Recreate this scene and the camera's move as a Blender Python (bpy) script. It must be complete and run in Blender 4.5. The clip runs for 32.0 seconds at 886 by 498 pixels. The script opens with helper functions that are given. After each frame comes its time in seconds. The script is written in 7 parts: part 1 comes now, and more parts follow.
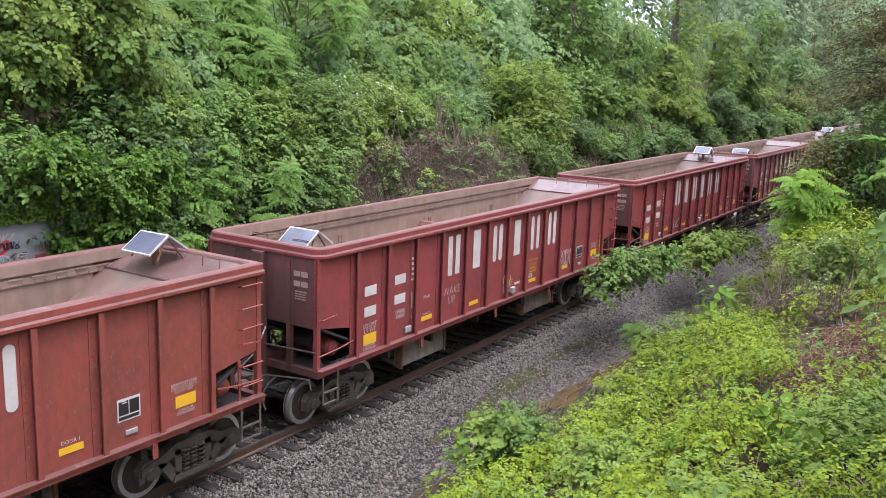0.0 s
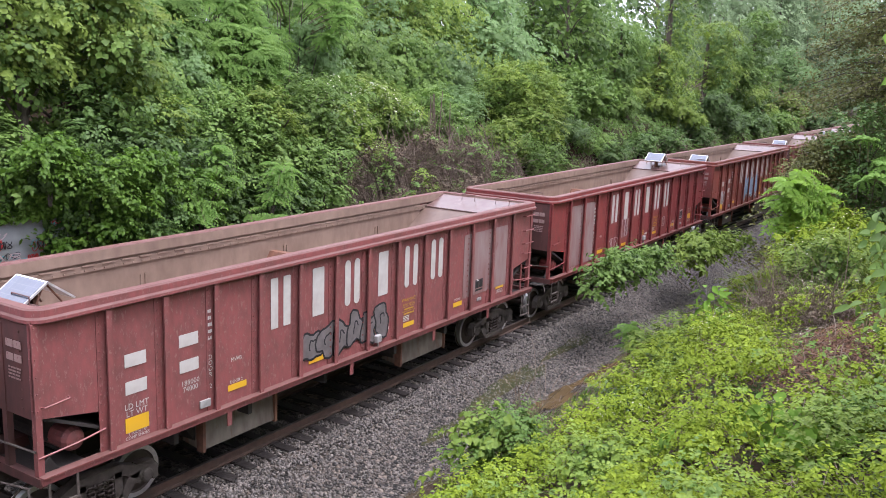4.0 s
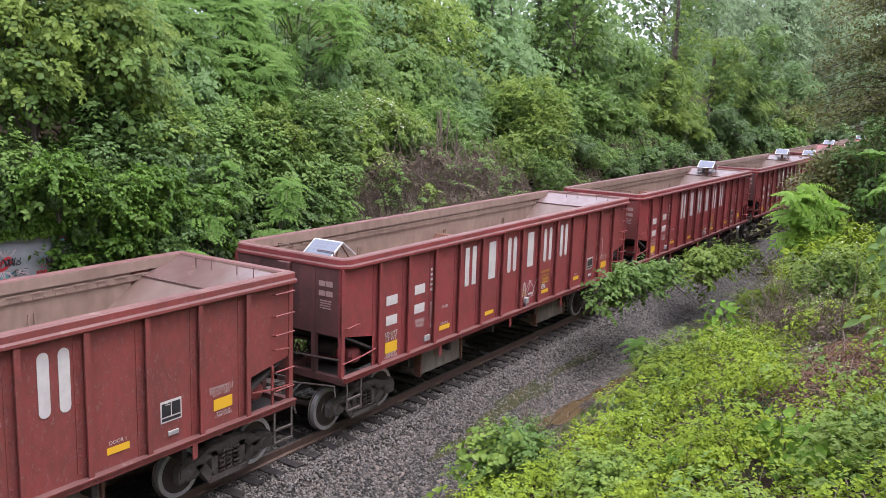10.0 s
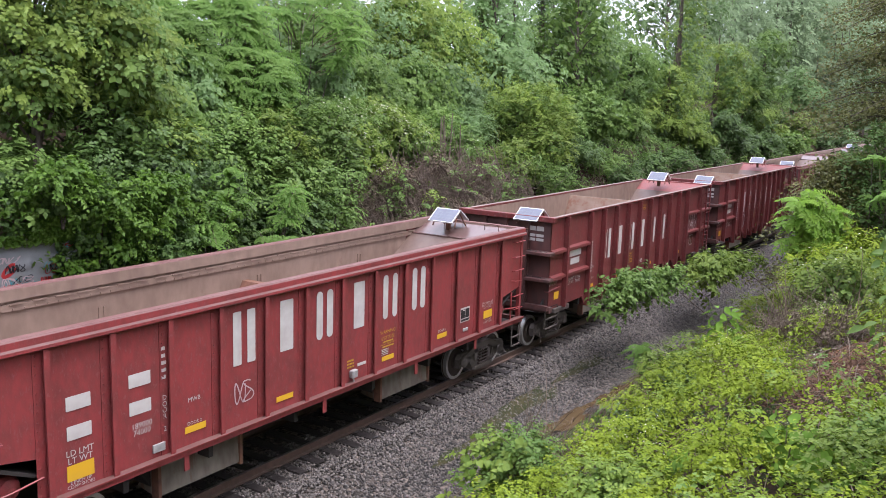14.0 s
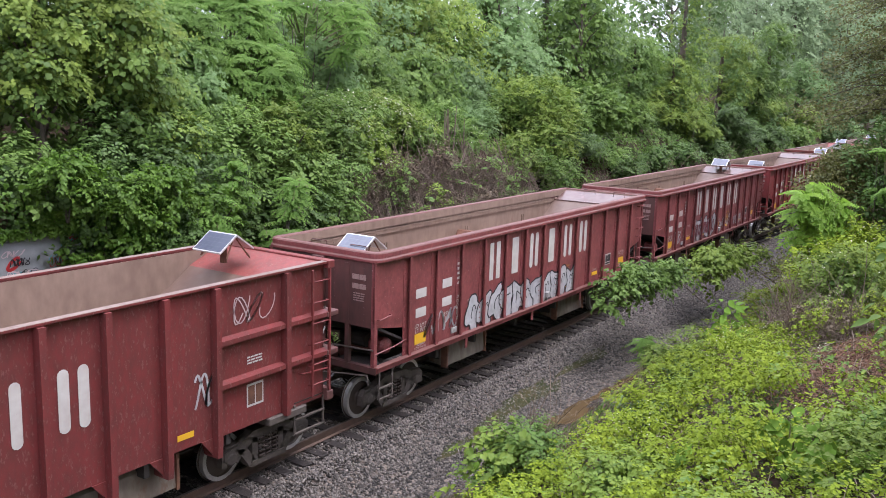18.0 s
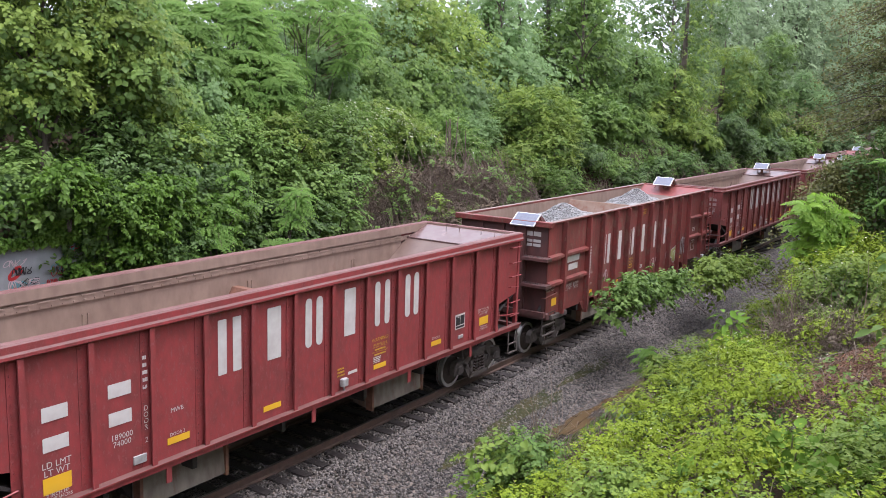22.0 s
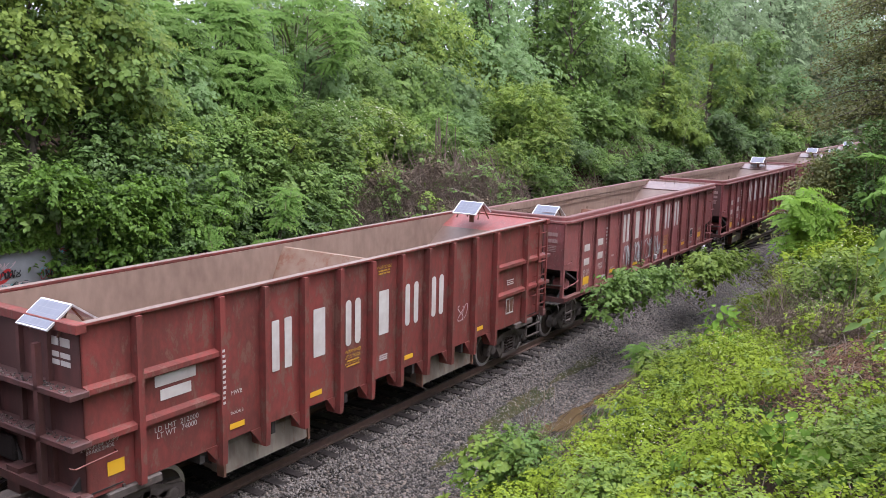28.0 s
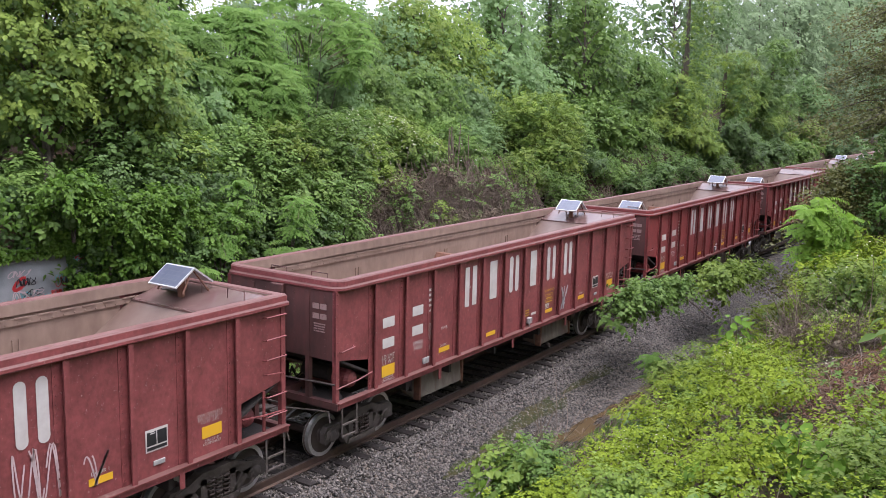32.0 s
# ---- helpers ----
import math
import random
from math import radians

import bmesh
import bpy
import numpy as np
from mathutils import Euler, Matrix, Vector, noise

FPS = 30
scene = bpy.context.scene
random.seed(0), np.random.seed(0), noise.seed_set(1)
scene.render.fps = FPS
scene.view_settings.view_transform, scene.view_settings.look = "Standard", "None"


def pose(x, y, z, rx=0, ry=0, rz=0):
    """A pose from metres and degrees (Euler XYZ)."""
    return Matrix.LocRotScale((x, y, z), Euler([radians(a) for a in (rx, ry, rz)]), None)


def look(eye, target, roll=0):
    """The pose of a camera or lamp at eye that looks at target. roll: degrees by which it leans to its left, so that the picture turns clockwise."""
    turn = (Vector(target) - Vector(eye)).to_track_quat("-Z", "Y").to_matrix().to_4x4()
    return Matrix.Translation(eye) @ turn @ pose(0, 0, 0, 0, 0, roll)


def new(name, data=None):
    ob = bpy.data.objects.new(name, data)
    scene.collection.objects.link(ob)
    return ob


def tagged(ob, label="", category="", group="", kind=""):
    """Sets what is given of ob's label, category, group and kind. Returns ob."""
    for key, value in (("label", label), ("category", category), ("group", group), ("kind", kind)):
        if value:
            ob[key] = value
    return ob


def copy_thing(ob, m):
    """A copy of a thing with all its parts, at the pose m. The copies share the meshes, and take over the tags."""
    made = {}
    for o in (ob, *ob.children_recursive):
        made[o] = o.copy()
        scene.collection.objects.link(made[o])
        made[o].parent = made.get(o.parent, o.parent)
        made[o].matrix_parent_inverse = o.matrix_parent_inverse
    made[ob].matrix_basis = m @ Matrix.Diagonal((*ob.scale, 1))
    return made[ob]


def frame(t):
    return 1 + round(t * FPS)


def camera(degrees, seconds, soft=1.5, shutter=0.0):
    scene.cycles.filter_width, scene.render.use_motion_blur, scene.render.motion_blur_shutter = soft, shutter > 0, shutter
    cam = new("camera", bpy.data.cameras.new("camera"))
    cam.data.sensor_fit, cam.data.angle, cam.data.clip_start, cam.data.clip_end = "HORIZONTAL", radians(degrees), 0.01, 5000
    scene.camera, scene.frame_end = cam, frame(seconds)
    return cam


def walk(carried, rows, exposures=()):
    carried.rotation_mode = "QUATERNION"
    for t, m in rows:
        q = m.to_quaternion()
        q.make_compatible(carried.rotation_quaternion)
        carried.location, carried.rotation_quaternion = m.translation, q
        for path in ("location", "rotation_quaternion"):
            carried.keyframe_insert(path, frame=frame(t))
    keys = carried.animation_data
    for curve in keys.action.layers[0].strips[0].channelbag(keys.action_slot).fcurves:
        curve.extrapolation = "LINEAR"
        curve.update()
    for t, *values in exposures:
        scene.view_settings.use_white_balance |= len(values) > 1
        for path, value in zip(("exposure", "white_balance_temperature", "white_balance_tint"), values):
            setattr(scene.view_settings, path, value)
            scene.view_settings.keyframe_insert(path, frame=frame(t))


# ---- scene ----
# A ballast train passes below a camera held on the bank above a railway cutting.
# x runs along the track, away from the camera; y across it; z up from the rail heads.
cam = camera(53.496, 32.0, soft=0.65)
EYE = (0.0, 0.0, 7.094)
CAMERA_ROWS = [
    (0, 78.869, -1.999, -56.908),
    (0.5, 78.773, -2.050, -57.058),
    (1, 78.774, -2.040, -57.136),
    (1.5, 78.804, -2.068, -57.189),
    (2, 78.845, -2.091, -57.222),
    (2.5, 78.910, -2.082, -57.256),
    (3, 78.902, -2.078, -57.310),
    (3.5, 78.864, -2.034, -57.333),
    (5.5, 79.027, -2.233, -56.997),
    (6, 79.025, -2.203, -56.952),
    (6.5, 79.137, -2.145, -56.943),
    (7, 79.291, -2.077, -56.980),
    (7.5, 79.400, -2.023, -56.966),
    (8, 79.527, -1.949, -56.882),
    (8.5, 79.640, -1.914, -56.837),
    (9, 79.725, -1.846, -56.852),
    (9.5, 79.808, -1.785, -56.837),
    (10, 79.863, -1.858, -56.855),
    (10.5, 79.893, -1.911, -56.877),
    (11, 79.951, -1.877, -56.894),
    (11.5, 80.091, -1.688, -56.882),
    (12, 80.220, -1.548, -56.828),
    (12.5, 80.248, -1.540, -56.807),
    (13, 80.257, -1.589, -56.791),
    (13.5, 80.278, -1.670, -56.734),
    (14, 80.257, -1.757, -56.637),
    (14.5, 80.153, -1.835, -56.529),
    (16.5, 80.257, -1.658, -56.837),
    (17, 79.985, -1.621, -56.707),
    (17.5, 79.805, -1.639, -56.558),
    (18, 79.811, -1.716, -56.392),
    (18.5, 79.980, -1.813, -56.234),
    (19, 80.138, -1.831, -56.087),
    (19.5, 80.226, -1.787, -55.953),
    (20, 80.315, -1.712, -55.887),
    (20.5, 80.381, -1.666, -55.939),
    (21, 80.435, -1.663, -56.063),
    (21.5, 80.476, -1.721, -56.173),
    (22, 80.454, -1.794, -56.283),
    (22.5, 80.423, -1.818, -56.526),
    (23, 80.427, -1.772, -56.802),
    (23.5, 80.435, -1.794, -56.868),
    (24, 80.409, -1.847, -56.774),
    (24.5, 80.365, -1.891, -56.683),
    (25, 80.302, -1.845, -56.688),
    (25.5, 80.274, -1.682, -56.765),
    (27.5, 80.359, -1.329, -56.883),
    (28, 80.368, -1.275, -56.973),
    (28.5, 80.402, -1.221, -57.005),
    (29, 80.526, -1.251, -56.939),
    (29.5, 80.717, -1.331, -56.816),
    (30, 80.914, -1.321, -56.682),
    (30.5, 81.083, -1.309, -56.568),
    (31, 81.145, -1.293, -56.424),
    (31.5, 81.043, -1.333, -56.264),
    (32, 80.933, -1.303, -56.130),
]
walk(cam, [(t, pose(*EYE, rx, ry, rz)) for t, rx, ry, rz in CAMERA_ROWS], exposures=[(0.0, 1.42, 6220, 21), (6.0, 1.38, 6220, 21), (10.0, 1.30, 6220, 21), (14.0, 1.26, 6220, 21), (20.0, 1.28, 6220, 21), (23.0, 1.22, 6220, 21), (28.0, 1.25, 6240, 21), (30.0, 1.14, 6260, 21), (32.0, 1.20, 6250, 21)])

# ---- light: an overcast, wet summer day ----
world = bpy.data.worlds.new("world")
scene.world = world
world.use_nodes = True
wn, wl = world.node_tree.nodes, world.node_tree.links
wn.clear()
sky = wn.new("ShaderNodeTexSky")
sky.sky_type, sky.sun_disc = "NISHITA", False
sky.sun_elevation, sky.sun_rotation = radians(58), radians(200)
sky.air_density, sky.dust_density, sky.ozone_density = 1.0, 6.0, 1.0
grey = wn.new("ShaderNodeMix")
grey.data_type, grey.blend_type = "RGBA", "MIX"
grey.inputs["Factor"].default_value = 0.8
grey.inputs["B"].default_value = (13.0, 13.8, 15.2, 1)
back = wn.new("ShaderNodeBackground")
back.inputs["Strength"].default_value = 0.098
wout = wn.new("ShaderNodeOutputWorld")
wl.new(sky.outputs[0], grey.inputs["A"])
# an overcast sky is about three times as bright overhead as at the horizon
wco, wsep, wup, wmul = wn.new("ShaderNodeTexCoord"), wn.new("ShaderNodeSeparateXYZ"), wn.new("ShaderNodeMapRange"), wn.new("ShaderNodeMix")
wup.inputs["To Min"].default_value, wup.inputs["To Max"].default_value = 0.58, 1.33
wmul.data_type, wmul.blend_type = "RGBA", "MULTIPLY"
wmul.inputs["Factor"].default_value = 1.0
wl.new(wco.outputs["Generated"], wsep.inputs[0])
wl.new(wsep.outputs["Z"], wup.inputs[0])
wl.new(grey.outputs["Result"], wmul.inputs["A"])
wl.new(wup.outputs[0], wmul.inputs["B"])
wl.new(wmul.outputs["Result"], back.inputs[0])
wl.new(back.outputs[0], wout.inputs[0])
sun = new("sun", bpy.data.lights.new("sun", "SUN"))
sun.data.energy, sun.data.angle, sun.data.color = 1.5, radians(24), (1.0, 0.98, 0.95)
sun.matrix_world = look((4, -9, 30), (0, 0, 0))


# ---- materials ----
def mat(name, base, rough=0.6, metal=0.0, dark=None, grain=8.0, amount=0.35, bump=0.15, bump_scale=60.0, spots=None, spot_scale=3.0, spot_at=0.62, spec=0.5, streak=1.0):
    """A worn surface: two scales of variation, stains of another colour and fine relief."""
    m = bpy.data.materials.new(name)
    m.use_nodes = True
    n, l = m.node_tree.nodes, m.node_tree.links
    b = n["Principled BSDF"]
    b.inputs["Roughness"].default_value, b.inputs["Metallic"].default_value = rough, metal
    b.inputs["Specular IOR Level"].default_value = spec
    co = n.new("ShaderNodeTexCoord")
    mp = n.new("ShaderNodeMapping")
    mp.inputs["Scale"].default_value = (1, 1, streak)
    l.new(co.outputs["Object"], mp.inputs[0])
    n1, n2 = n.new("ShaderNodeTexNoise"), n.new("ShaderNodeTexNoise")
    n1.inputs["Scale"].default_value, n1.inputs["Detail"].default_value = grain, 6
    n2.inputs["Scale"].default_value, n2.inputs["Detail"].default_value = grain * 0.13, 4
    for t in (n1, n2):
        l.new(mp.outputs[0], t.inputs["Vector"])
    add = n.new("ShaderNodeMath")
    add.operation = "ADD"
    l.new(n1.outputs[0], add.inputs[0])
    l.new(n2.outputs[0], add.inputs[1])
    ramp = n.new("ShaderNodeMapRange")
    ramp.inputs["From Min"].default_value, ramp.inputs["From Max"].default_value = 0.75, 1.3
    ramp.inputs["To Max"].default_value = amount / 0.35
    l.new(add.outputs[0], ramp.inputs[0])
    mix = n.new("ShaderNodeMix")
    mix.data_type = "RGBA"
    d = dark or [c * 0.55 for c in base]
    mix.inputs["A"].default_value, mix.inputs["B"].default_value = (*base, 1), (*d, 1)
    l.new(ramp.outputs[0], mix.inputs["Factor"])
    out = mix.outputs["Result"]
    if spots:
        n3 = n.new("ShaderNodeTexNoise")
        n3.inputs["Scale"].default_value, n3.inputs["Detail"].default_value, n3.inputs["Roughness"].default_value = spot_scale, 8, 0.7
        l.new(mp.outputs[0], n3.inputs["Vector"])
        r3 = n.new("ShaderNodeMapRange")
        r3.inputs["From Min"].default_value, r3.inputs["From Max"].default_value = spot_at, spot_at + 0.09
        r3.inputs["To Max"].default_value = 0.85
        l.new(n3.outputs[0], r3.inputs[0])
        mix2 = n.new("ShaderNodeMix")
        mix2.data_type = "RGBA"
        mix2.inputs["B"].default_value = (*spots, 1)
        l.new(out, mix2.inputs["A"])
        l.new(r3.outputs[0], mix2.inputs["Factor"])
        out = mix2.outputs["Result"]
    l.new(out, b.inputs["Base Color"])
    if bump:
        n4 = n.new("ShaderNodeTexNoise")
        n4.inputs["Scale"].default_value, n4.inputs["Detail"].default_value = bump_scale, 3
        l.new(co.outputs["Object"], n4.inputs["Vector"])
        bp = n.new("ShaderNodeBump")
        bp.inputs["Strength"].default_value, bp.inputs["Distance"].default_value = bump, 0.02
        l.new(n4.outputs[0], bp.inputs["Height"])
        l.new(bp.outputs[0], b.inputs["Normal"])
    return m


def leaf_mat(name, a, b_, light=0.3, rough=0.48, spec=0.34):
    """Leaves: a hue for each leaf between two greens, thin enough to let light through."""
    m = bpy.data.materials.new(name)
    m.use_nodes = True
    n, l = m.node_tree.nodes, m.node_tree.links
    b = n["Principled BSDF"]
    b.inputs["Roughness"].default_value = rough
    b.inputs["Specular IOR Level"].default_value = spec
    g = n.new("ShaderNodeNewGeometry")
    mix = n.new("ShaderNodeMix")
    mix.data_type = "RGBA"
    mix.inputs["A"].default_value, mix.inputs["B"].default_value = (*a, 1), (*b_, 1)
    co, drift, blend = n.new("ShaderNodeTexCoord"), n.new("ShaderNodeTexNoise"), n.new("ShaderNodeMath")
    drift.inputs["Scale"].default_value, drift.inputs["Detail"].default_value = 1.1, 2
    l.new(co.outputs["Object"], drift.inputs["Vector"])
    spread = n.new("ShaderNodeMapRange")
    spread.inputs["From Min"].default_value, spread.inputs["From Max"].default_value = 0.34, 0.66
    l.new(drift.outputs[0], spread.inputs[0])
    blend.operation = "MULTIPLY_ADD"
    blend.inputs[1].default_value = 0.5
    half = n.new("ShaderNodeMath")
    half.operation = "MULTIPLY"
    half.inputs[1].default_value = 0.5
    l.new(spread.outputs[0], half.inputs[0])
    l.new(g.outputs["Random Per Island"], blend.inputs[0])
    l.new(half.outputs[0], blend.inputs[2])
    l.new(blend.outputs[0], mix.inputs["Factor"])
    oi = n.new("ShaderNodeObjectInfo")
    hsv = n.new("ShaderNodeHueSaturation")
    mr = n.new("ShaderNodeMapRange")
    mr.inputs["To Min"].default_value, mr.inputs["To Max"].default_value = 0.8, 1.2
    l.new(oi.outputs["Random"], mr.inputs[0])
    l.new(mr.outputs[0], hsv.inputs["Value"])
    l.new(mix.outputs["Result"], hsv.inputs["Color"])
    l.new(hsv.outputs[0], b.inputs["Base Color"])
    tr = n.new("ShaderNodeBsdfTranslucent")
    l.new(hsv.outputs[0], tr.inputs[0])
    ms = n.new("ShaderNodeMixShader")
    ms.inputs[0].default_value = light
    l.new(b.outputs[0], ms.inputs[1])
    l.new(tr.outputs[0], ms.inputs[2])
    l.new(ms.outputs[0], n["Material Output"].inputs[0])
    return m


def paint(name, base, dust=(0.235, 0.085, 0.082)):
    return mat(name, base, rough=0.42, dark=[base[0] * 0.62 + 0.012, base[1] * 0.72 + 0.01, base[2] * 0.72 + 0.008], grain=11, amount=0.40, bump=0.10, bump_scale=26, spots=[0.7 * q + 0.3 * p for q, p in zip(dust, base)], spot_scale=22.0, spot_at=0.555, spec=0.26, streak=0.45)


PAINTS = {
    "maroon": paint("maroon_paint", (0.245, 0.048, 0.048)),
    "red": paint("red_oxide_paint", (0.270, 0.047, 0.048)),
    "orange": paint("sunburnt_red_paint", (0.258, 0.062, 0.048), (0.23, 0.11, 0.09)),
    "brown": paint("brown_red_paint", (0.220, 0.053, 0.048), (0.22, 0.12, 0.105)),
    "ribbed": mat("ribbed_red_paint", (0.205, 0.048, 0.042), rough=0.5, dark=(0.125, 0.040, 0.034), grain=9, amount=0.45, bump=0.12, bump_scale=24, spots=(0.165, 0.085, 0.066), spot_scale=4.5, spot_at=0.53, spec=0.22, streak=0.5),
    "wine": paint("dark_wine_paint", (0.175, 0.036, 0.036), (0.2, 0.11, 0.1)),
    "pale": paint("dusty_pale_red_paint", (0.262, 0.082, 0.080), (0.29, 0.17, 0.155)),
    "scuffed": mat("scuffed_red_paint", (0.240, 0.062, 0.062), rough=0.5, grain=14, bump=0.1, bump_scale=24, spots=(0.42, 0.31, 0.29), spot_scale=20, spot_at=0.625, streak=0.8),
    "faded": mat("faded_chalky_paint", (0.27, 0.2, 0.19), rough=0.7, dark=(0.2, 0.09, 0.085), grain=4, bump=0.08, spots=(0.17, 0.05, 0.05), spot_scale=3, spot_at=0.64, streak=0.3),
}
M_INSIDE = mat("dusty_hopper_steel", (0.255, 0.180, 0.138), rough=0.6, dark=(0.165, 0.108, 0.082), grain=5, bump=0.06, bump_scale=20, spots=(0.17, 0.09, 0.07), spot_scale=1.6, spot_at=0.64, streak=0.5)
M_SLOPE = mat("dark_slope_steel", (0.150, 0.104, 0.083), rough=0.5, dark=(0.105, 0.066, 0.052), grain=4, bump=0.08, bump_scale=25, spots=(0.12, 0.060, 0.045), spot_scale=2.2, spot_at=0.6, streak=0.5)
M_RIDGE = mat("rusty_hopper_steel", (0.20, 0.135, 0.100), rough=0.7, dark=(0.15, 0.080, 0.050), grain=3, amount=0.5, bump=0.1, bump_scale=30, spots=(0.15, 0.062, 0.034), spot_scale=2.4, spot_at=0.50)
M_DECK = mat("wet_deck_paint", (0.115, 0.074, 0.066), rough=0.24, dark=(0.085, 0.036, 0.035), grain=3, bump=0.05, bump_scale=9, spots=(0.17, 0.10, 0.09), spot_scale=1.6, spot_at=0.58, spec=0.6)
M_TOPDUST = mat("dusty_top_paint", (0.15, 0.078, 0.070), rough=0.55, dark=(0.11, 0.046, 0.042), spec=0.2, grain=3, bump=0.05, bump_scale=12, spots=(0.2, 0.14, 0.12), spot_scale=2, spot_at=0.6)
M_STONEDUST = mat("stone_dust", (0.19, 0.145, 0.128), rough=0.85, dark=(0.13, 0.085, 0.072), grain=7, bump=0.1, bump_scale=40)
# grimy steel; on the end platform its near-black stands in for shade
M_UNDER = mat("grimy_shaded_underframe", (0.028, 0.023, 0.021), rough=0.75, dark=(0.02, 0.017, 0.016), grain=9, bump=0.2, spots=(0.10, 0.07, 0.055), spot_scale=6)
M_END = mat("grimy_end_paint", (0.125, 0.045, 0.040), rough=0.6, dark=(0.065, 0.030, 0.027), grain=4, amount=0.5, bump=0.1, bump_scale=18, spots=(0.12, 0.06, 0.05), spot_scale=5, spot_at=0.62, streak=0.4)
M_BOGIE = mat("dusty_cast_steel", (0.095, 0.077, 0.067), rough=0.7, dark=(0.045, 0.036, 0.032), grain=10, bump=0.2, spots=(0.16, 0.13, 0.11), spot_scale=7)
M_WHEEL = mat("rusty_wheel_steel", (0.08, 0.06, 0.052), rough=0.55, dark=(0.06, 0.043, 0.036), grain=7, bump=0.1, metal=0.3)
M_TREAD = mat("polished_tread", (0.62, 0.61, 0.60), rough=0.38, metal=0.8, grain=20, amount=0.2, bump=0.02)
M_CHUTE = mat("pale_chute_steel", (0.22, 0.195, 0.16), rough=0.65, dark=(0.12, 0.095, 0.075), grain=6, amount=0.45, bump=0.08, spots=(0.12, 0.065, 0.04), spot_scale=3.2, spot_at=0.54, streak=0.4)
M_RUST = mat("rust", (0.19, 0.085, 0.05), rough=0.8, dark=(0.09, 0.04, 0.028), grain=8, bump=0.2)
M_WHITE = mat("white_stencil", (0.52, 0.50, 0.47), rough=0.6, dark=(0.41, 0.37, 0.35), grain=6, bump=0.0, amount=0.3, spots=(0.42, 0.22, 0.21), spot_scale=9, spot_at=0.68)
M_DUSTY = mat("worn_stencil", (0.29, 0.195, 0.17), rough=0.6, dark=(0.32, 0.2, 0.19), grain=14, bump=0.0, spots=(0.2, 0.08, 0.08), spot_scale=18, spot_at=0.56)
M_YELLOW = mat("yellow_patch", (0.66, 0.37, 0.015), rough=0.45, dark=(0.62, 0.36, 0.03), grain=5, bump=0.0, spots=(0.45, 0.24, 0.06), spot_scale=7, spot_at=0.68)
M_GOLD = mat("yellow_stencil", (0.55, 0.30, 0.03), rough=0.55, grain=12, bump=0.0)
M_BLACK = mat("black_panel", (0.022, 0.022, 0.024), rough=0.5, grain=10, bump=0.0)
M_GREYBOX = mat("grey_box", (0.36, 0.35, 0.34), rough=0.5, grain=9, bump=0.05)
M_FRAME = mat("aluminium_frame", (0.72, 0.72, 0.73), rough=0.35, metal=0.6, grain=12, amount=0.2, bump=0.02)
M_HOSE = mat("rubber_hose", (0.03, 0.029, 0.03), rough=0.6, grain=12, bump=0.05)
M_RAIL = mat("rail_steel", (0.105, 0.062, 0.045), rough=0.6, dark=(0.055, 0.034, 0.027), grain=9, bump=0.1)
M_RAILTOP = mat("rail_head", (0.34, 0.31, 0.29), rough=0.3, metal=0.9, dark=(0.2, 0.15, 0.12), grain=20, bump=0.02)
M_TIE = mat("wet_tie_wood", (0.030, 0.025, 0.023), rough=0.5, dark=(0.014, 0.012, 0.012), grain=7, bump=0.4, bump_scale=30, spots=(0.075, 0.062, 0.055), spot_scale=9)
M_CONCRETE = mat("old_concrete", (0.25, 0.262, 0.268), rough=0.75, dark=(0.16, 0.17, 0.17), grain=3, bump=0.15, bump_scale=30, spots=(0.2, 0.2, 0.17), spot_scale=1.4, spot_at=0.6)
M_CONCRETE_BROWN = mat("stained_concrete", (0.20, 0.135, 0.10), rough=0.85, dark=(0.12, 0.08, 0.06), grain=4, bump=0.3, spots=(0.06, 0.045, 0.035), spot_scale=2.5)
M_BARK = mat("bark", (0.105, 0.082, 0.062), rough=0.85, dark=(0.045, 0.036, 0.03), grain=12, bump=0.5, bump_scale=40, streak=0.2)
M_TWIG = mat("dead_twigs", (0.20, 0.150, 0.115), rough=0.85, dark=(0.075, 0.055, 0.042), grain=9, bump=0.0)
M_STEM = mat("green_stem", (0.13, 0.15, 0.05), rough=0.7, dark=(0.1, 0.08, 0.04), grain=9, bump=0.0)

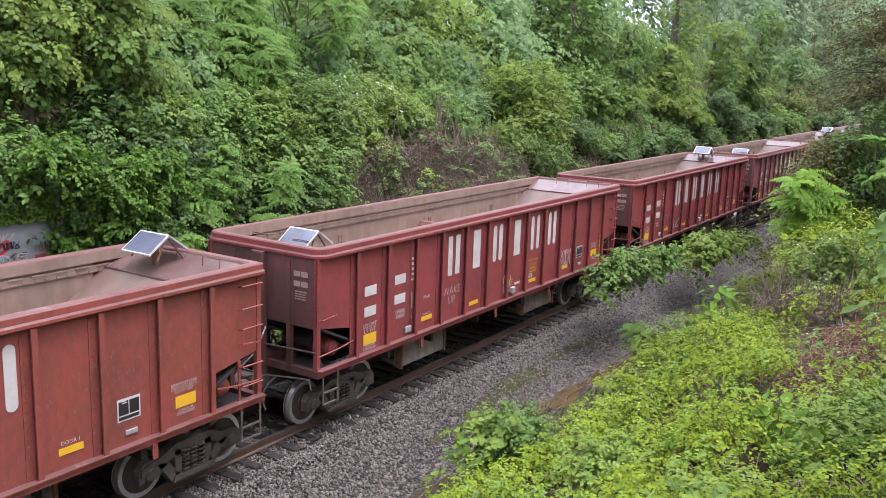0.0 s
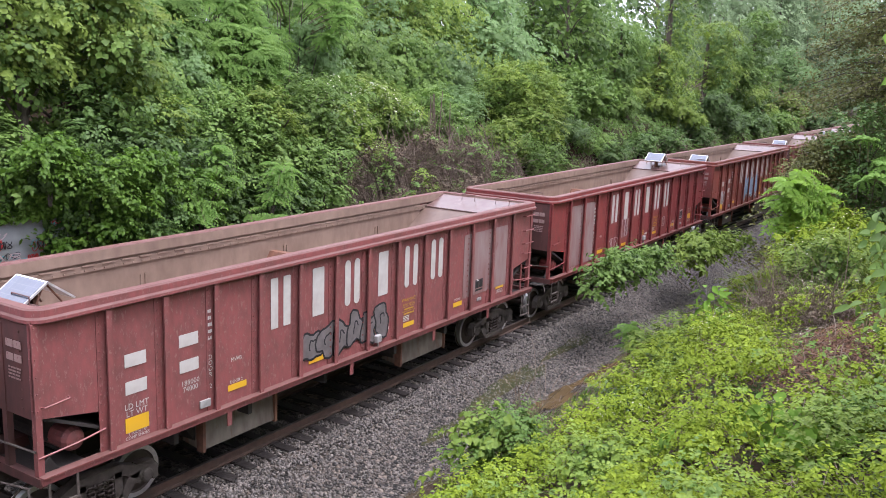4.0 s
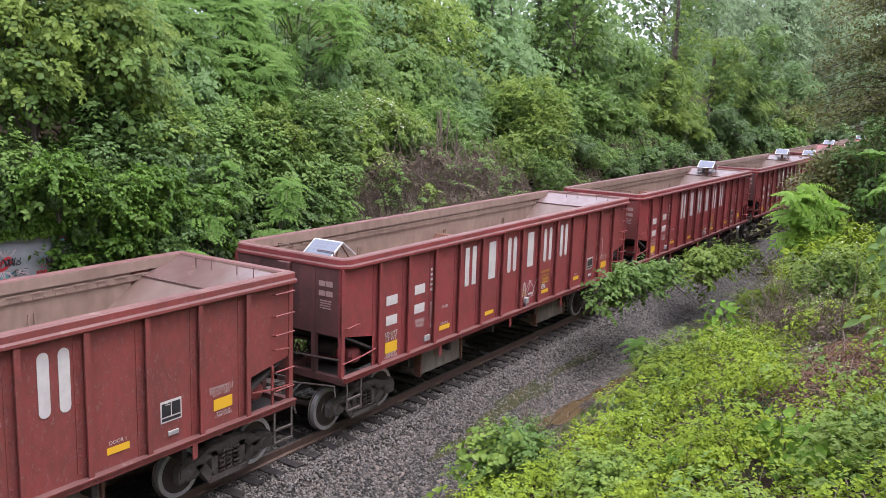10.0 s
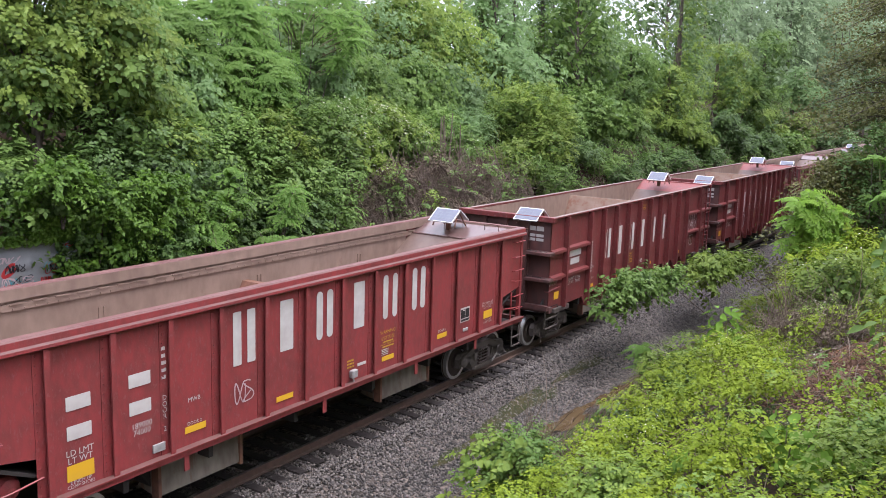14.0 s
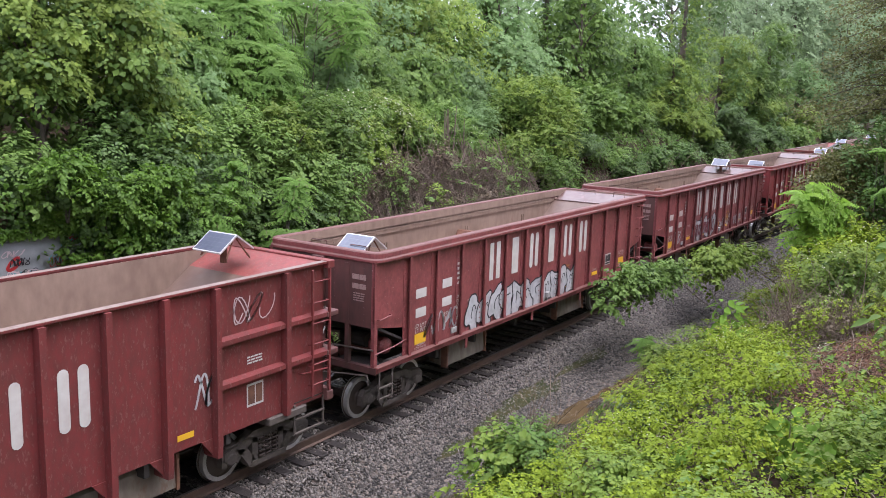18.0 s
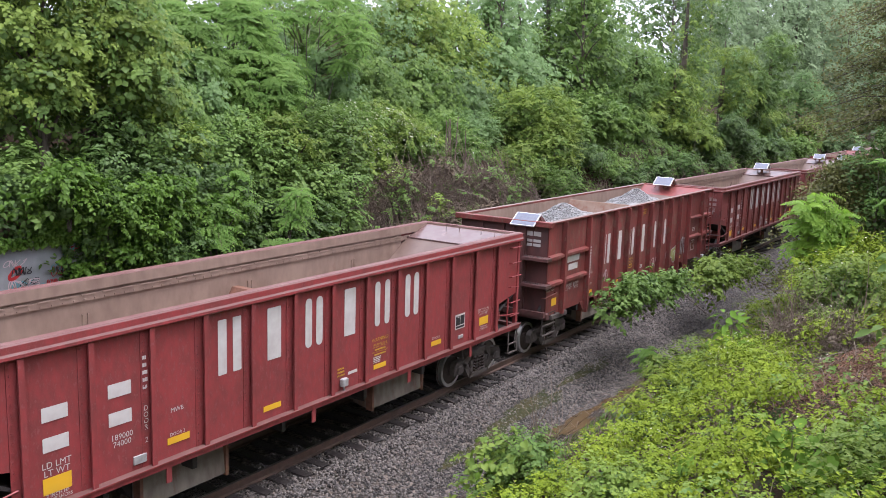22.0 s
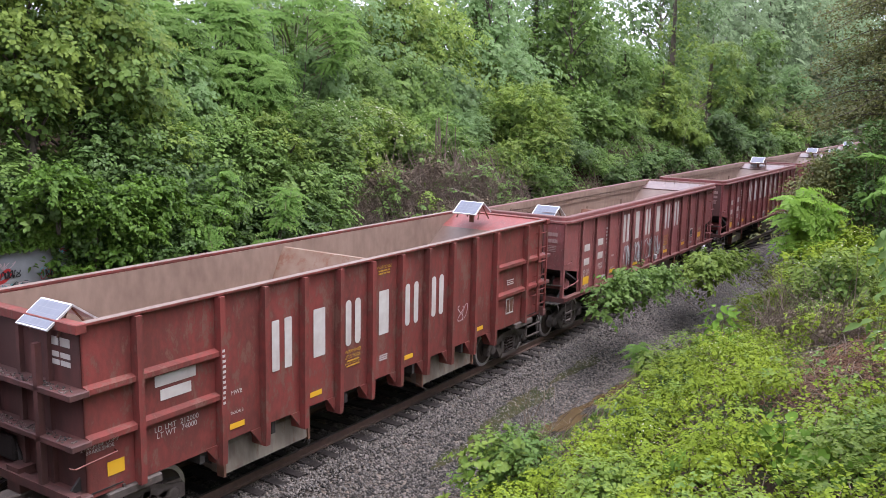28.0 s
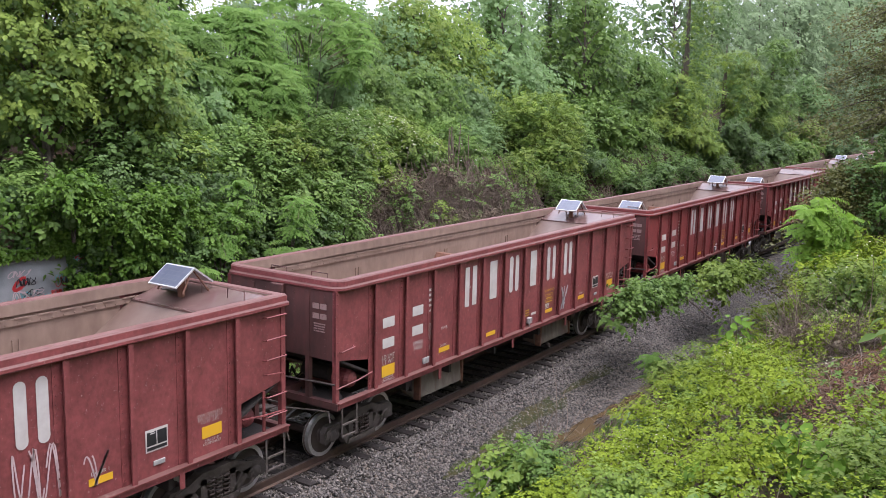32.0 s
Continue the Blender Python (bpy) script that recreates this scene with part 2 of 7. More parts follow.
LEAF = {
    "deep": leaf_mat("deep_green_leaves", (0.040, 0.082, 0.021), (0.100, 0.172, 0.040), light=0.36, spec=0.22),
    "mid": leaf_mat("mid_green_leaves", (0.070, 0.137, 0.030), (0.156, 0.245, 0.053), light=0.40, spec=0.18),
    "bright": leaf_mat("bright_green_leaves", (0.099, 0.167, 0.028), (0.207, 0.284, 0.049), light=0.38, spec=0.16),
    "lime": leaf_mat("lime_green_leaves", (0.094, 0.142, 0.010), (0.170, 0.226, 0.018), light=0.18, rough=0.6, spec=0.10),
    "cool": leaf_mat("cool_green_leaves", (0.112, 0.198, 0.070), (0.175, 0.272, 0.100), light=0.46, spec=0.2),
    # the haze over distant trees is put into this pale leaf colour
    "haze": leaf_mat("haze_green_leaves", (0.165, 0.238, 0.122), (0.208, 0.284, 0.150), light=0.5, rough=0.8),
    "frond": leaf_mat("fresh_feather_leaves", (0.11, 0.220, 0.042), (0.20, 0.335, 0.072), light=0.5, spec=0.2),
    "needle": leaf_mat("needle_green", (0.060, 0.073, 0.020), (0.190, 0.186, 0.055), light=0.32),
    "blossom": leaf_mat("whitish_blossom", (0.42, 0.46, 0.30), (0.62, 0.62, 0.50), light=0.25),
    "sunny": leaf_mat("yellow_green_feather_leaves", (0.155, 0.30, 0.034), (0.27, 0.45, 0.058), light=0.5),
    "ivy": leaf_mat("ivy_leaves", (0.050, 0.115, 0.013), (0.120, 0.215, 0.027), light=0.4, spec=0.2),
    "broad": leaf_mat("broad_green_leaves", (0.072, 0.150, 0.018), (0.136, 0.236, 0.032), light=0.25, rough=0.6, spec=0.08),
    "litter": leaf_mat("dry_leaf_litter", (0.085, 0.044, 0.028), (0.22, 0.115, 0.070), light=0.1, rough=0.8),
    "dead": leaf_mat("dead_leaves", (0.052, 0.040, 0.024), (0.13, 0.095, 0.060), light=0.15, rough=0.8),
}


def ground_mat():
    m = mat("soil", (0.05, 0.03, 0.018), rough=0.95, dark=(0.022, 0.016, 0.012), grain=1.8, bump=0.6, bump_scale=12, spots=(0.03, 0.045, 0.014), spot_scale=0.9, spot_at=0.5, spec=0.1)
    return m


M_SOIL = ground_mat()
M_MUD = mat("wet_mud", (0.055, 0.038, 0.024), rough=0.8, dark=(0.04, 0.03, 0.02), grain=2, bump=0.4, bump_scale=20, spots=(0.065, 0.075, 0.022), spot_scale=4.5, spot_at=0.52, spec=0.12)
M_MOSS = mat("mossy_mud", (0.050, 0.040, 0.016), rough=0.75, dark=(0.020, 0.026, 0.007), grain=9, amount=0.5, bump=0.9, bump_scale=25, spots=(0.09, 0.08, 0.07), spot_scale=14, spot_at=0.56, spec=0.12)
M_WATER = mat("puddle", (0.072, 0.049, 0.027), rough=0.16, dark=(0.09, 0.062, 0.028), grain=1.5, bump=0.03, bump_scale=6, spec=0.25)


def bed_mat():
    """Packed crushed stone: each cell of the pattern is one stone."""
    m = bpy.data.materials.new("ballast_bed")
    m.use_nodes = True
    n, l = m.node_tree.nodes, m.node_tree.links
    b = n["Principled BSDF"]
    b.inputs["Roughness"].default_value, b.inputs["Specular IOR Level"].default_value = 0.6, 0.3
    co, vo, no = n.new("ShaderNodeTexCoord"), n.new("ShaderNodeTexVoronoi"), n.new("ShaderNodeTexNoise")
    vo.inputs["Scale"].default_value, no.inputs["Scale"].default_value = 13.0, 0.8
    l.new(co.outputs["Object"], vo.inputs["Vector"])
    l.new(co.outputs["Object"], no.inputs["Vector"])
    sep, mix, dirt = n.new("ShaderNodeSeparateColor"), n.new("ShaderNodeMix"), n.new("ShaderNodeMix")
    mix.data_type = dirt.data_type = "RGBA"
    mix.inputs["A"].default_value, mix.inputs["B"].default_value = (0.007, 0.0064, 0.006, 1), (0.195, 0.168, 0.147, 1)
    dirt.blend_type = "MULTIPLY"
    dirt.inputs["B"].default_value = (0.72, 0.62, 0.52, 1)
    l.new(vo.outputs["Color"], sep.inputs[0])
    crisp = n.new("ShaderNodeMath")
    crisp.operation = "POWER"
    crisp.inputs[1].default_value = 2.3
    l.new(sep.outputs[0], crisp.inputs[0])
    l.new(crisp.outputs[0], mix.inputs["Factor"])
    l.new(mix.outputs["Result"], dirt.inputs["A"])
    l.new(no.outputs[0], dirt.inputs["Factor"])
    l.new(dirt.outputs["Result"], b.inputs["Base Color"])
    bp = n.new("ShaderNodeBump")
    bp.invert = True
    bp.inputs["Strength"].default_value, bp.inputs["Distance"].default_value = 1.0, 0.06
    l.new(vo.outputs["Distance"], bp.inputs["Height"])
    l.new(bp.outputs[0], b.inputs["Normal"])
    return m


M_BALLASTBED = bed_mat()


def stone_mat(name, a, b_):
    m = bpy.data.materials.new(name)
    m.use_nodes = True
    n, l = m.node_tree.nodes, m.node_tree.links
    b = n["Principled BSDF"]
    b.inputs["Roughness"].default_value = 0.5
    g = n.new("ShaderNodeNewGeometry")
    mix = n.new("ShaderNodeMix")
    mix.data_type = "RGBA"
    mix.inputs["A"].default_value, mix.inputs["B"].default_value = (*a, 1), (*b_, 1)
    l.new(g.outputs["Random Per Island"], mix.inputs["Factor"])
    l.new(mix.outputs["Result"], b.inputs["Base Color"])
    return m


M_BALLAST = stone_mat("ballast_stone", (0.006, 0.0055, 0.005), (0.165, 0.143, 0.126))
M_LOAD = stone_mat("fresh_stone", (0.15, 0.15, 0.148), (0.30, 0.297, 0.29))


def solar_mat():
    m = bpy.data.materials.new("solar_cells")
    m.use_nodes = True
    n, l = m.node_tree.nodes, m.node_tree.links
    b = n["Principled BSDF"]
    b.inputs["Roughness"].default_value = 0.3
    b.inputs["Specular IOR Level"].default_value = 0.5
    b.inputs["Coat Weight"].default_value = 0.7
    co = n.new("ShaderNodeTexCoord")
    br = n.new("ShaderNodeTexBrick")
    br.offset, br.inputs["Scale"].default_value = 0.0, 1.0
    br.inputs["Color1"].default_value = (0.055, 0.063, 0.095, 1)
    br.inputs["Color2"].default_value = (0.066, 0.075, 0.11, 1)
    br.inputs["Mortar"].default_value = (0.11, 0.12, 0.14, 1)
    br.inputs["Mortar Size"].default_value, br.inputs["Brick Width"].default_value, br.inputs["Row Height"].default_value = 0.003, 0.11, 0.11
    l.new(co.outputs["Object"], br.inputs["Vector"])
    l.new(br.outputs[0], b.inputs["Base Color"])
    return m


M_SOLAR = solar_mat()


# ---- mesh helpers ----
def box(bm, x0, x1, y0, y1, z0, z1, bev=0.0):
    r = bmesh.ops.create_cube(bm, size=1.0, matrix=Matrix.LocRotScale(((x0 + x1) / 2, (y0 + y1) / 2, (z0 + z1) / 2), None, (abs(x1 - x0), abs(y1 - y0), abs(z1 - z0))))
    if bev:
        es = list({e for v in r["verts"] for e in v.link_edges})
        bmesh.ops.bevel(bm, geom=es, offset=bev, segments=1, affect="EDGES")
    return bm


def prism(bm, pts, axis, a, b):
    """A polygon pushed along one axis: pts are pairs in the two other axes, in order."""
    def at(p, q):
        return {"x": (q, p[0], p[1]), "y": (p[0], q, p[1]), "z": (p[0], p[1], q)}[axis]
    lo, hi = [bm.verts.new(at(p, a)) for p in pts], [bm.verts.new(at(p, b)) for p in pts]
    bm.faces.new(lo)
    bm.faces.new(hi[::-1])
    for i in range(len(pts)):
        j = (i + 1) % len(pts)
        bm.faces.new((lo[j], lo[i], hi[i], hi[j]))
    bmesh.ops.recalc_face_normals(bm, faces=bm.faces)
    return bm


def tube(bm, pts, r, n=6):
    """A round bar along a bent line."""
    rings = []
    pts = [Vector(p) for p in pts]
    for i, p in enumerate(pts):
        d = (pts[min(i + 1, len(pts) - 1)] - pts[max(i - 1, 0)]).normalized()
        u = d.cross(Vector((0.31, 0.2, 1)) if abs(d.z) < 0.9 else Vector((1, 0.1, 0))).normalized()
        w = d.cross(u)
        rr = r[i] if isinstance(r, (list, tuple)) else r
        rings.append([bm.verts.new(p + rr * (u * math.cos(2 * math.pi * k / n) + w * math.sin(2 * math.pi * k / n))) for k in range(n)])
    for a, b in zip(rings, rings[1:]):
        for k in range(n):
            bm.faces.new((a[k], a[(k + 1) % n], b[(k + 1) % n], b[k]))
    bm.faces.new(rings[0][::-1])
    bm.faces.new(rings[-1])
    return bm


def lathe(bm, prof, centre, n=24):
    """Turned about the y axis: prof holds pairs of radius and y."""
    rings = []
    for r, y in prof:
        rings.append([bm.verts.new((centre[0] + r * math.cos(2 * math.pi * k / n), centre[1] + y, centre[2] + r * math.sin(2 * math.pi * k / n))) for k in range(n)])
    fs = []
    for a, b in zip(rings, rings[1:]):
        fs.append([bm.faces.new((a[k], a[(k + 1) % n], b[(k + 1) % n], b[k])) for k in range(n)])
    bm.faces.new(rings[0])
    bm.faces.new(rings[-1][::-1])
    return fs


def mesh_of(name, bm, *mats):
    bmesh.ops.recalc_face_normals(bm, faces=bm.faces)
    me = bpy.data.meshes.new(name)
    bm.to_mesh(me)
    bm.free()
    for m in mats:
        me.materials.append(m)
    return me


def part(name, bm, material, parent, label=""):
    """Links a bmesh, or a mesh that is made already, as one part under a thing."""
    me = bm if isinstance(bm, bpy.types.Mesh) else mesh_of(name, bm, *(material if isinstance(material, (list, tuple)) else [material]))
    ob = new(name, me)
    ob.parent = parent
    if label:
        ob["label"] = label
    return ob


def dusted(ob):
    """Gives the faces that look up a coat of dust."""
    ob.data.materials.append(M_TOPDUST)
    for f in ob.data.polygons:
        if f.normal.z > 0.5:
            f.material_index = 1
    return ob


TEXTS = {}


def text_mesh(s, size, material, vertical=False, bold=0.0):
    """Letters of the built-in font, upright and facing -y, their middle at the origin."""
    key = (s, size, material.name, vertical)
    if key not in TEXTS:
        cu = bpy.data.curves.new("letters", "FONT")
        cu.body, cu.size, cu.align_x, cu.align_y, cu.space_line, cu.offset = s, size, "CENTER", "CENTER", 0.85, bold
        cu.resolution_u = 2
        tmp = new("letters", cu)
        me = bpy.data.meshes.new_from_object(tmp)
        bpy.data.objects.remove(tmp)
        me.transform(pose(0, 0, 0, 90))
        me.materials.clear()
        me.materials.append(material)
        TEXTS[key] = me
    return TEXTS[key]


def put(name, me, parent, x, y, z, label=""):
    ob = new(name, me)
    ob.parent = parent
    ob.location = (x, y, z)
    if label:
        ob["label"] = label
    if "lines" in label or "bars down" in label:
        ob["kind"] = "stuff"
    return ob


PLATES = {}


def plate(w, h, material, r=0.0, slot=0.0, rows=0):
    """A thin painted patch facing -y: a rounded block, with an upright slot, or a block of lines."""
    key = (w, h, material.name, r, slot, rows)
    if key not in PLATES:
        bm = bmesh.new()

        def block(x0, x1, z0, z1):
            rr = min(r, (x1 - x0) / 2.01, (z1 - z0) / 2.01)
            pts = []
            for cx, cz, a0 in ((x1 - rr, z1 - rr, 0), (x0 + rr, z1 - rr, 90), (x0 + rr, z0 + rr, 180), (x1 - rr, z0 + rr, 270)):
                for k in range(4 if rr else 1):
                    a = radians(a0 + 30 * k)
                    pts.append((cx + rr * math.cos(a), cz + rr * math.sin(a)))
            prism(bm, pts, "y", -0.004, 0.0)
        if rows:
            rng = random.Random(int(w * 1000 + h * 77 + rows))
            for k in range(rows):
                z1 = h / 2 - k * h / rows
                x = -w / 2
                while x < w / 2 - 0.02:
                    x1 = min(x + rng.uniform(0.1, 0.42) * w, w / 2)
                    block(x, x1, z1 - h / rows * 0.5, z1)
                    x = x1 + 0.05 * w
        elif slot:
            block(-w / 2, -slot / 2, -h / 2, h / 2)
            block(slot / 2, w / 2, -h / 2, h / 2)
        else:
            block(-w / 2, w / 2, -h / 2, h / 2)
        PLATES[key] = mesh_of("plate", bm, material)
    return PLATES[key]


def ribbon(bm, pts, w, y=-0.004):
    """A painted stroke on an upright face, along points of x and z."""
    last = None
    for i, p in enumerate(pts):
        q0, q1 = pts[max(i - 1, 0)], pts[min(i + 1, len(pts) - 1)]
        dx, dz = q1[0] - q0[0], q1[1] - q0[1]
        n = math.hypot(dx, dz) or 1
        a = bm.verts.new((p[0] - dz / n * w / 2, y, p[1] + dx / n * w / 2))
        b = bm.verts.new((p[0] + dz / n * w / 2, y, p[1] - dx / n * w / 2))
        if last:
            bm.faces.new((last[0], last[1], b, a))
        last = (a, b)


def scrawl(seed, w, h, count, material, thick=0.02):
    """Sprayed loops and strokes that spell nothing."""
    rng = random.Random(seed)
    bm = bmesh.new()
    for k in range(count):
        cx = -w / 2 + (k + 0.5) * w / count
        bw = w / count
        pts = []
        ph, f1, f2 = rng.uniform(0, 6.3), rng.choice((1, 1, 2)), rng.choice((1, 2, 3))
        turn = rng.uniform(0.55, 1.1)
        for i in range(32):
            a = i / 31 * 2 * math.pi * turn
            pts.append((cx + bw * 0.62 * math.sin(f1 * a + ph), h * 0.47 * math.cos(f2 * a + ph * 0.6) + rng.uniform(-0.012, 0.012) * h))
        ribbon(bm, pts, thick, -0.004 - 0.0006 * k)
    return mesh_of("graffiti", bm, material)


def bubbles(seed, w, h, count, fill, line):
    """Fat rounded shapes with a dark outline, side by side."""
    rng = random.Random(seed)
    bm = bmesh.new()
    bw = w / count
    for k in range(count):
        cx, cz = -w / 2 + (k + 0.5) * bw, rng.uniform(-0.06, 0.06) * h
        n = 22
        ph, lob = rng.uniform(0, 6), rng.choice((2, 3, 3, 4))
        pts = []
        for i in range(n):
            a = 2 * math.pi * i / n
            s = 1 + 0.24 * math.sin(lob * a + ph) + 0.1 * math.sin(5 * a + 2 * ph)
            pts.append((cx + bw * 0.6 * s * math.copysign(abs(math.cos(a)) ** 0.75, math.cos(a)), cz + h * 0.45 * s * math.copysign(abs(math.sin(a)) ** 0.75, math.sin(a))))
        y = -0.004 - 0.0015 * k
        vs = [bm.verts.new((px_, y, pz)) for px_, pz in pts]
        bm.faces.new(vs).material_index = 0
        m0 = len(bm.faces)
        ribbon(bm, pts + pts[:2], 0.045, y - 0.001)
        inner = [(cx + (px_ - cx) * 0.32 + 0.04, cz + (pz - cz) * 0.4) for px_, pz in pts[2:14]]
        ribbon(bm, inner, 0.035, y - 0.001)
        bm.faces.ensure_lookup_table()
        for f in bm.faces[m0:]:
            f.material_index = 1
    return mesh_of("graffiti", bm, fill, line)


# ---- the ground ----
YC = 12.33   # the middle of the track


def hill(x, y):
    """Height of the ground: cutting with the track, a ditch, the near bank and the far one."""
    wob = 0.35 * noise.noise(Vector((x * 0.13, y * 0.17, 0))) + 0.12 * noise.noise(Vector((x * 0.6, y * 0.6, 3)))
    if y > YC + 3.1:
        d = y - YC - 3.1
        z = -0.7 + min(d, 3.4) * 1.5 + max(0.0, min(d - 3.4, 9)) * 0.35 + max(0.0, min(d - 12.4, 30)) * 0.08
        if x < 15.6 and d > 1.25:
            z = max(z, 4.0 - max(0.0, x - 14.8) * 2)
        return z + wob * min(1, d / 2) * 1.6
    if y < 9.0:
        d = 9.0 - y
        z = -0.78 + min(max(d - 0.5, 0), 11.0) * 0.5
        r = math.hypot(x + 1.0, y + 1.0)
        z += max(0.0, 1 - r / 5.0) * (5.35 - z)
        return z + wob * min(1, d / 2) * (0.9 if r > 6 else 0.2)
    d = abs(y - YC)
    z = -0.24 if d < 1.75 else -0.24 - (d - 1.75) * 0.36
    return max(z, -0.78) + wob * 0.1


def steps(lo, hi, fine_lo, fine_hi, fine, coarse):
    v, out = lo, []
    while v < hi:
        out.append(v)
        v += fine if fine_lo <= v < fine_hi else coarse
    return out + [hi]


def build_ground():
    xs = [-1500.0, -300.0] + steps(-80.0, 260.0, -4.0, 60.0, 0.6, 5.0) + [600.0, 1800.0]
    ys = [-1500.0, -300.0] + steps(-70.0, 110.0, -2.0, 26.0, 0.4, 4.0) + [400.0, 1800.0]
    vs, fs = [], []
    for x in xs:
        for y in ys:
            vs.append((x, y, hill(max(-90, min(x, 280)), max(-75, min(y, 120)))))
    ny = len(ys)
    for i in range(len(xs) - 1):
        for j in range(ny - 1):
            a = i * ny + j
            fs.append((a, a + ny, a + ny + 1, a + 1))
    me = bpy.data.meshes.new("ground")
    me.from_pydata(vs, [], fs)
    for m in (M_SOIL, M_MUD, M_BALLASTBED):
        me.materials.append(m)
    for k, f in enumerate(me.polygons):
        y = sum(me.vertices[v].co.y for v in f.vertices) / 4
        x = sum(me.vertices[v].co.x for v in f.vertices) / 4
        edge = 8.45 + 0.5 * max(0.0, noise.noise(Vector((x * 0.35, 2.0, 8))) + 0.15)
        f.material_index = 2 if edge < y < YC + 3.2 else (1 if 7.6 < y <= edge else 0)
    me.polygons.foreach_set("use_smooth", [True] * len(me.polygons))
    tagged(new("ground", me), "earth cutting with ballast bed, muddy ditch and banks", "ground", kind="structure")


build_ground()


# ---- the track ----
def build_track():
    tr = tagged(new("railway_track"), "rusty steel rails spiked on dark wet wooden ties", "railway track", kind="structure")
    tr.location = (0, YC, 0)
    prof = [(-0.036, 0), (-0.036, -0.035), (-0.010, -0.05), (-0.010, -0.145), (-0.07, -0.16), (-0.07, -0.175), (0.07, -0.175), (0.07, -0.16), (0.010, -0.145), (0.010, -0.05), (0.036, -0.035), (0.036, 0)]
    for s in (-1, 1):
        bm = bmesh.new()
        prism(bm, [(s * 0.753 + p[0], p[1]) for p in prof], "x", -90, 280)
        ob = part("rail", bm, M_RAIL, tr)
        bm = bmesh.new()
        box(bm, -90, 280, s * 0.753 - 0.031, s * 0.753 + 0.031, 0.0, 0.004)
        part("rail_head", bm, M_RAILTOP, tr, "polished running surface of a rail")
    meshes = []
    rng = random.Random(5)
    for k in range(5):
        bm = bmesh.new()
        box(bm, -0.115, 0.115, -1.32, 1.32, -0.36, -0.178, 0.012)
        for v in bm.verts:
            v.co += Vector((rng.uniform(-0.012, 0.012), rng.uniform(-0.05, 0.05), rng.uniform(-0.01, 0.004)))
        for s in (-1, 1):
            box(bm, -0.09, 0.09, s * 0.753 - 0.17, s * 0.753 + 0.17, -0.182, -0.168)
        meshes.append(mesh_of("tie", bm, M_TIE))
    x, far = -6.0, bmesh.new()
    while x < 62:
        ob = new("tie", meshes[rng.randrange(5)])
        ob.parent = tr
        ob.location = (x, rng.uniform(-0.04, 0.04), 0)
        ob.rotation_euler[2] = rng.uniform(-0.02, 0.02)
        x += 0.535 + rng.uniform(-0.03, 0.03)
    while x < 200:
        box(far, x - 0.115, x + 0.115, -1.3, 1.3, -0.36, -0.178)
        x += 0.54
    tagged(part("far_ties", far, M_TIE, tr), kind="stuff")


build_track()


def stones(name, label, pts, sizes, material, seed, category="gravel"):
    """Broken stone, each with six crooked faces, as one heap."""
    rng = np.random.default_rng(seed)
    n = len(pts)
    base = np.array([(1, 0, 0), (-0.5, 0.87, 0), (-0.5, -0.87, 0), (0, 0, 1), (0, 0, -1)], float)
    tri = np.array([(0, 1, 3), (1, 2, 3), (2, 0, 3), (1, 0, 4), (2, 1, 4), (0, 2, 4)])
    q = rng.normal(size=(n, 3, 3))
    u, _, v = np.linalg.svd(q)
    rot = u @ v
    shape = base[None] * rng.uniform(0.6, 1.15, (n, 5, 1)) + rng.normal(0, 0.14, (n, 5, 3))
    co = np.einsum("nij,nkj->nki", rot, shape * np.array([1, 0.8, 0.65])) * np.asarray(sizes)[:, None, None] + np.asarray(pts)[:, None]
    return raw_mesh(name, label, co.reshape(-1, 3), (tri[None] + 5 * np.arange(n)[:, None, None]).reshape(-1, 3), material, category)


def raw_mesh(name, label, verts, tris, material, category=""):
    me = bpy.data.meshes.new(name)
    me.vertices.add(len(verts))
    me.vertices.foreach_set("co", np.ascontiguousarray(verts, np.float32).ravel())
    k = tris.shape[1]
    me.loops.add(tris.size)
    me.loops.foreach_set("vertex_index", np.ascontiguousarray(tris, np.int32).ravel())
    me.polygons.add(len(tris))
    me.polygons.foreach_set("loop_start", np.arange(0, tris.size, k, dtype=np.int32))
    me.update(calc_edges=True)
    me.materials.append(material)
    if not category:
        return me
    return tagged(new(name, me), label, category, kind="stuff")


def build_ballast():
    rng = np.random.default_rng(3)
    pts, sizes = [], []
    n = 70000
    xs = 7 + 36 * rng.random(n) ** 1.2
    ys = YC - 4.3 + 4.25 * rng.random(n) ** 0.85
    for x, y in zip(xs, ys):
        thin = noise.noise(Vector((x * 0.35, 2.0, 8))) + 0.2 * noise.noise(Vector((x * 3, y * 3, 1))) + 0.15
        if y < 8.55 + 0.3 * thin and rng.random() < 0.85:
            continue
        if abs(y - 8.55) < 0.28 and 17.0 < x < 24 and rng.random() < 0.85:
            continue
        if abs(y - 9.85 - 0.12 * math.sin(x)) < 0.14 + 0.25 * thin and 16 < x < 27 and rng.random() < 0.4:
            continue
        z = hill(x, y)
        if abs(y - YC) < 1.3:
            z = -0.23
        pts.append((x, y, z + 0.005))
        sizes.append((0.030 + 0.038 * rng.random()) if y > 10.2 else (0.028 + 0.034 * rng.random()))
    stones("ballast", "crushed grey ballast stone, wet and dirty, along the track", pts, sizes, M_BALLAST, 4)


build_ballast()


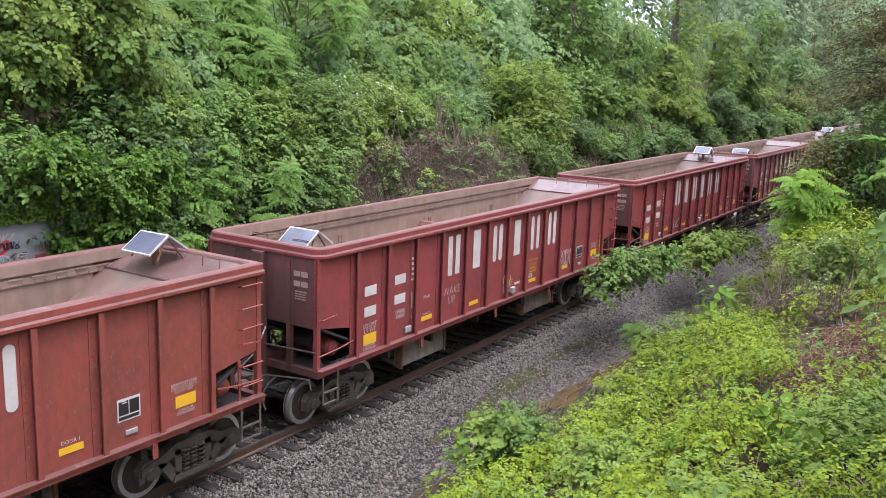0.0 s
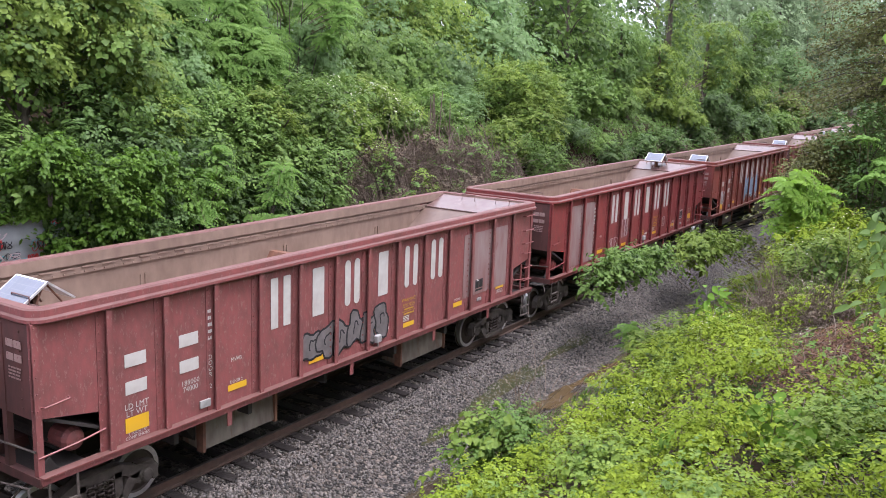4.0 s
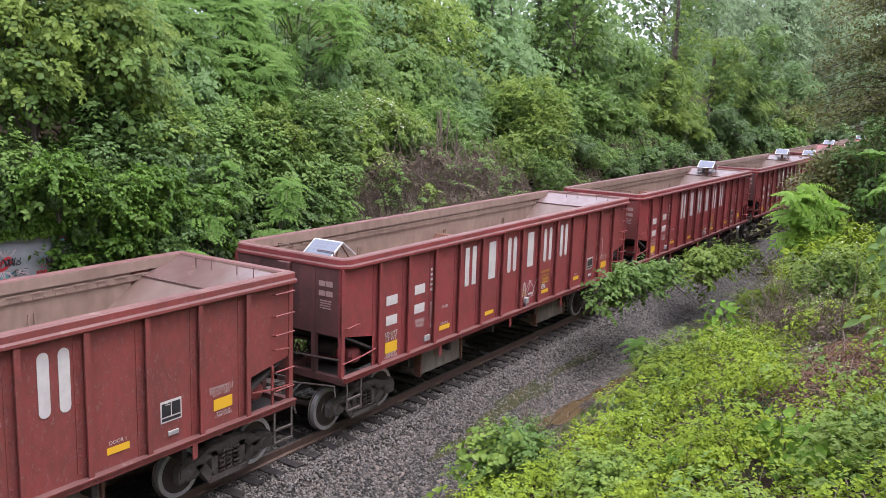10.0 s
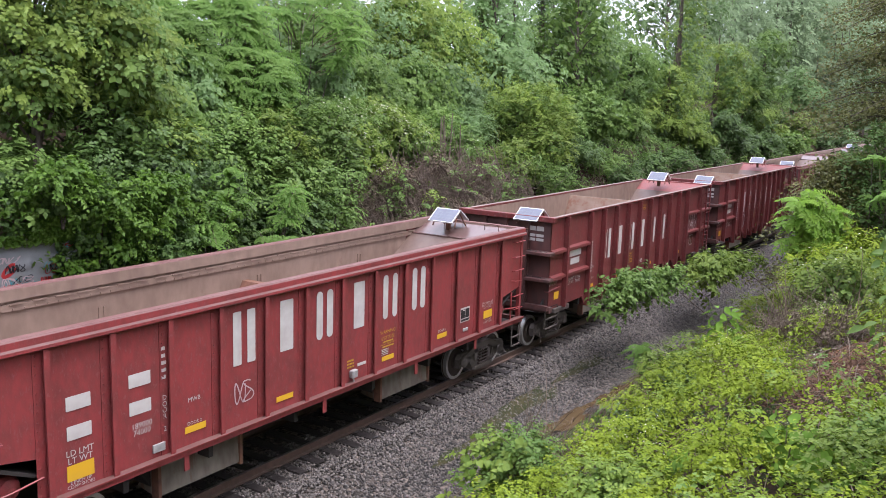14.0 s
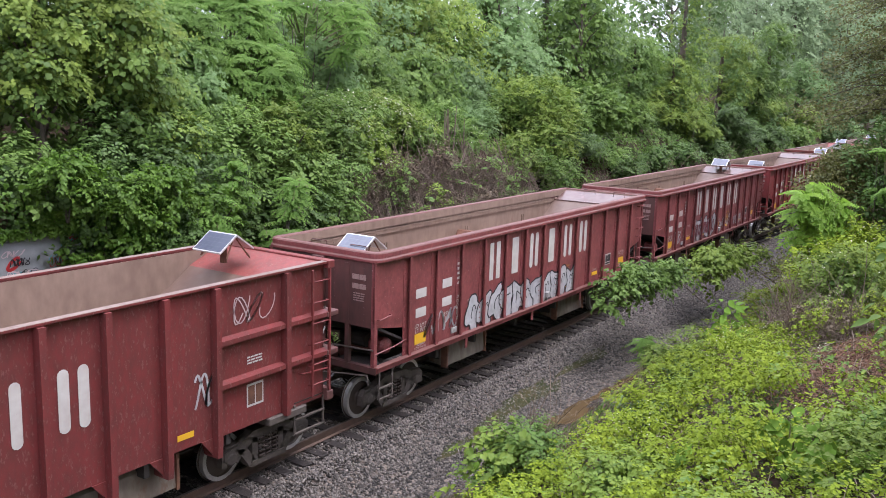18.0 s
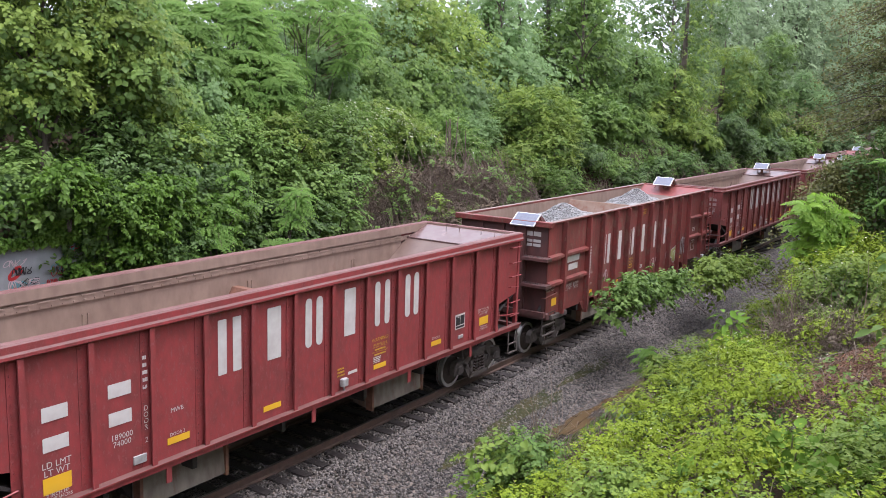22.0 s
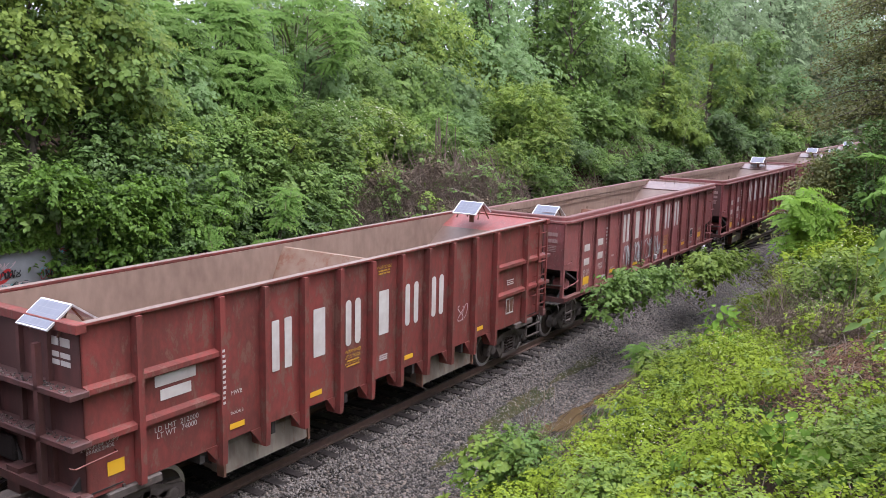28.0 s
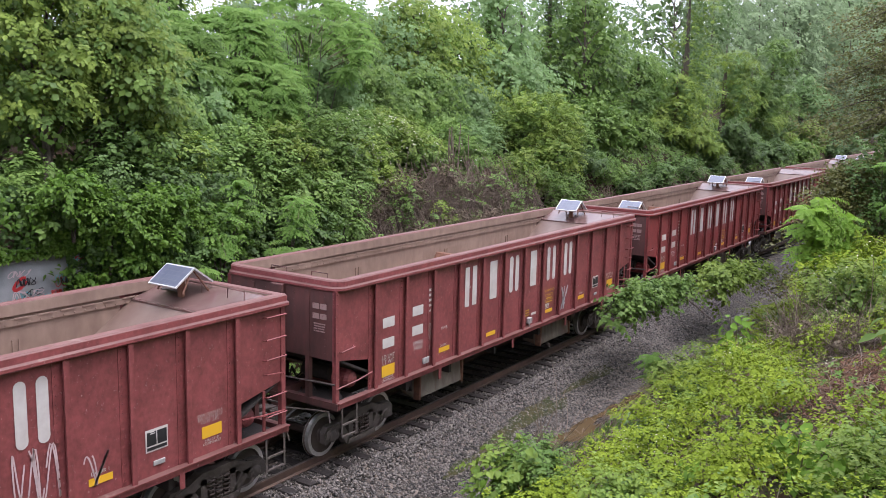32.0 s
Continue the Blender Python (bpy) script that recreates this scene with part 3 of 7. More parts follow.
def build_puddles():
    rng = random.Random(8)
    for k, (x, y, lx, ly, z, water) in enumerate(((19.2, 8.66, 1.25, 0.34, -0.735, True), (21.7, 8.55, 1.2, 0.26, -0.742, True), (16.6, 8.75, 1.0, 0.18, -0.757, True), (25.2, 8.6, 1.5, 0.16, -0.757, True), (18.9, 9.82, 2.0, 0.24, -0.505, False), (22.9, 9.95, 1.6, 0.17, -0.455, False), (16.2, 9.55, 1.2, 0.24, -0.60, False))):
        bm = bmesh.new()
        vs = []
        for i in range(26):
            a = 2 * math.pi * i / 26
            s = 1 + 0.3 * math.sin(3 * a + k) + 0.14 * math.sin(7 * a + 2 * k) + 0.16 * rng.uniform(-1, 1)
            vs.append(bm.verts.new((lx * s * math.cos(a), ly * s * math.sin(a), 0)))
        bm.faces.new(vs)
        ob = tagged(new("puddle", mesh_of("puddle", bm, M_WATER if water else M_MOSS)), "shallow brown puddle of rain water in the ditch" if water else "wet olive mud and moss among the ballast", "puddle" if water else "mud", "ditch puddles", "structure")
        ob.location = (x, y, z)
        ob.rotation_euler[0] = 0.0 if water else 0.34


build_puddles()


# ---- the ballast cars ----
# In a car's own space x runs to its rear, y across (its seen side is -y), z up from the rail.
NP, PW = 12, 1.0533            # panels of a side and their width
X0, XE = -6.32, 7.51          # first post, end of the body


WHEEL = 0.45                   # radius of a wheel


def wheelset_mesh():
    bm = bmesh.new()
    for s in (-1, 1):
        prof = [(0.10, -0.075), (0.17, -0.075), (0.20, -0.045), (0.36, -0.03), (0.39, -0.06), (0.475, -0.06), (0.472, 0.04), (0.505, 0.055), (0.50, 0.075), (0.40, 0.075), (0.36, 0.02), (0.2, 0.01), (0.12, 0.075)]
        fs = lathe(bm, [(r * WHEEL / 0.475, y) for r, y in prof], (0, s * 0.775, 0), 28)
        for k in (5, 7):
            for f in fs[k]:
                f.material_index = 1
        for f in fs[4]:
            f.material_index = 1 if s < 0 else 0
    lathe(bm, [(0.085, -0.98), (0.085, 0.98)], (0, 0, 0), 12)
    return mesh_of("wheelset", bm, M_WHEEL, M_TREAD)


WHEELSET = wheelset_mesh()


def bogie(car, xc):
    """A three-piece freight bogie: side frames with spring nests, bearings, bolster and two wheelsets."""
    bm = bmesh.new()
    box(bm, xc - 0.2, xc + 0.2, -1.05, 1.05, 0.48, 0.72, 0.02)
    bg = part("bogie", bm, M_BOGIE, car, "dusty cast steel bogie bolster")
    for s in (-1, 1):
        y0, y1 = (s * 1.02 - 0.09, s * 1.02 + 0.09)
        bm = bmesh.new()
        top = [(-1.08, 0.62), (-0.72, 0.70), (-0.36, 0.84), (0.36, 0.84), (0.72, 0.70), (1.08, 0.62)]
        low = [(1.08, 0.46), (0.74, 0.44), (0.44, 0.62), (-0.44, 0.62), (-0.74, 0.44), (-1.08, 0.46)]
        prism(bm, [(xc + a, b) for a, b in top + low], "y", y0, y1)
        for d in (-1, 1):
            prism(bm, [(xc + d * 0.78, 0.60), (xc + d * 0.52, 0.56), (xc + d * 0.30, 0.24), (xc + d * 0.46, 0.18)], "y", y0, y1)
            prism(bm, [(xc + d * 0.66, 0.42), (xc + d * 0.70, 0.72), (xc + d * 1.02, 0.70), (xc + d * 1.12, 0.58), (xc + d * 1.12, 0.36), (xc + d * 1.02, 0.34), (xc + d * 0.98, 0.44), (xc + d * 0.80, 0.44), (xc + d * 0.76, 0.34)], "y", s * 1.02 - 0.07, s * 1.02 + 0.07)
            prism(bm, [(xc + d * 0.40, 0.72), (xc + d * 0.26, 0.72), (xc + d * 0.26, 0.22), (xc + d * 0.40, 0.22)], "y", y0, y1)
        prism(bm, [(xc - 0.46, 0.17), (xc + 0.46, 0.17), (xc + 0.42, 0.27), (xc - 0.42, 0.27)], "y", s * 1.02 - 0.12, s * 1.02 + 0.12)
        part("side_frame", bm, M_BOGIE, bg)
        for i in range(3):
            bm = bmesh.new()
            tube(bm, [(xc - 0.17 + i * 0.17 + 0.07 * math.cos(k * 1.2566), s * 1.09 + 0.07 * math.sin(k * 1.2566), 0.27 + k * 0.0165) for k in range(26)], 0.02, 4)
            part("coil_spring", bm, M_WHEEL, bg)
        for d in (-1, 1):
            bm = bmesh.new()
            lathe(bm, [(0.12, -0.02), (0.125, 0.035), (0.09, 0.06), (0.04, 0.065)] if s > 0 else [(0.04, -0.065), (0.09, -0.06), (0.125, -0.035), (0.12, 0.02)], (xc + d * 0.89, s * 1.07, 0.47), 14)
            part("bearing_cap", bm, M_BOGIE, bg)
    for d in (-1, 1):
        ob = part("wheelset", WHEELSET, None, car, "wheelset with polished treads")
        ob.location = (xc + d * 0.89, 0, WHEEL)


def end_gear(car, s, mat_key):
    """Coupler, hose, brake gear and the end platform at one end (s: -1 front, 1 rear)."""
    bm = bmesh.new()
    box(bm, s * 6.9, s * 7.85, -0.17, 0.17, 0.72, 1.02, 0.02)
    box(bm, s * 7.75, s * 7.98, -0.24, 0.24, 0.66, 1.08, 0.03)
    box(bm, s * 7.98, s * 8.20, -0.16 if s < 0 else -0.02, 0.02 if s < 0 else 0.16, 0.70, 1.02, 0.04)
    part("coupler", bm, M_BOGIE, car, "dusty knuckle coupler")
    bm = bmesh.new()
    tube(bm, [(s * 7.5, -0.42, 1.02), (s * 7.8, -0.45, 0.92), (s * 8.0, -0.4, 0.62), (s * 8.18, -0.3, 0.55)], 0.03)
    part("air_hose", bm, M_HOSE, car, "black rubber air hose")
    bm = bmesh.new()
    box(bm, s * 7.40, s * 7.53, -1.55, 1.55, 1.20, 1.34)
    box(bm, s * 6.4, s * 7.5, -0.16, 0.16, 1.02, 1.42)
    for y in (-0.75, 0.75):
        box(bm, s * 7.42, s * 7.52, y - 0.05, y + 0.05, 1.3, 3.5)
    part("end_frame", bm, M_END, car, "grimy end frame")
    bm = bmesh.new()
    for k in range(5):
        x = s * (6.5 + 0.2 * k)
        tube(bm, [(x, -0.9 + 0.2 * k, 1.1), (x + 0.1, -0.5 + 0.22 * k, 1.5 + 0.06 * k), (x + 0.05, 0.2, 1.4)], 0.025, 5)
    lathe(bm, [(0.16, -0.35), (0.17, -0.3), (0.17, 0.3), (0.16, 0.35)], (s * 6.95, -0.55, 1.72), 14)
    box(bm, s * 6.55, s * 6.85, -0.95, -0.35, 1.35, 1.62, 0.03)
    box(bm, s * 6.9, s * 7.3, 0.3, 0.8, 1.35, 1.75, 0.03)
    part("brake_gear", bm, M_UNDER, car, "grimy brake cylinder and piping")
    bm = bmesh.new()
    if s < 0:
        prism(bm, [(-7.45, 1.25), (-7.05, 1.25), (-7.2, 1.5)], "y", -1.3, -1.25)
    box(bm, s * 6.6, s * 7.45, -1.45, 1.45, 1.225, 1.245)
    # near-black, with the shade under the car's end put into its colour
    part("platform", bm, M_UNDER, car, "dusty steel end platform, darkened for the shade under the end")


def chutes(car, spans, y=1.12, top=1.0):
    for a, b in spans:
        for s in (-1, 1):
            bm = bmesh.new()
            prism(bm, [(s * (y - 0.18), top + 0.3), (s * y, top), (s * (y + 0.04), 0.50), (s * (y - 0.02), 0.47), (s * (y - 0.5), 0.55)], "x", a, b)
            ob = part("discharge_chute", bm, M_CHUTE, car, "pale dirty steel discharge chute")
            for q in (a, b):
                bm = bmesh.new()
                box(bm, q - 0.03, q + 0.03, s * (y - 0.1), s * (y + 0.07), 0.46, top + 0.1)
                part("chute_flange", bm, M_RUST, ob, "rusty flange")
    bm = bmesh.new()
    box(bm, -6.3, 6.3, -0.22, 0.22, 0.78, 1.16)
    for x in (-5, -3.3, -1.2, 1.2, 3.3, 5):
        box(bm, x - 0.05, x + 0.05, -1.4, 1.4, 0.95, 1.25)
    for a, b in spans:
        prism(bm, [(a - 0.5, 1.3), (b + 0.5, 1.3), (b, 0.62), (a, 0.62)], "y", -0.95, 0.95)
    tube(bm, [(-5.5, -0.6, 0.72), (5.5, -0.6, 0.72)], 0.04)
    part("centre_sill", bm, M_UNDER, car, "grimy black centre sill and hopper bottoms")


def rivets(bm, x, y, z0, z1, step=0.135):
    z = z0
    while z < z1:
        prism(bm, [(x - 0.02, z), (x, z - 0.02), (x + 0.02, z), (x, z + 0.02)], "y", y, y - 0.016)
        z += step


def ladder(car, s, y, material, zs):
    x0, x1 = (6.98, 7.46) if s > 0 else (-7.46, -6.98)
    for z in zs:
        bm = bmesh.new()
        tube(bm, [(x0, y + 0.09, z), (x0, y, z + 0.01), (x1, y, z + 0.01), (x1, y + 0.09, z)], 0.015, 5)
        part("rung", bm, material, car)


def rim_sweep(prof, hx, hy, front, rear):
    """A rolled rim round the top of a car, its front corners bent wide and its rear ones tight."""
    bm, rings = bmesh.new(), []
    for u, z in prof:
        ring = []
        for cx, cy, r, a0 in ((hx, hy, rear, 0), (-hx, hy, front, 90), (-hx, -hy, front, 180), (hx, -hy, rear, 270)):
            rr = max(0.015, r + u)
            ox, oy = math.copysign(1, cx), math.copysign(1, cy)
            for k in range(7):
                a = radians(a0 + 15 * k)
                ring.append(bm.verts.new((cx + ox * u - ox * rr + rr * math.cos(a), cy + oy * u - oy * rr + rr * math.sin(a), z)))
        rings.append(ring)
    n = len(rings[0])
    for a, b in zip(rings, rings[1:] + rings[:1]):
        for k in range(n):
            bm.faces.new((a[k], a[(k + 1) % n], b[(k + 1) % n], b[k]))
    return bm


def car_a():
    """Smooth-sided ballast hopper with a heavy top chord, thin posts and open ends."""
    P = PAINTS["maroon"]
    car = tagged(new("ballast_car"), "maroon steel ballast hopper car with thin side posts", "freight car", "cars of the ballast train")
    yo, ys = 1.59, 1.47
    chord = part("top_chord", rim_sweep([(-0.13, 3.56), (-0.03, 3.56), (0, 3.585), (0, 3.63), (-0.035, 3.66), (-0.035, 3.755), (-0.06, 3.78), (-0.20, 3.78), (-0.22, 3.755), (-0.22, 3.56)], XE + 0.04, yo, 0.30, 0.06), P, car)
    for m in (M_TOPDUST, M_INSIDE):
        chord.data.materials.append(m)
    for f in chord.data.polygons:
        out = f.normal.x * math.copysign(1, f.center.x) if abs(f.center.x) > XE - 0.25 else f.normal.y * math.copysign(1, f.center.y)
        f.material_index = 1 if f.normal.z > 0.5 else 2 if out < -0.5 else 0
    for s in (-1, 1):
        bm = bmesh.new()
        prism(bm, [(-XE, 2.2), (X0, 1.98), (X0, 1.34), (-X0, 1.34), (-X0, 1.98), (XE, 2.2), (XE, 3.6), (-XE, 3.6)], "y", s * ys, s * (ys - 0.02))
        part("side_sheet", bm, P, car)
        bm = bmesh.new()
        prism(bm, [(s * (ys - 0.02), 1.36), (s * (yo + 0.02), 1.36), (s * (yo + 0.02), 1.335), (s * (yo - 0.02), 1.325), (s * (yo - 0.02), 1.235), (s * (ys - 0.08), 1.235)], "x", -XE, XE)
        dusted(part("side_sill", bm, P, car))
        for i in range(NP + 1):
            x = X0 + i * PW
            bm = bmesh.new()
            box(bm, x - 0.045, x + 0.045, s * (yo - 0.05), s * (yo - 0.02), 1.36, 3.56)
            box(bm, x + 0.025, x + 0.045, s * ys, s * (yo - 0.045), 1.36, 3.56)
            if s < 0:
                box(bm, x - 0.17, x + 0.03, -ys - 0.012, -ys, 1.36, 3.56)
                rivets(bm, x - 0.12, -ys - 0.012, 1.45, 3.5)
            part("side_post", bm, P, car)
        bm = bmesh.new()
        box(bm, -XE, -XE + 0.10, s * (ys - 0.07), s * (ys + 0.025), 1.24, 3.57)
        part("corner_post", bm, P, car)
        bm = bmesh.new()
        box(bm, XE - 0.10, XE, s * (ys - 0.07), s * (ys + 0.025), 1.24, 3.57)
        part("corner_post", bm, P, car)
        bm = bmesh.new()
        prism(bm, [(-6.2, 3.56), (6.2, 3.56), (6.2, 1.5), (-6.2, 1.5)], "y", s * (ys - 0.035), s * (ys - 0.05))
        box(bm, -7.4, 7.4, s * (ys - 0.05), s * (ys - 0.085), 3.38, 3.50)
        x = -7.2
        while x < 7.2:
            box(bm, x, x + 0.26, s * (ys - 0.085), s * (ys - 0.105), 3.485, 3.51)
            box(bm, x + 0.05, x + 0.075, s * (ys - 0.085), s * (ys - 0.10), 3.40, 3.425)
            box(bm, x + 0.26, x + 0.285, s * (ys - 0.085), s * (ys - 0.10), 3.40, 3.425)
            x += 0.42
        for x in (-3.4, 0.6, 4.1):
            for q in (0.0, 0.11):
                box(bm, x + q, x + q + 0.025, s * (ys - 0.05), s * (ys - 0.075), 2.72, 3.14)
            box(bm, x, x + 0.13, s * (ys - 0.05), s * (ys - 0.07), 2.72, 2.75)
        part("inner_lining", bm, M_INSIDE, car, "dusty beige inside of the hopper")
    for s in (-1, 1):
        bm = bmesh.new()
        box(bm, s * (XE - 0.03), s * (XE - 0.005), -ys, ys, 2.18, 3.6)
        for y in (-1.2, -0.4, 0.4, 1.2):
            if s < 0:
                for k in range(9):
                    box(bm, -XE + 0.005, -XE - 0.008, y - 0.012, y + 0.012, 2.3 + k * 0.14, 2.32 + k * 0.14)
        part("end_sheet", bm, M_END, car, "grimy riveted end sheet")
        bm = bmesh.new()
        xd, zd = (6.45, 3.44) if s > 0 else (7.12, 3.70)
        prism(bm, [(s * (XE - 0.15), 3.74), (s * xd, zd + 0.01), (s * xd, zd - 0.01), (s * (XE - 0.15), 3.70)], "y", -ys + 0.02, ys - 0.02)
        if s > 0:
            box(bm, 6.42, 6.50, -ys + 0.02, ys - 0.02, 3.43, 3.462)
        dk = part("end_deck", bm, M_DECK, car, "wet sloping deck plate at the end of the hopper")
        for y in (-1.0, 0.1):
            bm = bmesh.new()
            xg = 7.0 if s > 0 else -7.2
            tube(bm, [(xg, y, 3.66), (xg, y, 3.83), (xg, y + 0.42, 3.83), (xg, y + 0.42, 3.66)], 0.011, 5)
            part("grab_iron", bm, M_END, dk)
        bm = bmesh.new()
        prism(bm, [(s * xd, zd), (s * 3.3, 1.45), (s * 3.3, 1.42), (s * xd, zd - 0.03)], "y", -ys + 0.02, ys - 0.02)
        part("slope_sheet", bm, M_SLOPE, car, "slope sheet inside the hopper, darker than its walls")
        bm = bmesh.new()
        prism(bm, [(s * (XE - 0.02), 2.2), (s * 6.0, 1.5), (s * 5.2, 1.35), (s * 5.2, 1.38), (s * 6.0, 1.55), (s * (XE - 0.02), 2.26)], "y", -ys + 0.03, ys - 0.03)
        part("under_slope", bm, M_UNDER, car, "near-black underside of the end slope")
        # rails and handholds of the open end
        bm = bmesh.new()
        tube(bm, [(s * 7.49, -ys - 0.02, 1.62), (s * 6.9, -ys - 0.07, 1.68), (s * 6.42, -ys - 0.06, 1.74)], 0.016, 5)
        part("handrail", bm, P, car)
        bm = bmesh.new()
        tube(bm, [(s * 7.52, -ys, 1.72), (s * 7.55, 0, 1.66), (s * 7.52, ys, 1.72)], 0.018, 5)
        part("handrail", bm, M_BOGIE, car)
        bm = bmesh.new()
        tube(bm, [(s * 7.42, -ys - 0.01, 2.36), (s * 7.40, -ys - 0.08, 2.36), (s * 7.0, -ys - 0.08, 2.40), (s * 6.98, -ys - 0.01, 2.40)], 0.015, 5)
        part("handhold", bm, P, car)
        # stirrup step below the sill
        bm = bmesh.new()
        for dx in (6.95, 7.4):
            box(bm, s * dx - 0.02, s * dx + 0.02, -yo + 0.02, -yo + 0.035, 0.62, 1.24)
        for z in (0.62, 0.86):
            box(bm, s * 6.93, s * 7.42, -yo + 0.01, -yo + 0.05, z, z + 0.03)
        part("stirrup_step", bm, M_BOGIE, car)
        bm = bmesh.new()
        box(bm, s * (XE - 0.01), s * (XE + 0.11), -0.16, 0.16, 0.98, 3.57, 0.012)
        for z in (1.3, 2.1, 2.9):
            box(bm, s * (XE + 0.11), s * (XE + 0.118), -0.13, 0.13, z, z + 0.02)
        part("centre_post", bm, M_END, car, "grimy brown centre post of the end")
        bm = bmesh.new()
        lathe(bm, [(0.05, -0.62), (0.15, -0.58), (0.19, -0.5), (0.19, 0.5), (0.15, 0.58), (0.05, 0.62)], (s * 6.78, -0.72, 1.62), 16)
        part("air_reservoir", bm, P, car, "dusty red air reservoir below the slope")
        bm = bmesh.new()
        tube(bm, [(s * 7.6, -1.4, 1.18), (s * 7.66, -0.7, 1.12), (s * 7.9, -0.28, 1.14), (s * 8.0, -0.05, 1.06)], 0.016, 5)
        tube(bm, [(s * 7.62, -1.4, 1.18), (s * 7.64, -1.46, 0.98)], 0.016, 5)
        part("uncoupling_lever", bm, M_BOGIE, car)
        bm = bmesh.new()
        for z in (2.3, 2.55, 2.8, 3.05, 3.3, 3.5):
            for e in (-1, 1):
                box(bm, s * (XE - 0.055), s * (XE - 0.03), e * (ys + 0.025), e * (ys + 0.035), z, z + 0.025)
                box(bm, s * XE, s * (XE + 0.01), e * (ys - 0.05), e * (ys - 0.025), z, z + 0.025)
        tagged(part("rivet_row", bm, P, car), kind="stuff")
        if s < 0:
            bm = bmesh.new()
            box(bm, -XE - 0.14, -XE - 0.005, 0.45, 0.8, 2.2, 2.6, 0.03)
            lathe_x = [(-XE - 0.18, 0.62 + 0.24 * math.cos(k * 0.5236), 2.42 + 0.24 * math.sin(k * 0.5236)) for k in range(13)]
            tube(bm, lathe_x, 0.016, 5)
            hb = part("hand_brake", bm, M_END, car, "grimy red hand brake housing and wheel")
            bm = bmesh.new()
            tube(bm, [(-XE - 0.08, 0.6, 2.2), (-XE - 0.1, 0.5, 1.7), (-XE - 0.2, 0.3, 1.2), (-XE - 0.1, 0.2, 0.9)], 0.018, 5)
            part("brake_chain", bm, M_RUST, hb)
            bm = bmesh.new()
            tube(bm, [(-XE - 0.13, -0.25, 2.05), (-XE - 0.25, -0.3, 1.95), (-XE - 0.3, -0.1, 1.5), (-XE - 0.45, 0.2, 1.15), (-XE - 0.6, 0.1, 0.6)], 0.022, 5)
            part("air_pipe", bm, M_GREYBOX, car, "pale dusty air pipe")
        end_gear(car, s, "maroon")
        bogie(car, s * 6.25)
    ladder(car, 1, -ys - 0.10, P, (3.42, 3.02, 2.66, 1.98, 1.62))
    bm = bmesh.new()
    box(bm, 6.95, 7.0, -ys - 0.03, -ys, 1.3, 2.1)
    part("ladder_stile", bm, P, car)
    bm = bmesh.new()
    prism(bm, [(-0.9, 1.4), (0.17, 3.08), (0.33, 3.08), (1.4, 1.4)], "y", -ys + 0.05, ys - 0.05)
    part("cross_ridge", bm, M_RUST, car, "rusty ridge across the hopper floor")
    bm = bmesh.new()
    box(bm, -6.0, 6.0, -ys + 0.05, ys - 0.05, 1.38, 1.44)
    part("hopper_floor", bm, M_INSIDE, car)
    for x in (-3.95, -0.55, 2.55, 5.1):
        bm = bmesh.new()
        box(bm, x - 0.05, x + 0.05, -yo + 0.03, -yo + 0.05, 0.98, 1.24)
        part("jacking_tab", bm, P, car)
    chutes(car, ((-4.2, -2.4), (1.75, 3.6)))
    return car


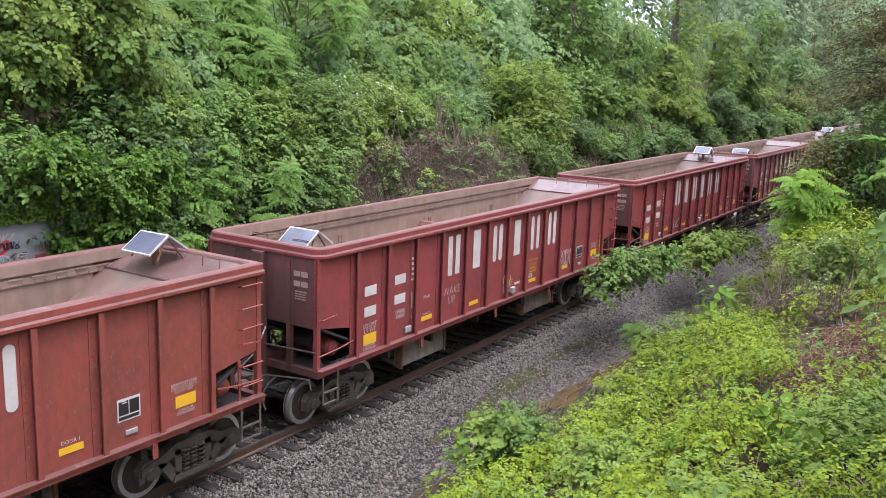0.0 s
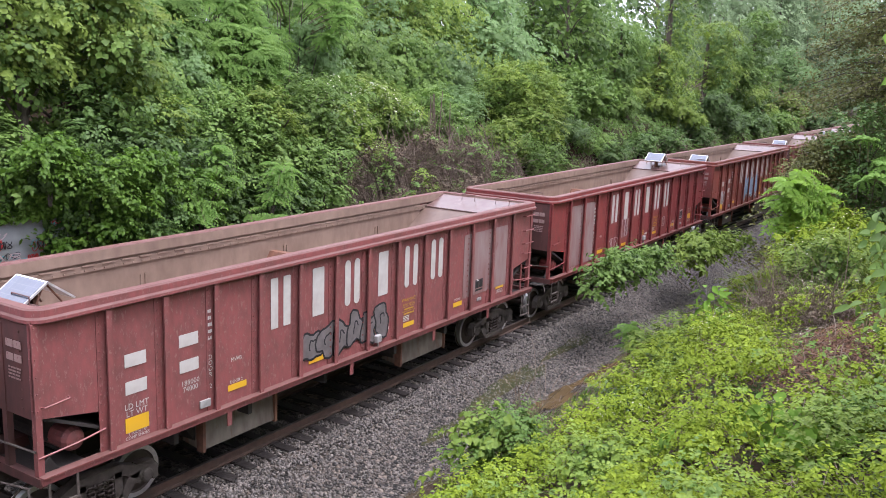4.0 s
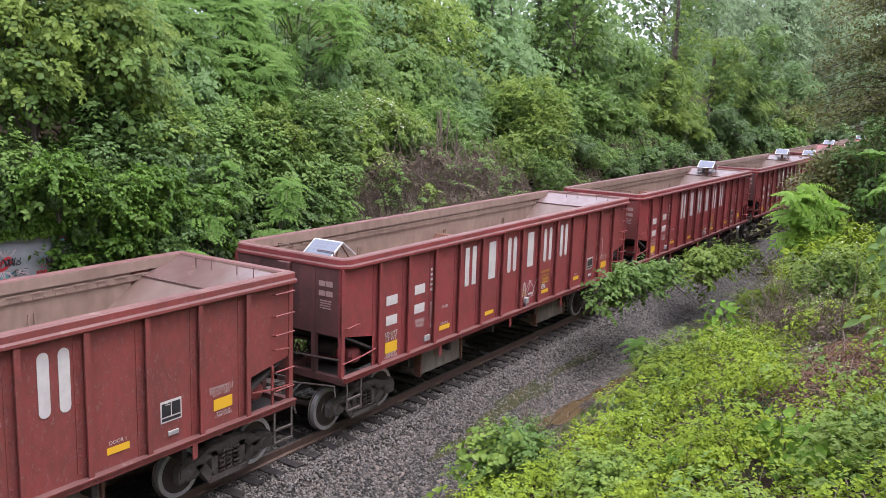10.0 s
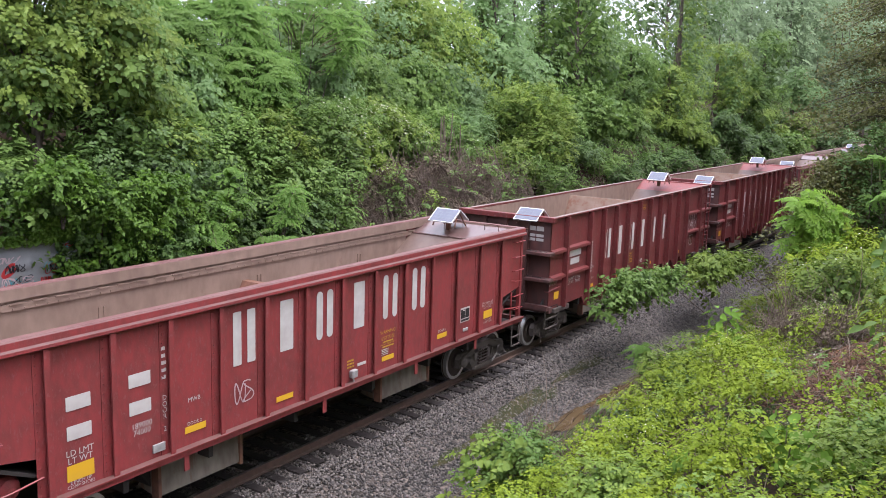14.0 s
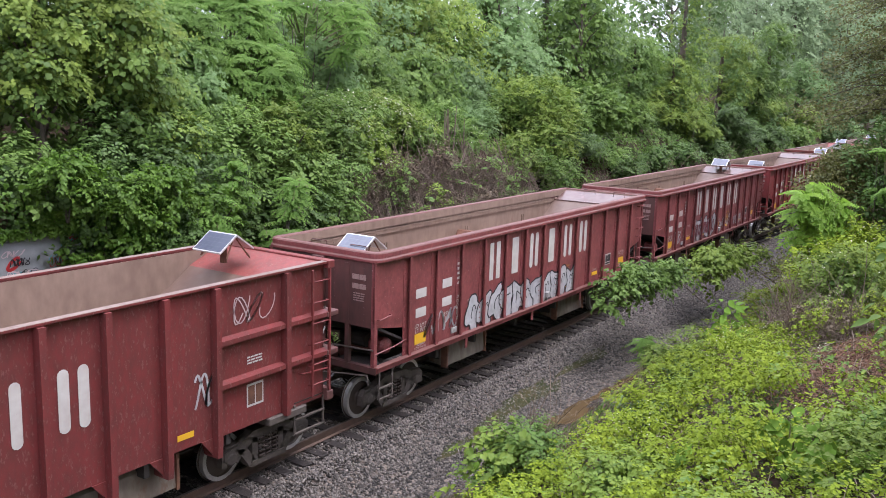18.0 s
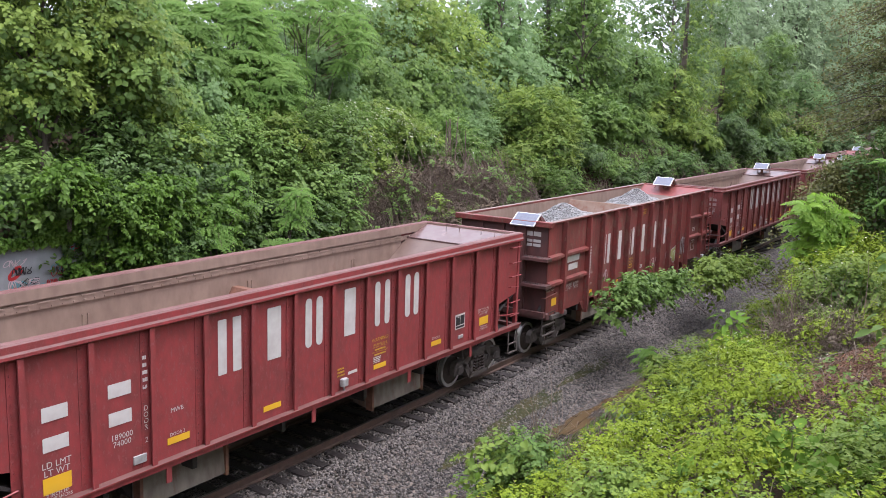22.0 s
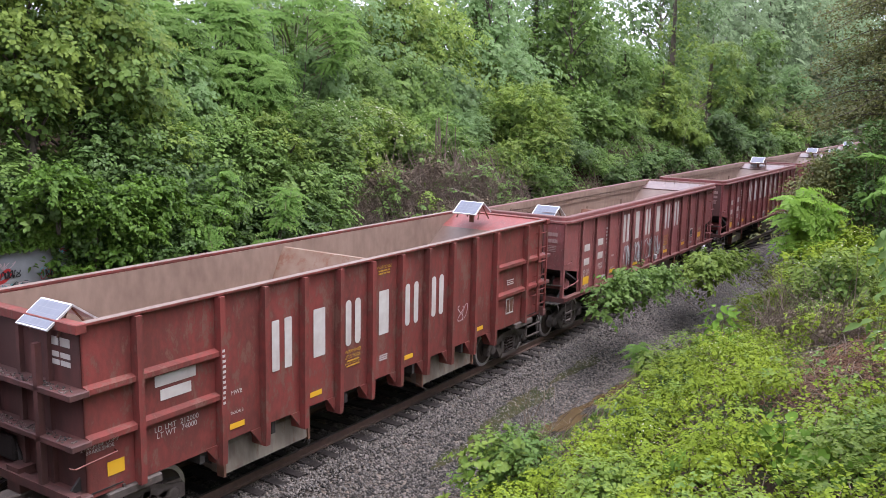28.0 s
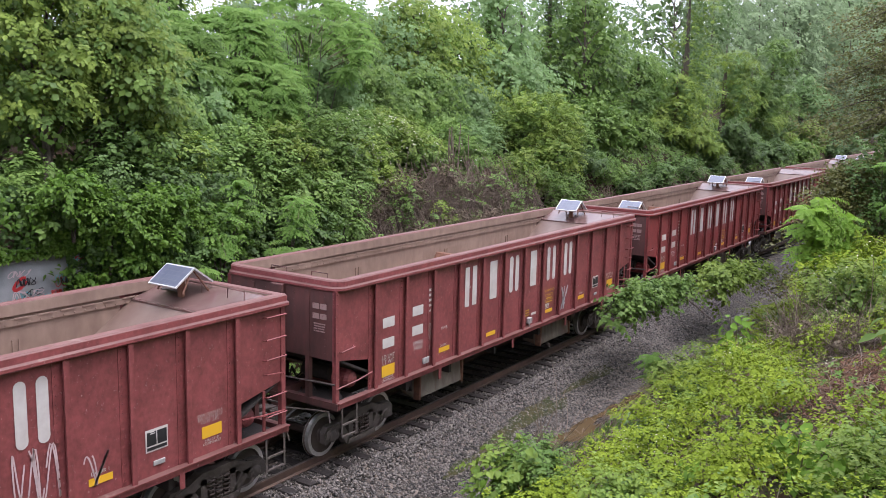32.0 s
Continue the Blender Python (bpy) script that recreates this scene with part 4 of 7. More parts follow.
def car_b():
    """Ribbed ballast car with deep posts that run below the side, and shelved ends."""
    P = PAINTS["ribbed"]
    car = tagged(new("ribbed_ballast_car"), "rust-red steel ballast car with deep ribs", "freight car", "cars of the ballast train")
    ys, yo = 1.44, 1.60
    XF, XR = 7.22, 7.42            # front and rear of the body
    for s in (-1, 1):
        bm = bmesh.new()
        prism(bm, [(-XF, 1.16), (-4.66, 1.16), (-4.66, 1.2), (4.66, 1.2), (4.66, 1.16), (XR, 1.16), (XR, 3.82), (-XF, 3.82)], "y", s * ys, s * (ys - 0.025))
        part("side_sheet", bm, P, car)
        bm = bmesh.new()
        box(bm, -XF - 0.02, XR + 0.02, s * (ys - 0.04), s * (ys + 0.1), 3.81, 3.86, 0.008)
        rim = part("top_rim", bm, P, car, "thin rim with pale stone dust on top")
        rim.data.materials.append(M_STONEDUST)
        for f in rim.data.polygons:
            f.material_index = 1 if f.normal.z > 0.5 else 0
        posts = [-6.32] + [-4.66 + k * 9.32 / 9 for k in range(10)] + [6.32]
        for k, x in enumerate(posts):
            bm = bmesh.new()
            lo = 1.12 if k in (0, 11) else 0.86
            box(bm, x - 0.055, x + 0.055, s * ys, s * (yo - 0.005), lo + 0.28, 3.80)
            prism(bm, [(s * ys, lo + 0.28), (s * (yo - 0.005), lo + 0.28), (s * (yo - 0.02), lo), (s * (ys - 0.2), lo), (s * (ys - 0.3), lo + 0.28)], "x", x - 0.055, x + 0.055)
            part("side_post", bm, P, car)
            if 0 < k < 11 and s < 0:
                bm = bmesh.new()
                prism(bm, [(x - 0.30, 1.2), (x - 0.05, 1.2), (x - 0.05, 0.9)], "y", -ys + 0.02, -ys - 0.02)
                part("gusset", bm, P, car)
        for x0, x1 in ((-XF, -6.38), (-6.26, -4.72), (4.72, 6.26), (6.38, XR)):
            for z in (2.08, 2.84):
                bm = bmesh.new()
                prism(bm, [(s * ys, z - 0.08), (s * (yo - 0.04), z - 0.05), (s * (yo - 0.04), z + 0.03), (s * ys, z + 0.07)], "x", x0, x1)
                part("side_rib", bm, P, car)
        bm = bmesh.new()
        box(bm, -7.1, 7.3, s * (ys - 0.03), s * (ys - 0.045), 1.5, 3.79)
        part("inner_lining", bm, M_INSIDE, car, "dusty beige inside of the hopper")
    for s in (-1, 1):
        xe = (XF if s < 0 else XR) + 0.12
        bm = bmesh.new()
        box(bm, s * (xe - 0.15), s * (xe - 0.12), -ys, ys, 1.2, 3.82)
        part("end_sheet", bm, M_END, car, "grimy end sheet")
        for y in (-0.72, 0.0, 0.72):
            bm = bmesh.new()
            box(bm, s * (xe - 0.12), s * (xe - 0.04), y - 0.04, y + 0.04, 1.2, 3.8)
            part("end_stiffener", bm, M_END, car)
        for z in (2.08, 2.84):
            bm = bmesh.new()
            box(bm, s * (xe - 0.15), s * (xe + 0.18), -yo + 0.03, yo - 0.03, z - 0.07, z + 0.03, 0.012)
            sh = part("end_shelf", bm, M_END, car)
            rng = np.random.default_rng(int(z * 100) + s)
            n = 150
            pts = np.c_[s * (xe - 0.02 + 0.18 * rng.random(n)), rng.uniform(-1.45, 1.45, n), np.full(n, z + 0.035)]
            me = stones("stone_litter", "", pts, rng.uniform(0.015, 0.04, n), M_BALLAST, 9, "")
            tagged(part("stone_litter", me, None, sh, "crushed stone spilt on a shelf"), kind="stuff")
        bm = bmesh.new()
        box(bm, s * (xe - 0.14), s * (xe + 0.04), -yo + 0.03, yo - 0.03, 1.10, 1.28, 0.015)
        part("end_sill", bm, M_END, car)
        bm = bmesh.new()
        box(bm, s * (xe - 0.14), s * (xe + 0.04), -yo + 0.02, yo - 0.02, 3.72, 3.87, 0.012)
        part("end_rim", bm, P, car)
        bm = bmesh.new()
        prism(bm, [(s * (xe - 0.12), 3.84), (s * 6.6, 3.5), (s * 6.6, 3.47), (s * (xe - 0.12), 3.8)], "y", -ys + 0.02, ys - 0.02)
        part("end_deck", bm, PAINTS["brown"], car, "wet dark red deck plate at the end")
        bm = bmesh.new()
        prism(bm, [(s * 6.6, 3.5), (s * 3.5, 1.4), (s * 3.5, 1.37), (s * 6.6, 3.47)], "y", -ys + 0.02, ys - 0.02)
        part("slope_sheet", bm, M_SLOPE, car, "slope sheet inside the hopper, darker than its walls")
        bm = bmesh.new()
        tube(bm, [(s * 7.49, -ys, 1.75), (s * 7.46, -ys - 0.1, 1.75), (s * 6.75, -ys - 0.1, 1.80), (s * 6.72, -ys, 1.80)], 0.015, 5)
        part("handhold", bm, P, car)
        bm = bmesh.new()
        for dx in (6.6, 7.4):
            box(bm, s * dx - 0.02, s * dx + 0.02, -ys - 0.03, -ys, 0.62, 1.2)
        for z in (0.62, 0.9):
            box(bm, s * 6.6, s * 7.42, -ys - 0.05, -ys, z, z + 0.03)
        box(bm, s * 5.9, s * 6.9, -1.5, -1.2, 1.0, 1.15, 0.02)
        part("stirrup_step", bm, M_BOGIE, car)
        end_gear(car, s, "ribbed")
        bogie(car, s * 6.25)
    for y in (-1.5, 1.5):
        for xx in (-1, 1):
            if y * xx < 0:
                ladder(car, -xx if y > 0 else 1, y - 0.05, P, (3.5, 3.1, 2.7, 2.3, 1.9, 1.5))
    for x in (6.98, 7.46):
        bm = bmesh.new()
        box(bm, x - 0.02, x + 0.02, -1.58, -1.53, 1.3, 3.75)
        part("ladder_stile", bm, P, car)
    bm = bmesh.new()
    prism(bm, [(-0.05, 3.72), (-1.25, 1.42), (1.25, 1.42), (0.05, 3.72)], "y", -ys + 0.05, ys - 0.05)
    part("partition", bm, M_RIDGE, car, "dusty ridge across the hopper, sloping both ways")
    bm = bmesh.new()
    box(bm, -6.0, 6.0, -ys + 0.05, ys - 0.05, 1.38, 1.44)
    part("hopper_floor", bm, M_INSIDE, car)
    chutes(car, ((-4.4, -2.2), (1.75, 4.0)), 1.22)
    return car


def solar(car, s, z0, back=0.0):
    """Two solar panels leaning together on a bracket over the end of a car."""
    b = z0 > 3.8
    if s > 0:
        x, y, z0 = (6.6 + back, 0.4, z0 + 0.13 - 0.12 * back) if b else (6.82, 0.45, z0 + 0.15)
    else:
        x, y, z0 = (-7.08, -0.72, z0 - 0.1) if b else (-6.9, -0.62, z0)
    bm = bmesh.new()
    for d in (-1, 1):
        tube(bm, [(x - 0.25, y + d * 0.35, z0 - 0.16), (x, y + d * 0.3, z0 + 0.26), (x + 0.35, y + d * 0.35, z0 - 0.2)], 0.02, 5)
    box(bm, x - 0.04, x + 0.04, y - 0.06, y + 0.06, z0 - 0.3, z0 + 0.05)
    br = part("panel_bracket", bm, M_RUST, car)
    for d in (-1, 1):
        m = pose(x + d * 0.215, y, z0 + 0.13, 0, d * 35, 0)
        bm = bmesh.new()
        box(bm, -0.265, 0.265, -0.38, 0.38, -0.02, 0.012)
        fr = part("panel_frame", bm, M_FRAME, car, "aluminium frame of a solar panel")
        fr.matrix_basis = m
        if d < 0:
            bm = bmesh.new()
            box(bm, -0.24, 0.24, -0.355, 0.355, 0.0, 0.017)
            part("solar_cell_sheet", bm, M_SOLAR, fr, "blue solar cells behind wet glass")


def heap(car, xc, lx, top, seed):
    rng = np.random.default_rng(seed)
    n = 8600
    u, v = rng.uniform(-1, 1, n), rng.uniform(-1, 1, n)
    rr = np.sqrt(u * u + v * v)
    z = np.maximum(top - 0.8 * rr ** 1.3 + 0.07 * np.sin(7 * u + 2) + 0.05 * np.cos(9 * v), 2.2)
    pts = np.c_[xc + u * lx, v * 1.36, z]
    me = stones("stone_load", "", pts, rng.uniform(0.03, 0.052, n), M_LOAD, seed, "")
    part("stone_load", me, None, car, "heap of fresh pale grey crushed stone")
    bm = bmesh.new()
    g = 16
    vs = [[bm.verts.new((xc + (2 * i / g - 1) * lx, (2 * j / g - 1) * 1.37, max(top - 0.8 * math.hypot(2 * i / g - 1, 2 * j / g - 1) ** 1.3, 2.2) - 0.05)) for j in range(g + 1)] for i in range(g + 1)]
    for i in range(g):
        for j in range(g):
            bm.faces.new((vs[i][j], vs[i + 1][j], vs[i + 1][j + 1], vs[i][j + 1]))
    part("stone_core", bm, M_LOAD, car, "pale grey crushed stone below the heap")


def marks_a(car, rng):
    """Lettering and patches of a smooth-sided car; the large maker's marks are plain white blocks."""
    y = -1.476
    pc = [X0 + (i + 0.5) * PW for i in range(NP)]
    for i, (slot, w) in enumerate(((0.14, 0.52), (0.0, 0.34), (0.12, 0.48), (0.0, 0.34), (0.16, 0.50), (0.14, 0.50))):
        put("side_block", plate(w, 0.95, M_WHITE, 0.02 if i in (0, 1, 3) else 0.14, slot), car, pc[3 + i] + 0.05, y, 2.92, "plain white painted block")
    for i, dz in ((0, 2.66), (0, 2.22), (1, 2.66), (1, 2.22)):
        put("number_bar", plate(0.40, 0.21, M_WHITE, 0.01), car, pc[i] - 0.02, y, dz + (0.06 if i else 0), "white bars of a car mark")
    put("stencil", text_mesh("LD LMT\nLT WT", 0.135, M_WHITE), car, pc[0] - 0.02, y - 0.003, 1.86)
    put("yellow_patch", plate(0.44, 0.24, M_YELLOW), car, pc[0] - 0.02, y, 1.62, "yellow painted patch")
    put("stencil", text_mesh("2 INCH HF\nCOMP SHOES", 0.075, M_WHITE), car, pc[0] - 0.02, y - 0.003, 1.44)
    put("stencil", text_mesh("189000\n74000", 0.13, M_WHITE), car, pc[1], y - 0.003, 1.93)
    bm = bmesh.new()
    box(bm, -0.12, 0.12, -0.03, 0.0, -0.07, 0.07, 0.008)
    put("card_holder", mesh_of("card_holder", bm, M_GREYBOX), car, pc[1] + 0.3, y, 1.52, "grey tin card holder")
    ob = put("stencil", text_mesh("D\nO\nO\nR\n\n%d" % rng.choice((2, 3)), 0.12, M_WHITE), car, pc[2] - PW / 2 - 0.10, y - 0.018, 2.05)
    put("number_bar", plate(0.09, 0.58, M_WHITE, 0.0, 0.0, 5), car, pc[2] - PW / 2 - 0.10, y - 0.014, 2.85, "small white bars down a post")
    put("stencil", text_mesh("MWB", 0.11, M_WHITE), car, pc[2] - 0.02, y - 0.003, 2.12)
    put("stencil", text_mesh("DOOR %d" % rng.choice((2, 3)), 0.08, M_WHITE), car, pc[2] - 0.02, y - 0.003, 1.72)
    put("yellow_patch", plate(0.44, 0.11, M_YELLOW), car, pc[2], y, 1.62, "yellow painted patch")
    put("yellow_patch", plate(0.44, 0.10, M_YELLOW), car, pc[4], y, 1.56, "yellow painted patch")
    put("label_bar", plate(0.28, 0.06, M_WHITE), car, pc[6] + 0.16, y, 1.66, "white bar")
    put("label_frame", plate(0.22, 0.20, M_GOLD, 0, 0, 3), car, pc[6] - 0.2, y, 1.72, "small yellow lines of lettering")
    bm = bmesh.new()
    box(bm, -0.09, 0.09, -0.10, 0.0, -0.08, 0.08, 0.015)
    tube(bm, [(0, -0.05, -0.08), (0.02, -0.05, -0.2)], 0.02, 5)
    put("valve_box", mesh_of("valve_box", bm, M_GREYBOX), car, pc[6] - 0.16, y, 1.53, "grey valve box")
    put("stencil", text_mesh("WARNING!", 0.11, M_GOLD), car, pc[7], y - 0.003, 2.16)
    put("stencil", text_mesh("BEFORE WELDING\nON CAR CONTACT", 0.056, M_GOLD), car, pc[7], y - 0.003, 2.03)
    put("fine_print", plate(0.36, 0.03, M_GOLD), car, pc[7], y, 1.945, "yellow bar of small lettering")
    put("stencil", text_mesh("BALLAST DEPARTMENT", 0.05, M_GOLD), car, pc[7], y - 0.003, 1.895)
    put("fine_print", plate(0.40, 0.03, M_GOLD), car, pc[7], y, 1.84, "yellow bar of small lettering")
    put("fine_print", plate(0.24, 0.14, M_WHITE, 0, 0, 4), car, pc[7] - 0.1, y, 1.72, "white lines of small lettering")
    put("yellow_patch", plate(0.42, 0.10, M_YELLOW), car, pc[7], y, 1.58, "yellow painted patch")
    put("stencil", text_mesh("DOOR %d" % rng.choice((1, 4)), 0.085, M_WHITE), car, pc[9], y - 0.003, 1.74)
    put("yellow_patch", plate(0.40, 0.11, M_YELLOW), car, pc[9], y, 1.62, "yellow painted patch")
    put("card_border", plate(0.42, 0.36, M_WHITE), car, pc[10] - 0.05, y, 1.93, "white border of a consolidated stencil")
    put("card_panel", plate(0.37, 0.22, M_BLACK, 0, 0.02), car, pc[10] - 0.05, y - 0.004, 1.96, "black stencil panel")
    put("card_panel", plate(0.37, 0.05, M_BLACK), car, pc[10] - 0.05, y - 0.004, 1.80, "black stencil panel")
    put("card_print", plate(0.10, 0.06, M_WHITE, 0, 0, 2), car, pc[10] - 0.13, y - 0.008, 2.05, "white lines of small lettering")
    bm = bmesh.new()
    box(bm, -0.11, 0.11, -0.02, 0.0, -0.04, 0.04, 0.006)
    put("card_holder", mesh_of("card_holder", bm, M_GREYBOX), car, pc[10] - 0.02, y, 1.55, "grey tin card holder")
    put("stencil", text_mesh("EXW 10-8 H 12-5\nEW 10-7 H 12-10\nCU FT  2430", 0.072, M_WHITE), car, pc[11] - 0.03, y - 0.003, 1.98)
    put("yellow_patch", plate(0.42, 0.20, M_YELLOW), car, pc[11], y, 1.74, "yellow painted patch")
    put("stencil", text_mesh("2 INCH HF\nCOMP SHOES", 0.065, M_WHITE), car, pc[11], y - 0.003, 1.56)
    for dz in (3.24, 3.04):
        ob = put("end_number", plate(0.36, 0.11, M_DUSTY, 0.01, 0.02), car, 0, 0, 0, "dusty bars of a car mark")
        ob.matrix_basis = pose(-XE - 0.012, -1.08, dz, 0, 0, -90)
    ob = put("end_print", plate(0.30, 0.20, M_DUSTY, 0, 0, 4), car, 0, 0, 0, "faded lines of small lettering")
    ob.matrix_basis = pose(-XE - 0.012, -1.08, 2.8, 0, 0, -90)


def marks_b(car, rng):
    y = -1.446
    st = 9.32 / 9
    pc = [-4.66 + (i + 0.5) * st for i in range(9)]
    for i, (slot, w) in enumerate(((0.14, 0.52), (0.0, 0.34), (0.12, 0.48), (0.0, 0.34), (0.16, 0.50), (0.14, 0.50))):
        put("side_block", plate(w, 0.95, M_WHITE, 0.02 if i in (0, 1, 3) else 0.14, slot), car, pc[1 + i], y, 2.62, "plain white painted block")
    for dz, w in ((2.64, 0.82), (2.40, 0.62)):
        put("number_bar", plate(w, 0.18, M_WHITE, 0.01), car, -5.55, y, dz, "white bars of a car mark")
    put("stencil", text_mesh("LD LMT  212000\nLT WT   74000", 0.13, M_WHITE), car, -5.55, y - 0.003, 1.80)
    put("yellow_patch", plate(0.30, 0.22, M_YELLOW), car, -6.72, y, 1.52, "yellow painted patch")
    put("stencil", text_mesh("2 INCH HF COMP\nBRAKE SHOE", 0.085, M_WHITE), car, -6.98, y - 0.003, 1.92)
    put("stencil", text_mesh("MWB", 0.11, M_WHITE), car, pc[0] - 0.1, y - 0.003, 2.02)
    put("stencil", text_mesh("DOOR 3", 0.08, M_WHITE), car, pc[0] - 0.1, y - 0.003, 1.66)
    put("number_bar", plate(0.07, 1.0, M_WHITE, 0, 0, 11), car, -4.66, -1.602, 2.4, "small white bars down a post")
    for i in (0, 2, 5, 8):
        put("yellow_patch", plate(0.34, 0.10, M_YELLOW), car, pc[i] - 0.1, y, 1.42, "yellow painted patch")
    put("stencil", text_mesh("WARNING!", 0.10, M_GOLD), car, pc[4], y - 0.003, 3.60)
    put("fine_print", plate(0.40, 0.12, M_GOLD, 0, 0, 2), car, pc[4], y, 3.48, "yellow lines of small lettering")
    put("stencil", text_mesh("WARNING!", 0.10, M_GOLD), car, pc[3], y - 0.003, 2.02)
    put("stencil", text_mesh("BEFORE WELDING\nON CAR CONTACT", 0.056, M_GOLD), car, pc[3], y - 0.003, 1.91)
    put("fine_print", plate(0.40, 0.03, M_GOLD), car, pc[3], y, 1.825, "yellow bar of small lettering")
    put("stencil", text_mesh("BALLAST DEPARTMENT", 0.05, M_GOLD), car, pc[3], y - 0.003, 1.775)
    put("fine_print", plate(0.42, 0.03, M_GOLD), car, pc[3], y, 1.72, "yellow bar of small lettering")
    put("fine_print", plate(0.28, 0.14, M_WHITE, 0, 0, 3), car, pc[4], y, 1.62, "white lines of small lettering")
    put("card_border", plate(0.40, 0.42, M_WHITE), car, 5.6, y, 1.72, "white border of a consolidated stencil")
    put("card_panel", plate(0.34, 0.34, M_RUST, 0, 0.03), car, 5.6, y - 0.004, 1.72, "dull stencil panel")
    put("card_print", plate(0.36, 0.16, M_WHITE, 0, 0, 3), car, 5.6, y, 2.35, "white lines of small lettering")
    for dz, h in ((3.5, 0.13), (3.3, 0.08), (3.18, 0.08)):
        ob = put("end_number", plate(0.5, h, M_WHITE, 0.01, 0.03), car, 0, 0, 0, "white bars of a car mark")
        ob.matrix_basis = pose(-7.227, -0.95, dz, 0, 0, -90)


def g_mat(name, c):
    return mat(name, c, rough=0.5, grain=6, bump=0.0, amount=0.3)


G_WHITE, G_BLUE, G_BLACK = g_mat("white_spray", (0.46, 0.46, 0.475)), g_mat("blue_spray", (0.23, 0.35, 0.48)), g_mat("black_spray", (0.02, 0.02, 0.024))
G_GREY, G_WINE = g_mat("grey_spray", (0.17, 0.15, 0.15)), g_mat("wine_spray", (0.19, 0.02, 0.035))
G_OLIVE = g_mat("yellow_green_spray", (0.30, 0.32, 0.10))
G_RED, G_CYAN, G_PINK = g_mat("red_spray", (0.5, 0.03, 0.03)), g_mat("cyan_spray", (0.1, 0.38, 0.42)), g_mat("pale_spray", (0.55, 0.42, 0.42))

# kind, paint, solar panels (f front, r rear), sprayed marks (x, z, width, height, look)
CARS = []


def car_row(kind, colour, suns, *tags):
    CARS.append((kind, colour, suns, tags))


car_row("a", "orange", "r")
car_row("a", "maroon", "f", ("WAKE\nUP", -2.64, 1.95, 0.27, 0.6, "words"), ("l", 6.25, 1.85, 0.08, 0.85, "strip"), ("l", 0.1, 1.75, 0.35, 0.5, "line"), ("l", 3.7, 1.9, 0.6, 0.5, "line"))
car_row("a", "maroon", "r", ("l", -2.7, 1.75, 0.75, 0.4, "white"))
car_row("a", "pale", "f", ("l", -0.6, 1.86, 2.7, 0.72, "dull"), ("l", 5.0, 2.5, 2.2, 1.6, "fade"))
car_row("a", "maroon", "r", ("l", -5.3, 2.4, 2.0, 1.9, "fade"), ("l", -2.6, 1.65, 0.9, 0.6, "line"), ("l", -1.55, 2.15, 0.5, 0.7, "line"), ("l", 2.4, 1.9, 0.5, 0.4, "line"), ("l", 3.6, 1.65, 0.5, 0.3, "line"))
car_row("a", "orange", "f", ("l", -0.6, 2.15, 2.6, 1.35, "blue"), ("l", -5.7, 2.0, 0.5, 0.6, "white"), ("l", -6.17, 1.86, 0.08, 0.85, "strip"), ("l", 3.0, 1.6, 1.0, 0.45, "line"))
car_row("a", "brown", "f", ("l", -2.65, 1.8, 0.5, 1.1, "line"), ("l", -0.7, 2.05, 2.1, 0.8, "line"), ("l", -4.7, 1.75, 0.7, 0.7, "dark"))
car_row("a", "maroon", "f", ("l", 0.6, 1.8, 1.0, 0.5, "line"), ("l", 5.4, 2.3, 0.4, 0.7, "line"))
car_row("a", "red", "r", ("l", 5.4, 2.6, 0.6, 0.4, "line"))
car_row("a", "red", "r", ("l", -2.6, 1.95, 0.4, 0.4, "line"))
car_row("b", "wine", "fr", ("l", 5.7, 2.4, 0.9, 0.8, "line"))
car_row("b", "wine", "fr", ("l", -3.1, 1.7, 0.7, 0.7, "white"), ("l", 4.5, 2.1, 0.5, 0.6, "white"), ("l", 5.6, 3.3, 0.9, 0.5, "line"))
car_row("a", "scuffed", "f", ("l", -1.9, 1.75, 3.9, 0.95, "bubble"), ("l", 1.15, 1.75, 2.1, 0.85, "bubble"), ("l", -5.0, 1.85, 1.3, 0.5, "white"))
car_row("a", "scuffed", "r", ("l", -1.7, 1.82, 2.9, 0.95, "piece"), ("l", 0.9, 1.75, 0.9, 0.5, "white"), ("l", 2.0, 1.8, 0.7, 0.5, "white"), ("l", -4.9, 1.8, 0.7, 0.5, "white"), ("l", 3.3, 1.7, 1.2, 0.4, "white"))
car_row("a", "red", "f")
car_row("b", "ribbed", "fr", ("l", 3.6, 1.62, 0.95, 0.62, "olive"), ("l", 4.32, 1.85, 0.4, 0.7, "white"), ("l", 2.7, 1.75, 0.6, 0.4, "line"), ("l", 1.2, 1.6, 0.5, 0.35, "line"), ("l", -3.1, 1.75, 0.4, 0.4, "line"))
car_row("a", "brown", "r", ("l", -0.6, 1.7, 0.5, 0.5, "white"))
car_row("a", "brown", "r")
car_row("b", "ribbed", "fr", ("l", 3.2, 2.0, 0.4, 0.4, "line"))
car_row("a", "pale", "f", ("l", -0.9, 1.95, 3.6, 0.75, "white"))
car_row("a", "scuffed", "r", ("l", 2.7, 2.0, 0.6, 0.9, "line"), ("l", 3.6, 1.8, 0.4, 0.5, "line"))
car_row("a", "scuffed", "r", ("l", 2.5, 1.8, 0.4, 0.7, "white"))
car_row("a", "maroon", "fr")
car_row("a", "maroon", "f")
car_row("a", "red", "r")
car_row("a", "maroon", "f")
car_row("a", "brown", "r")
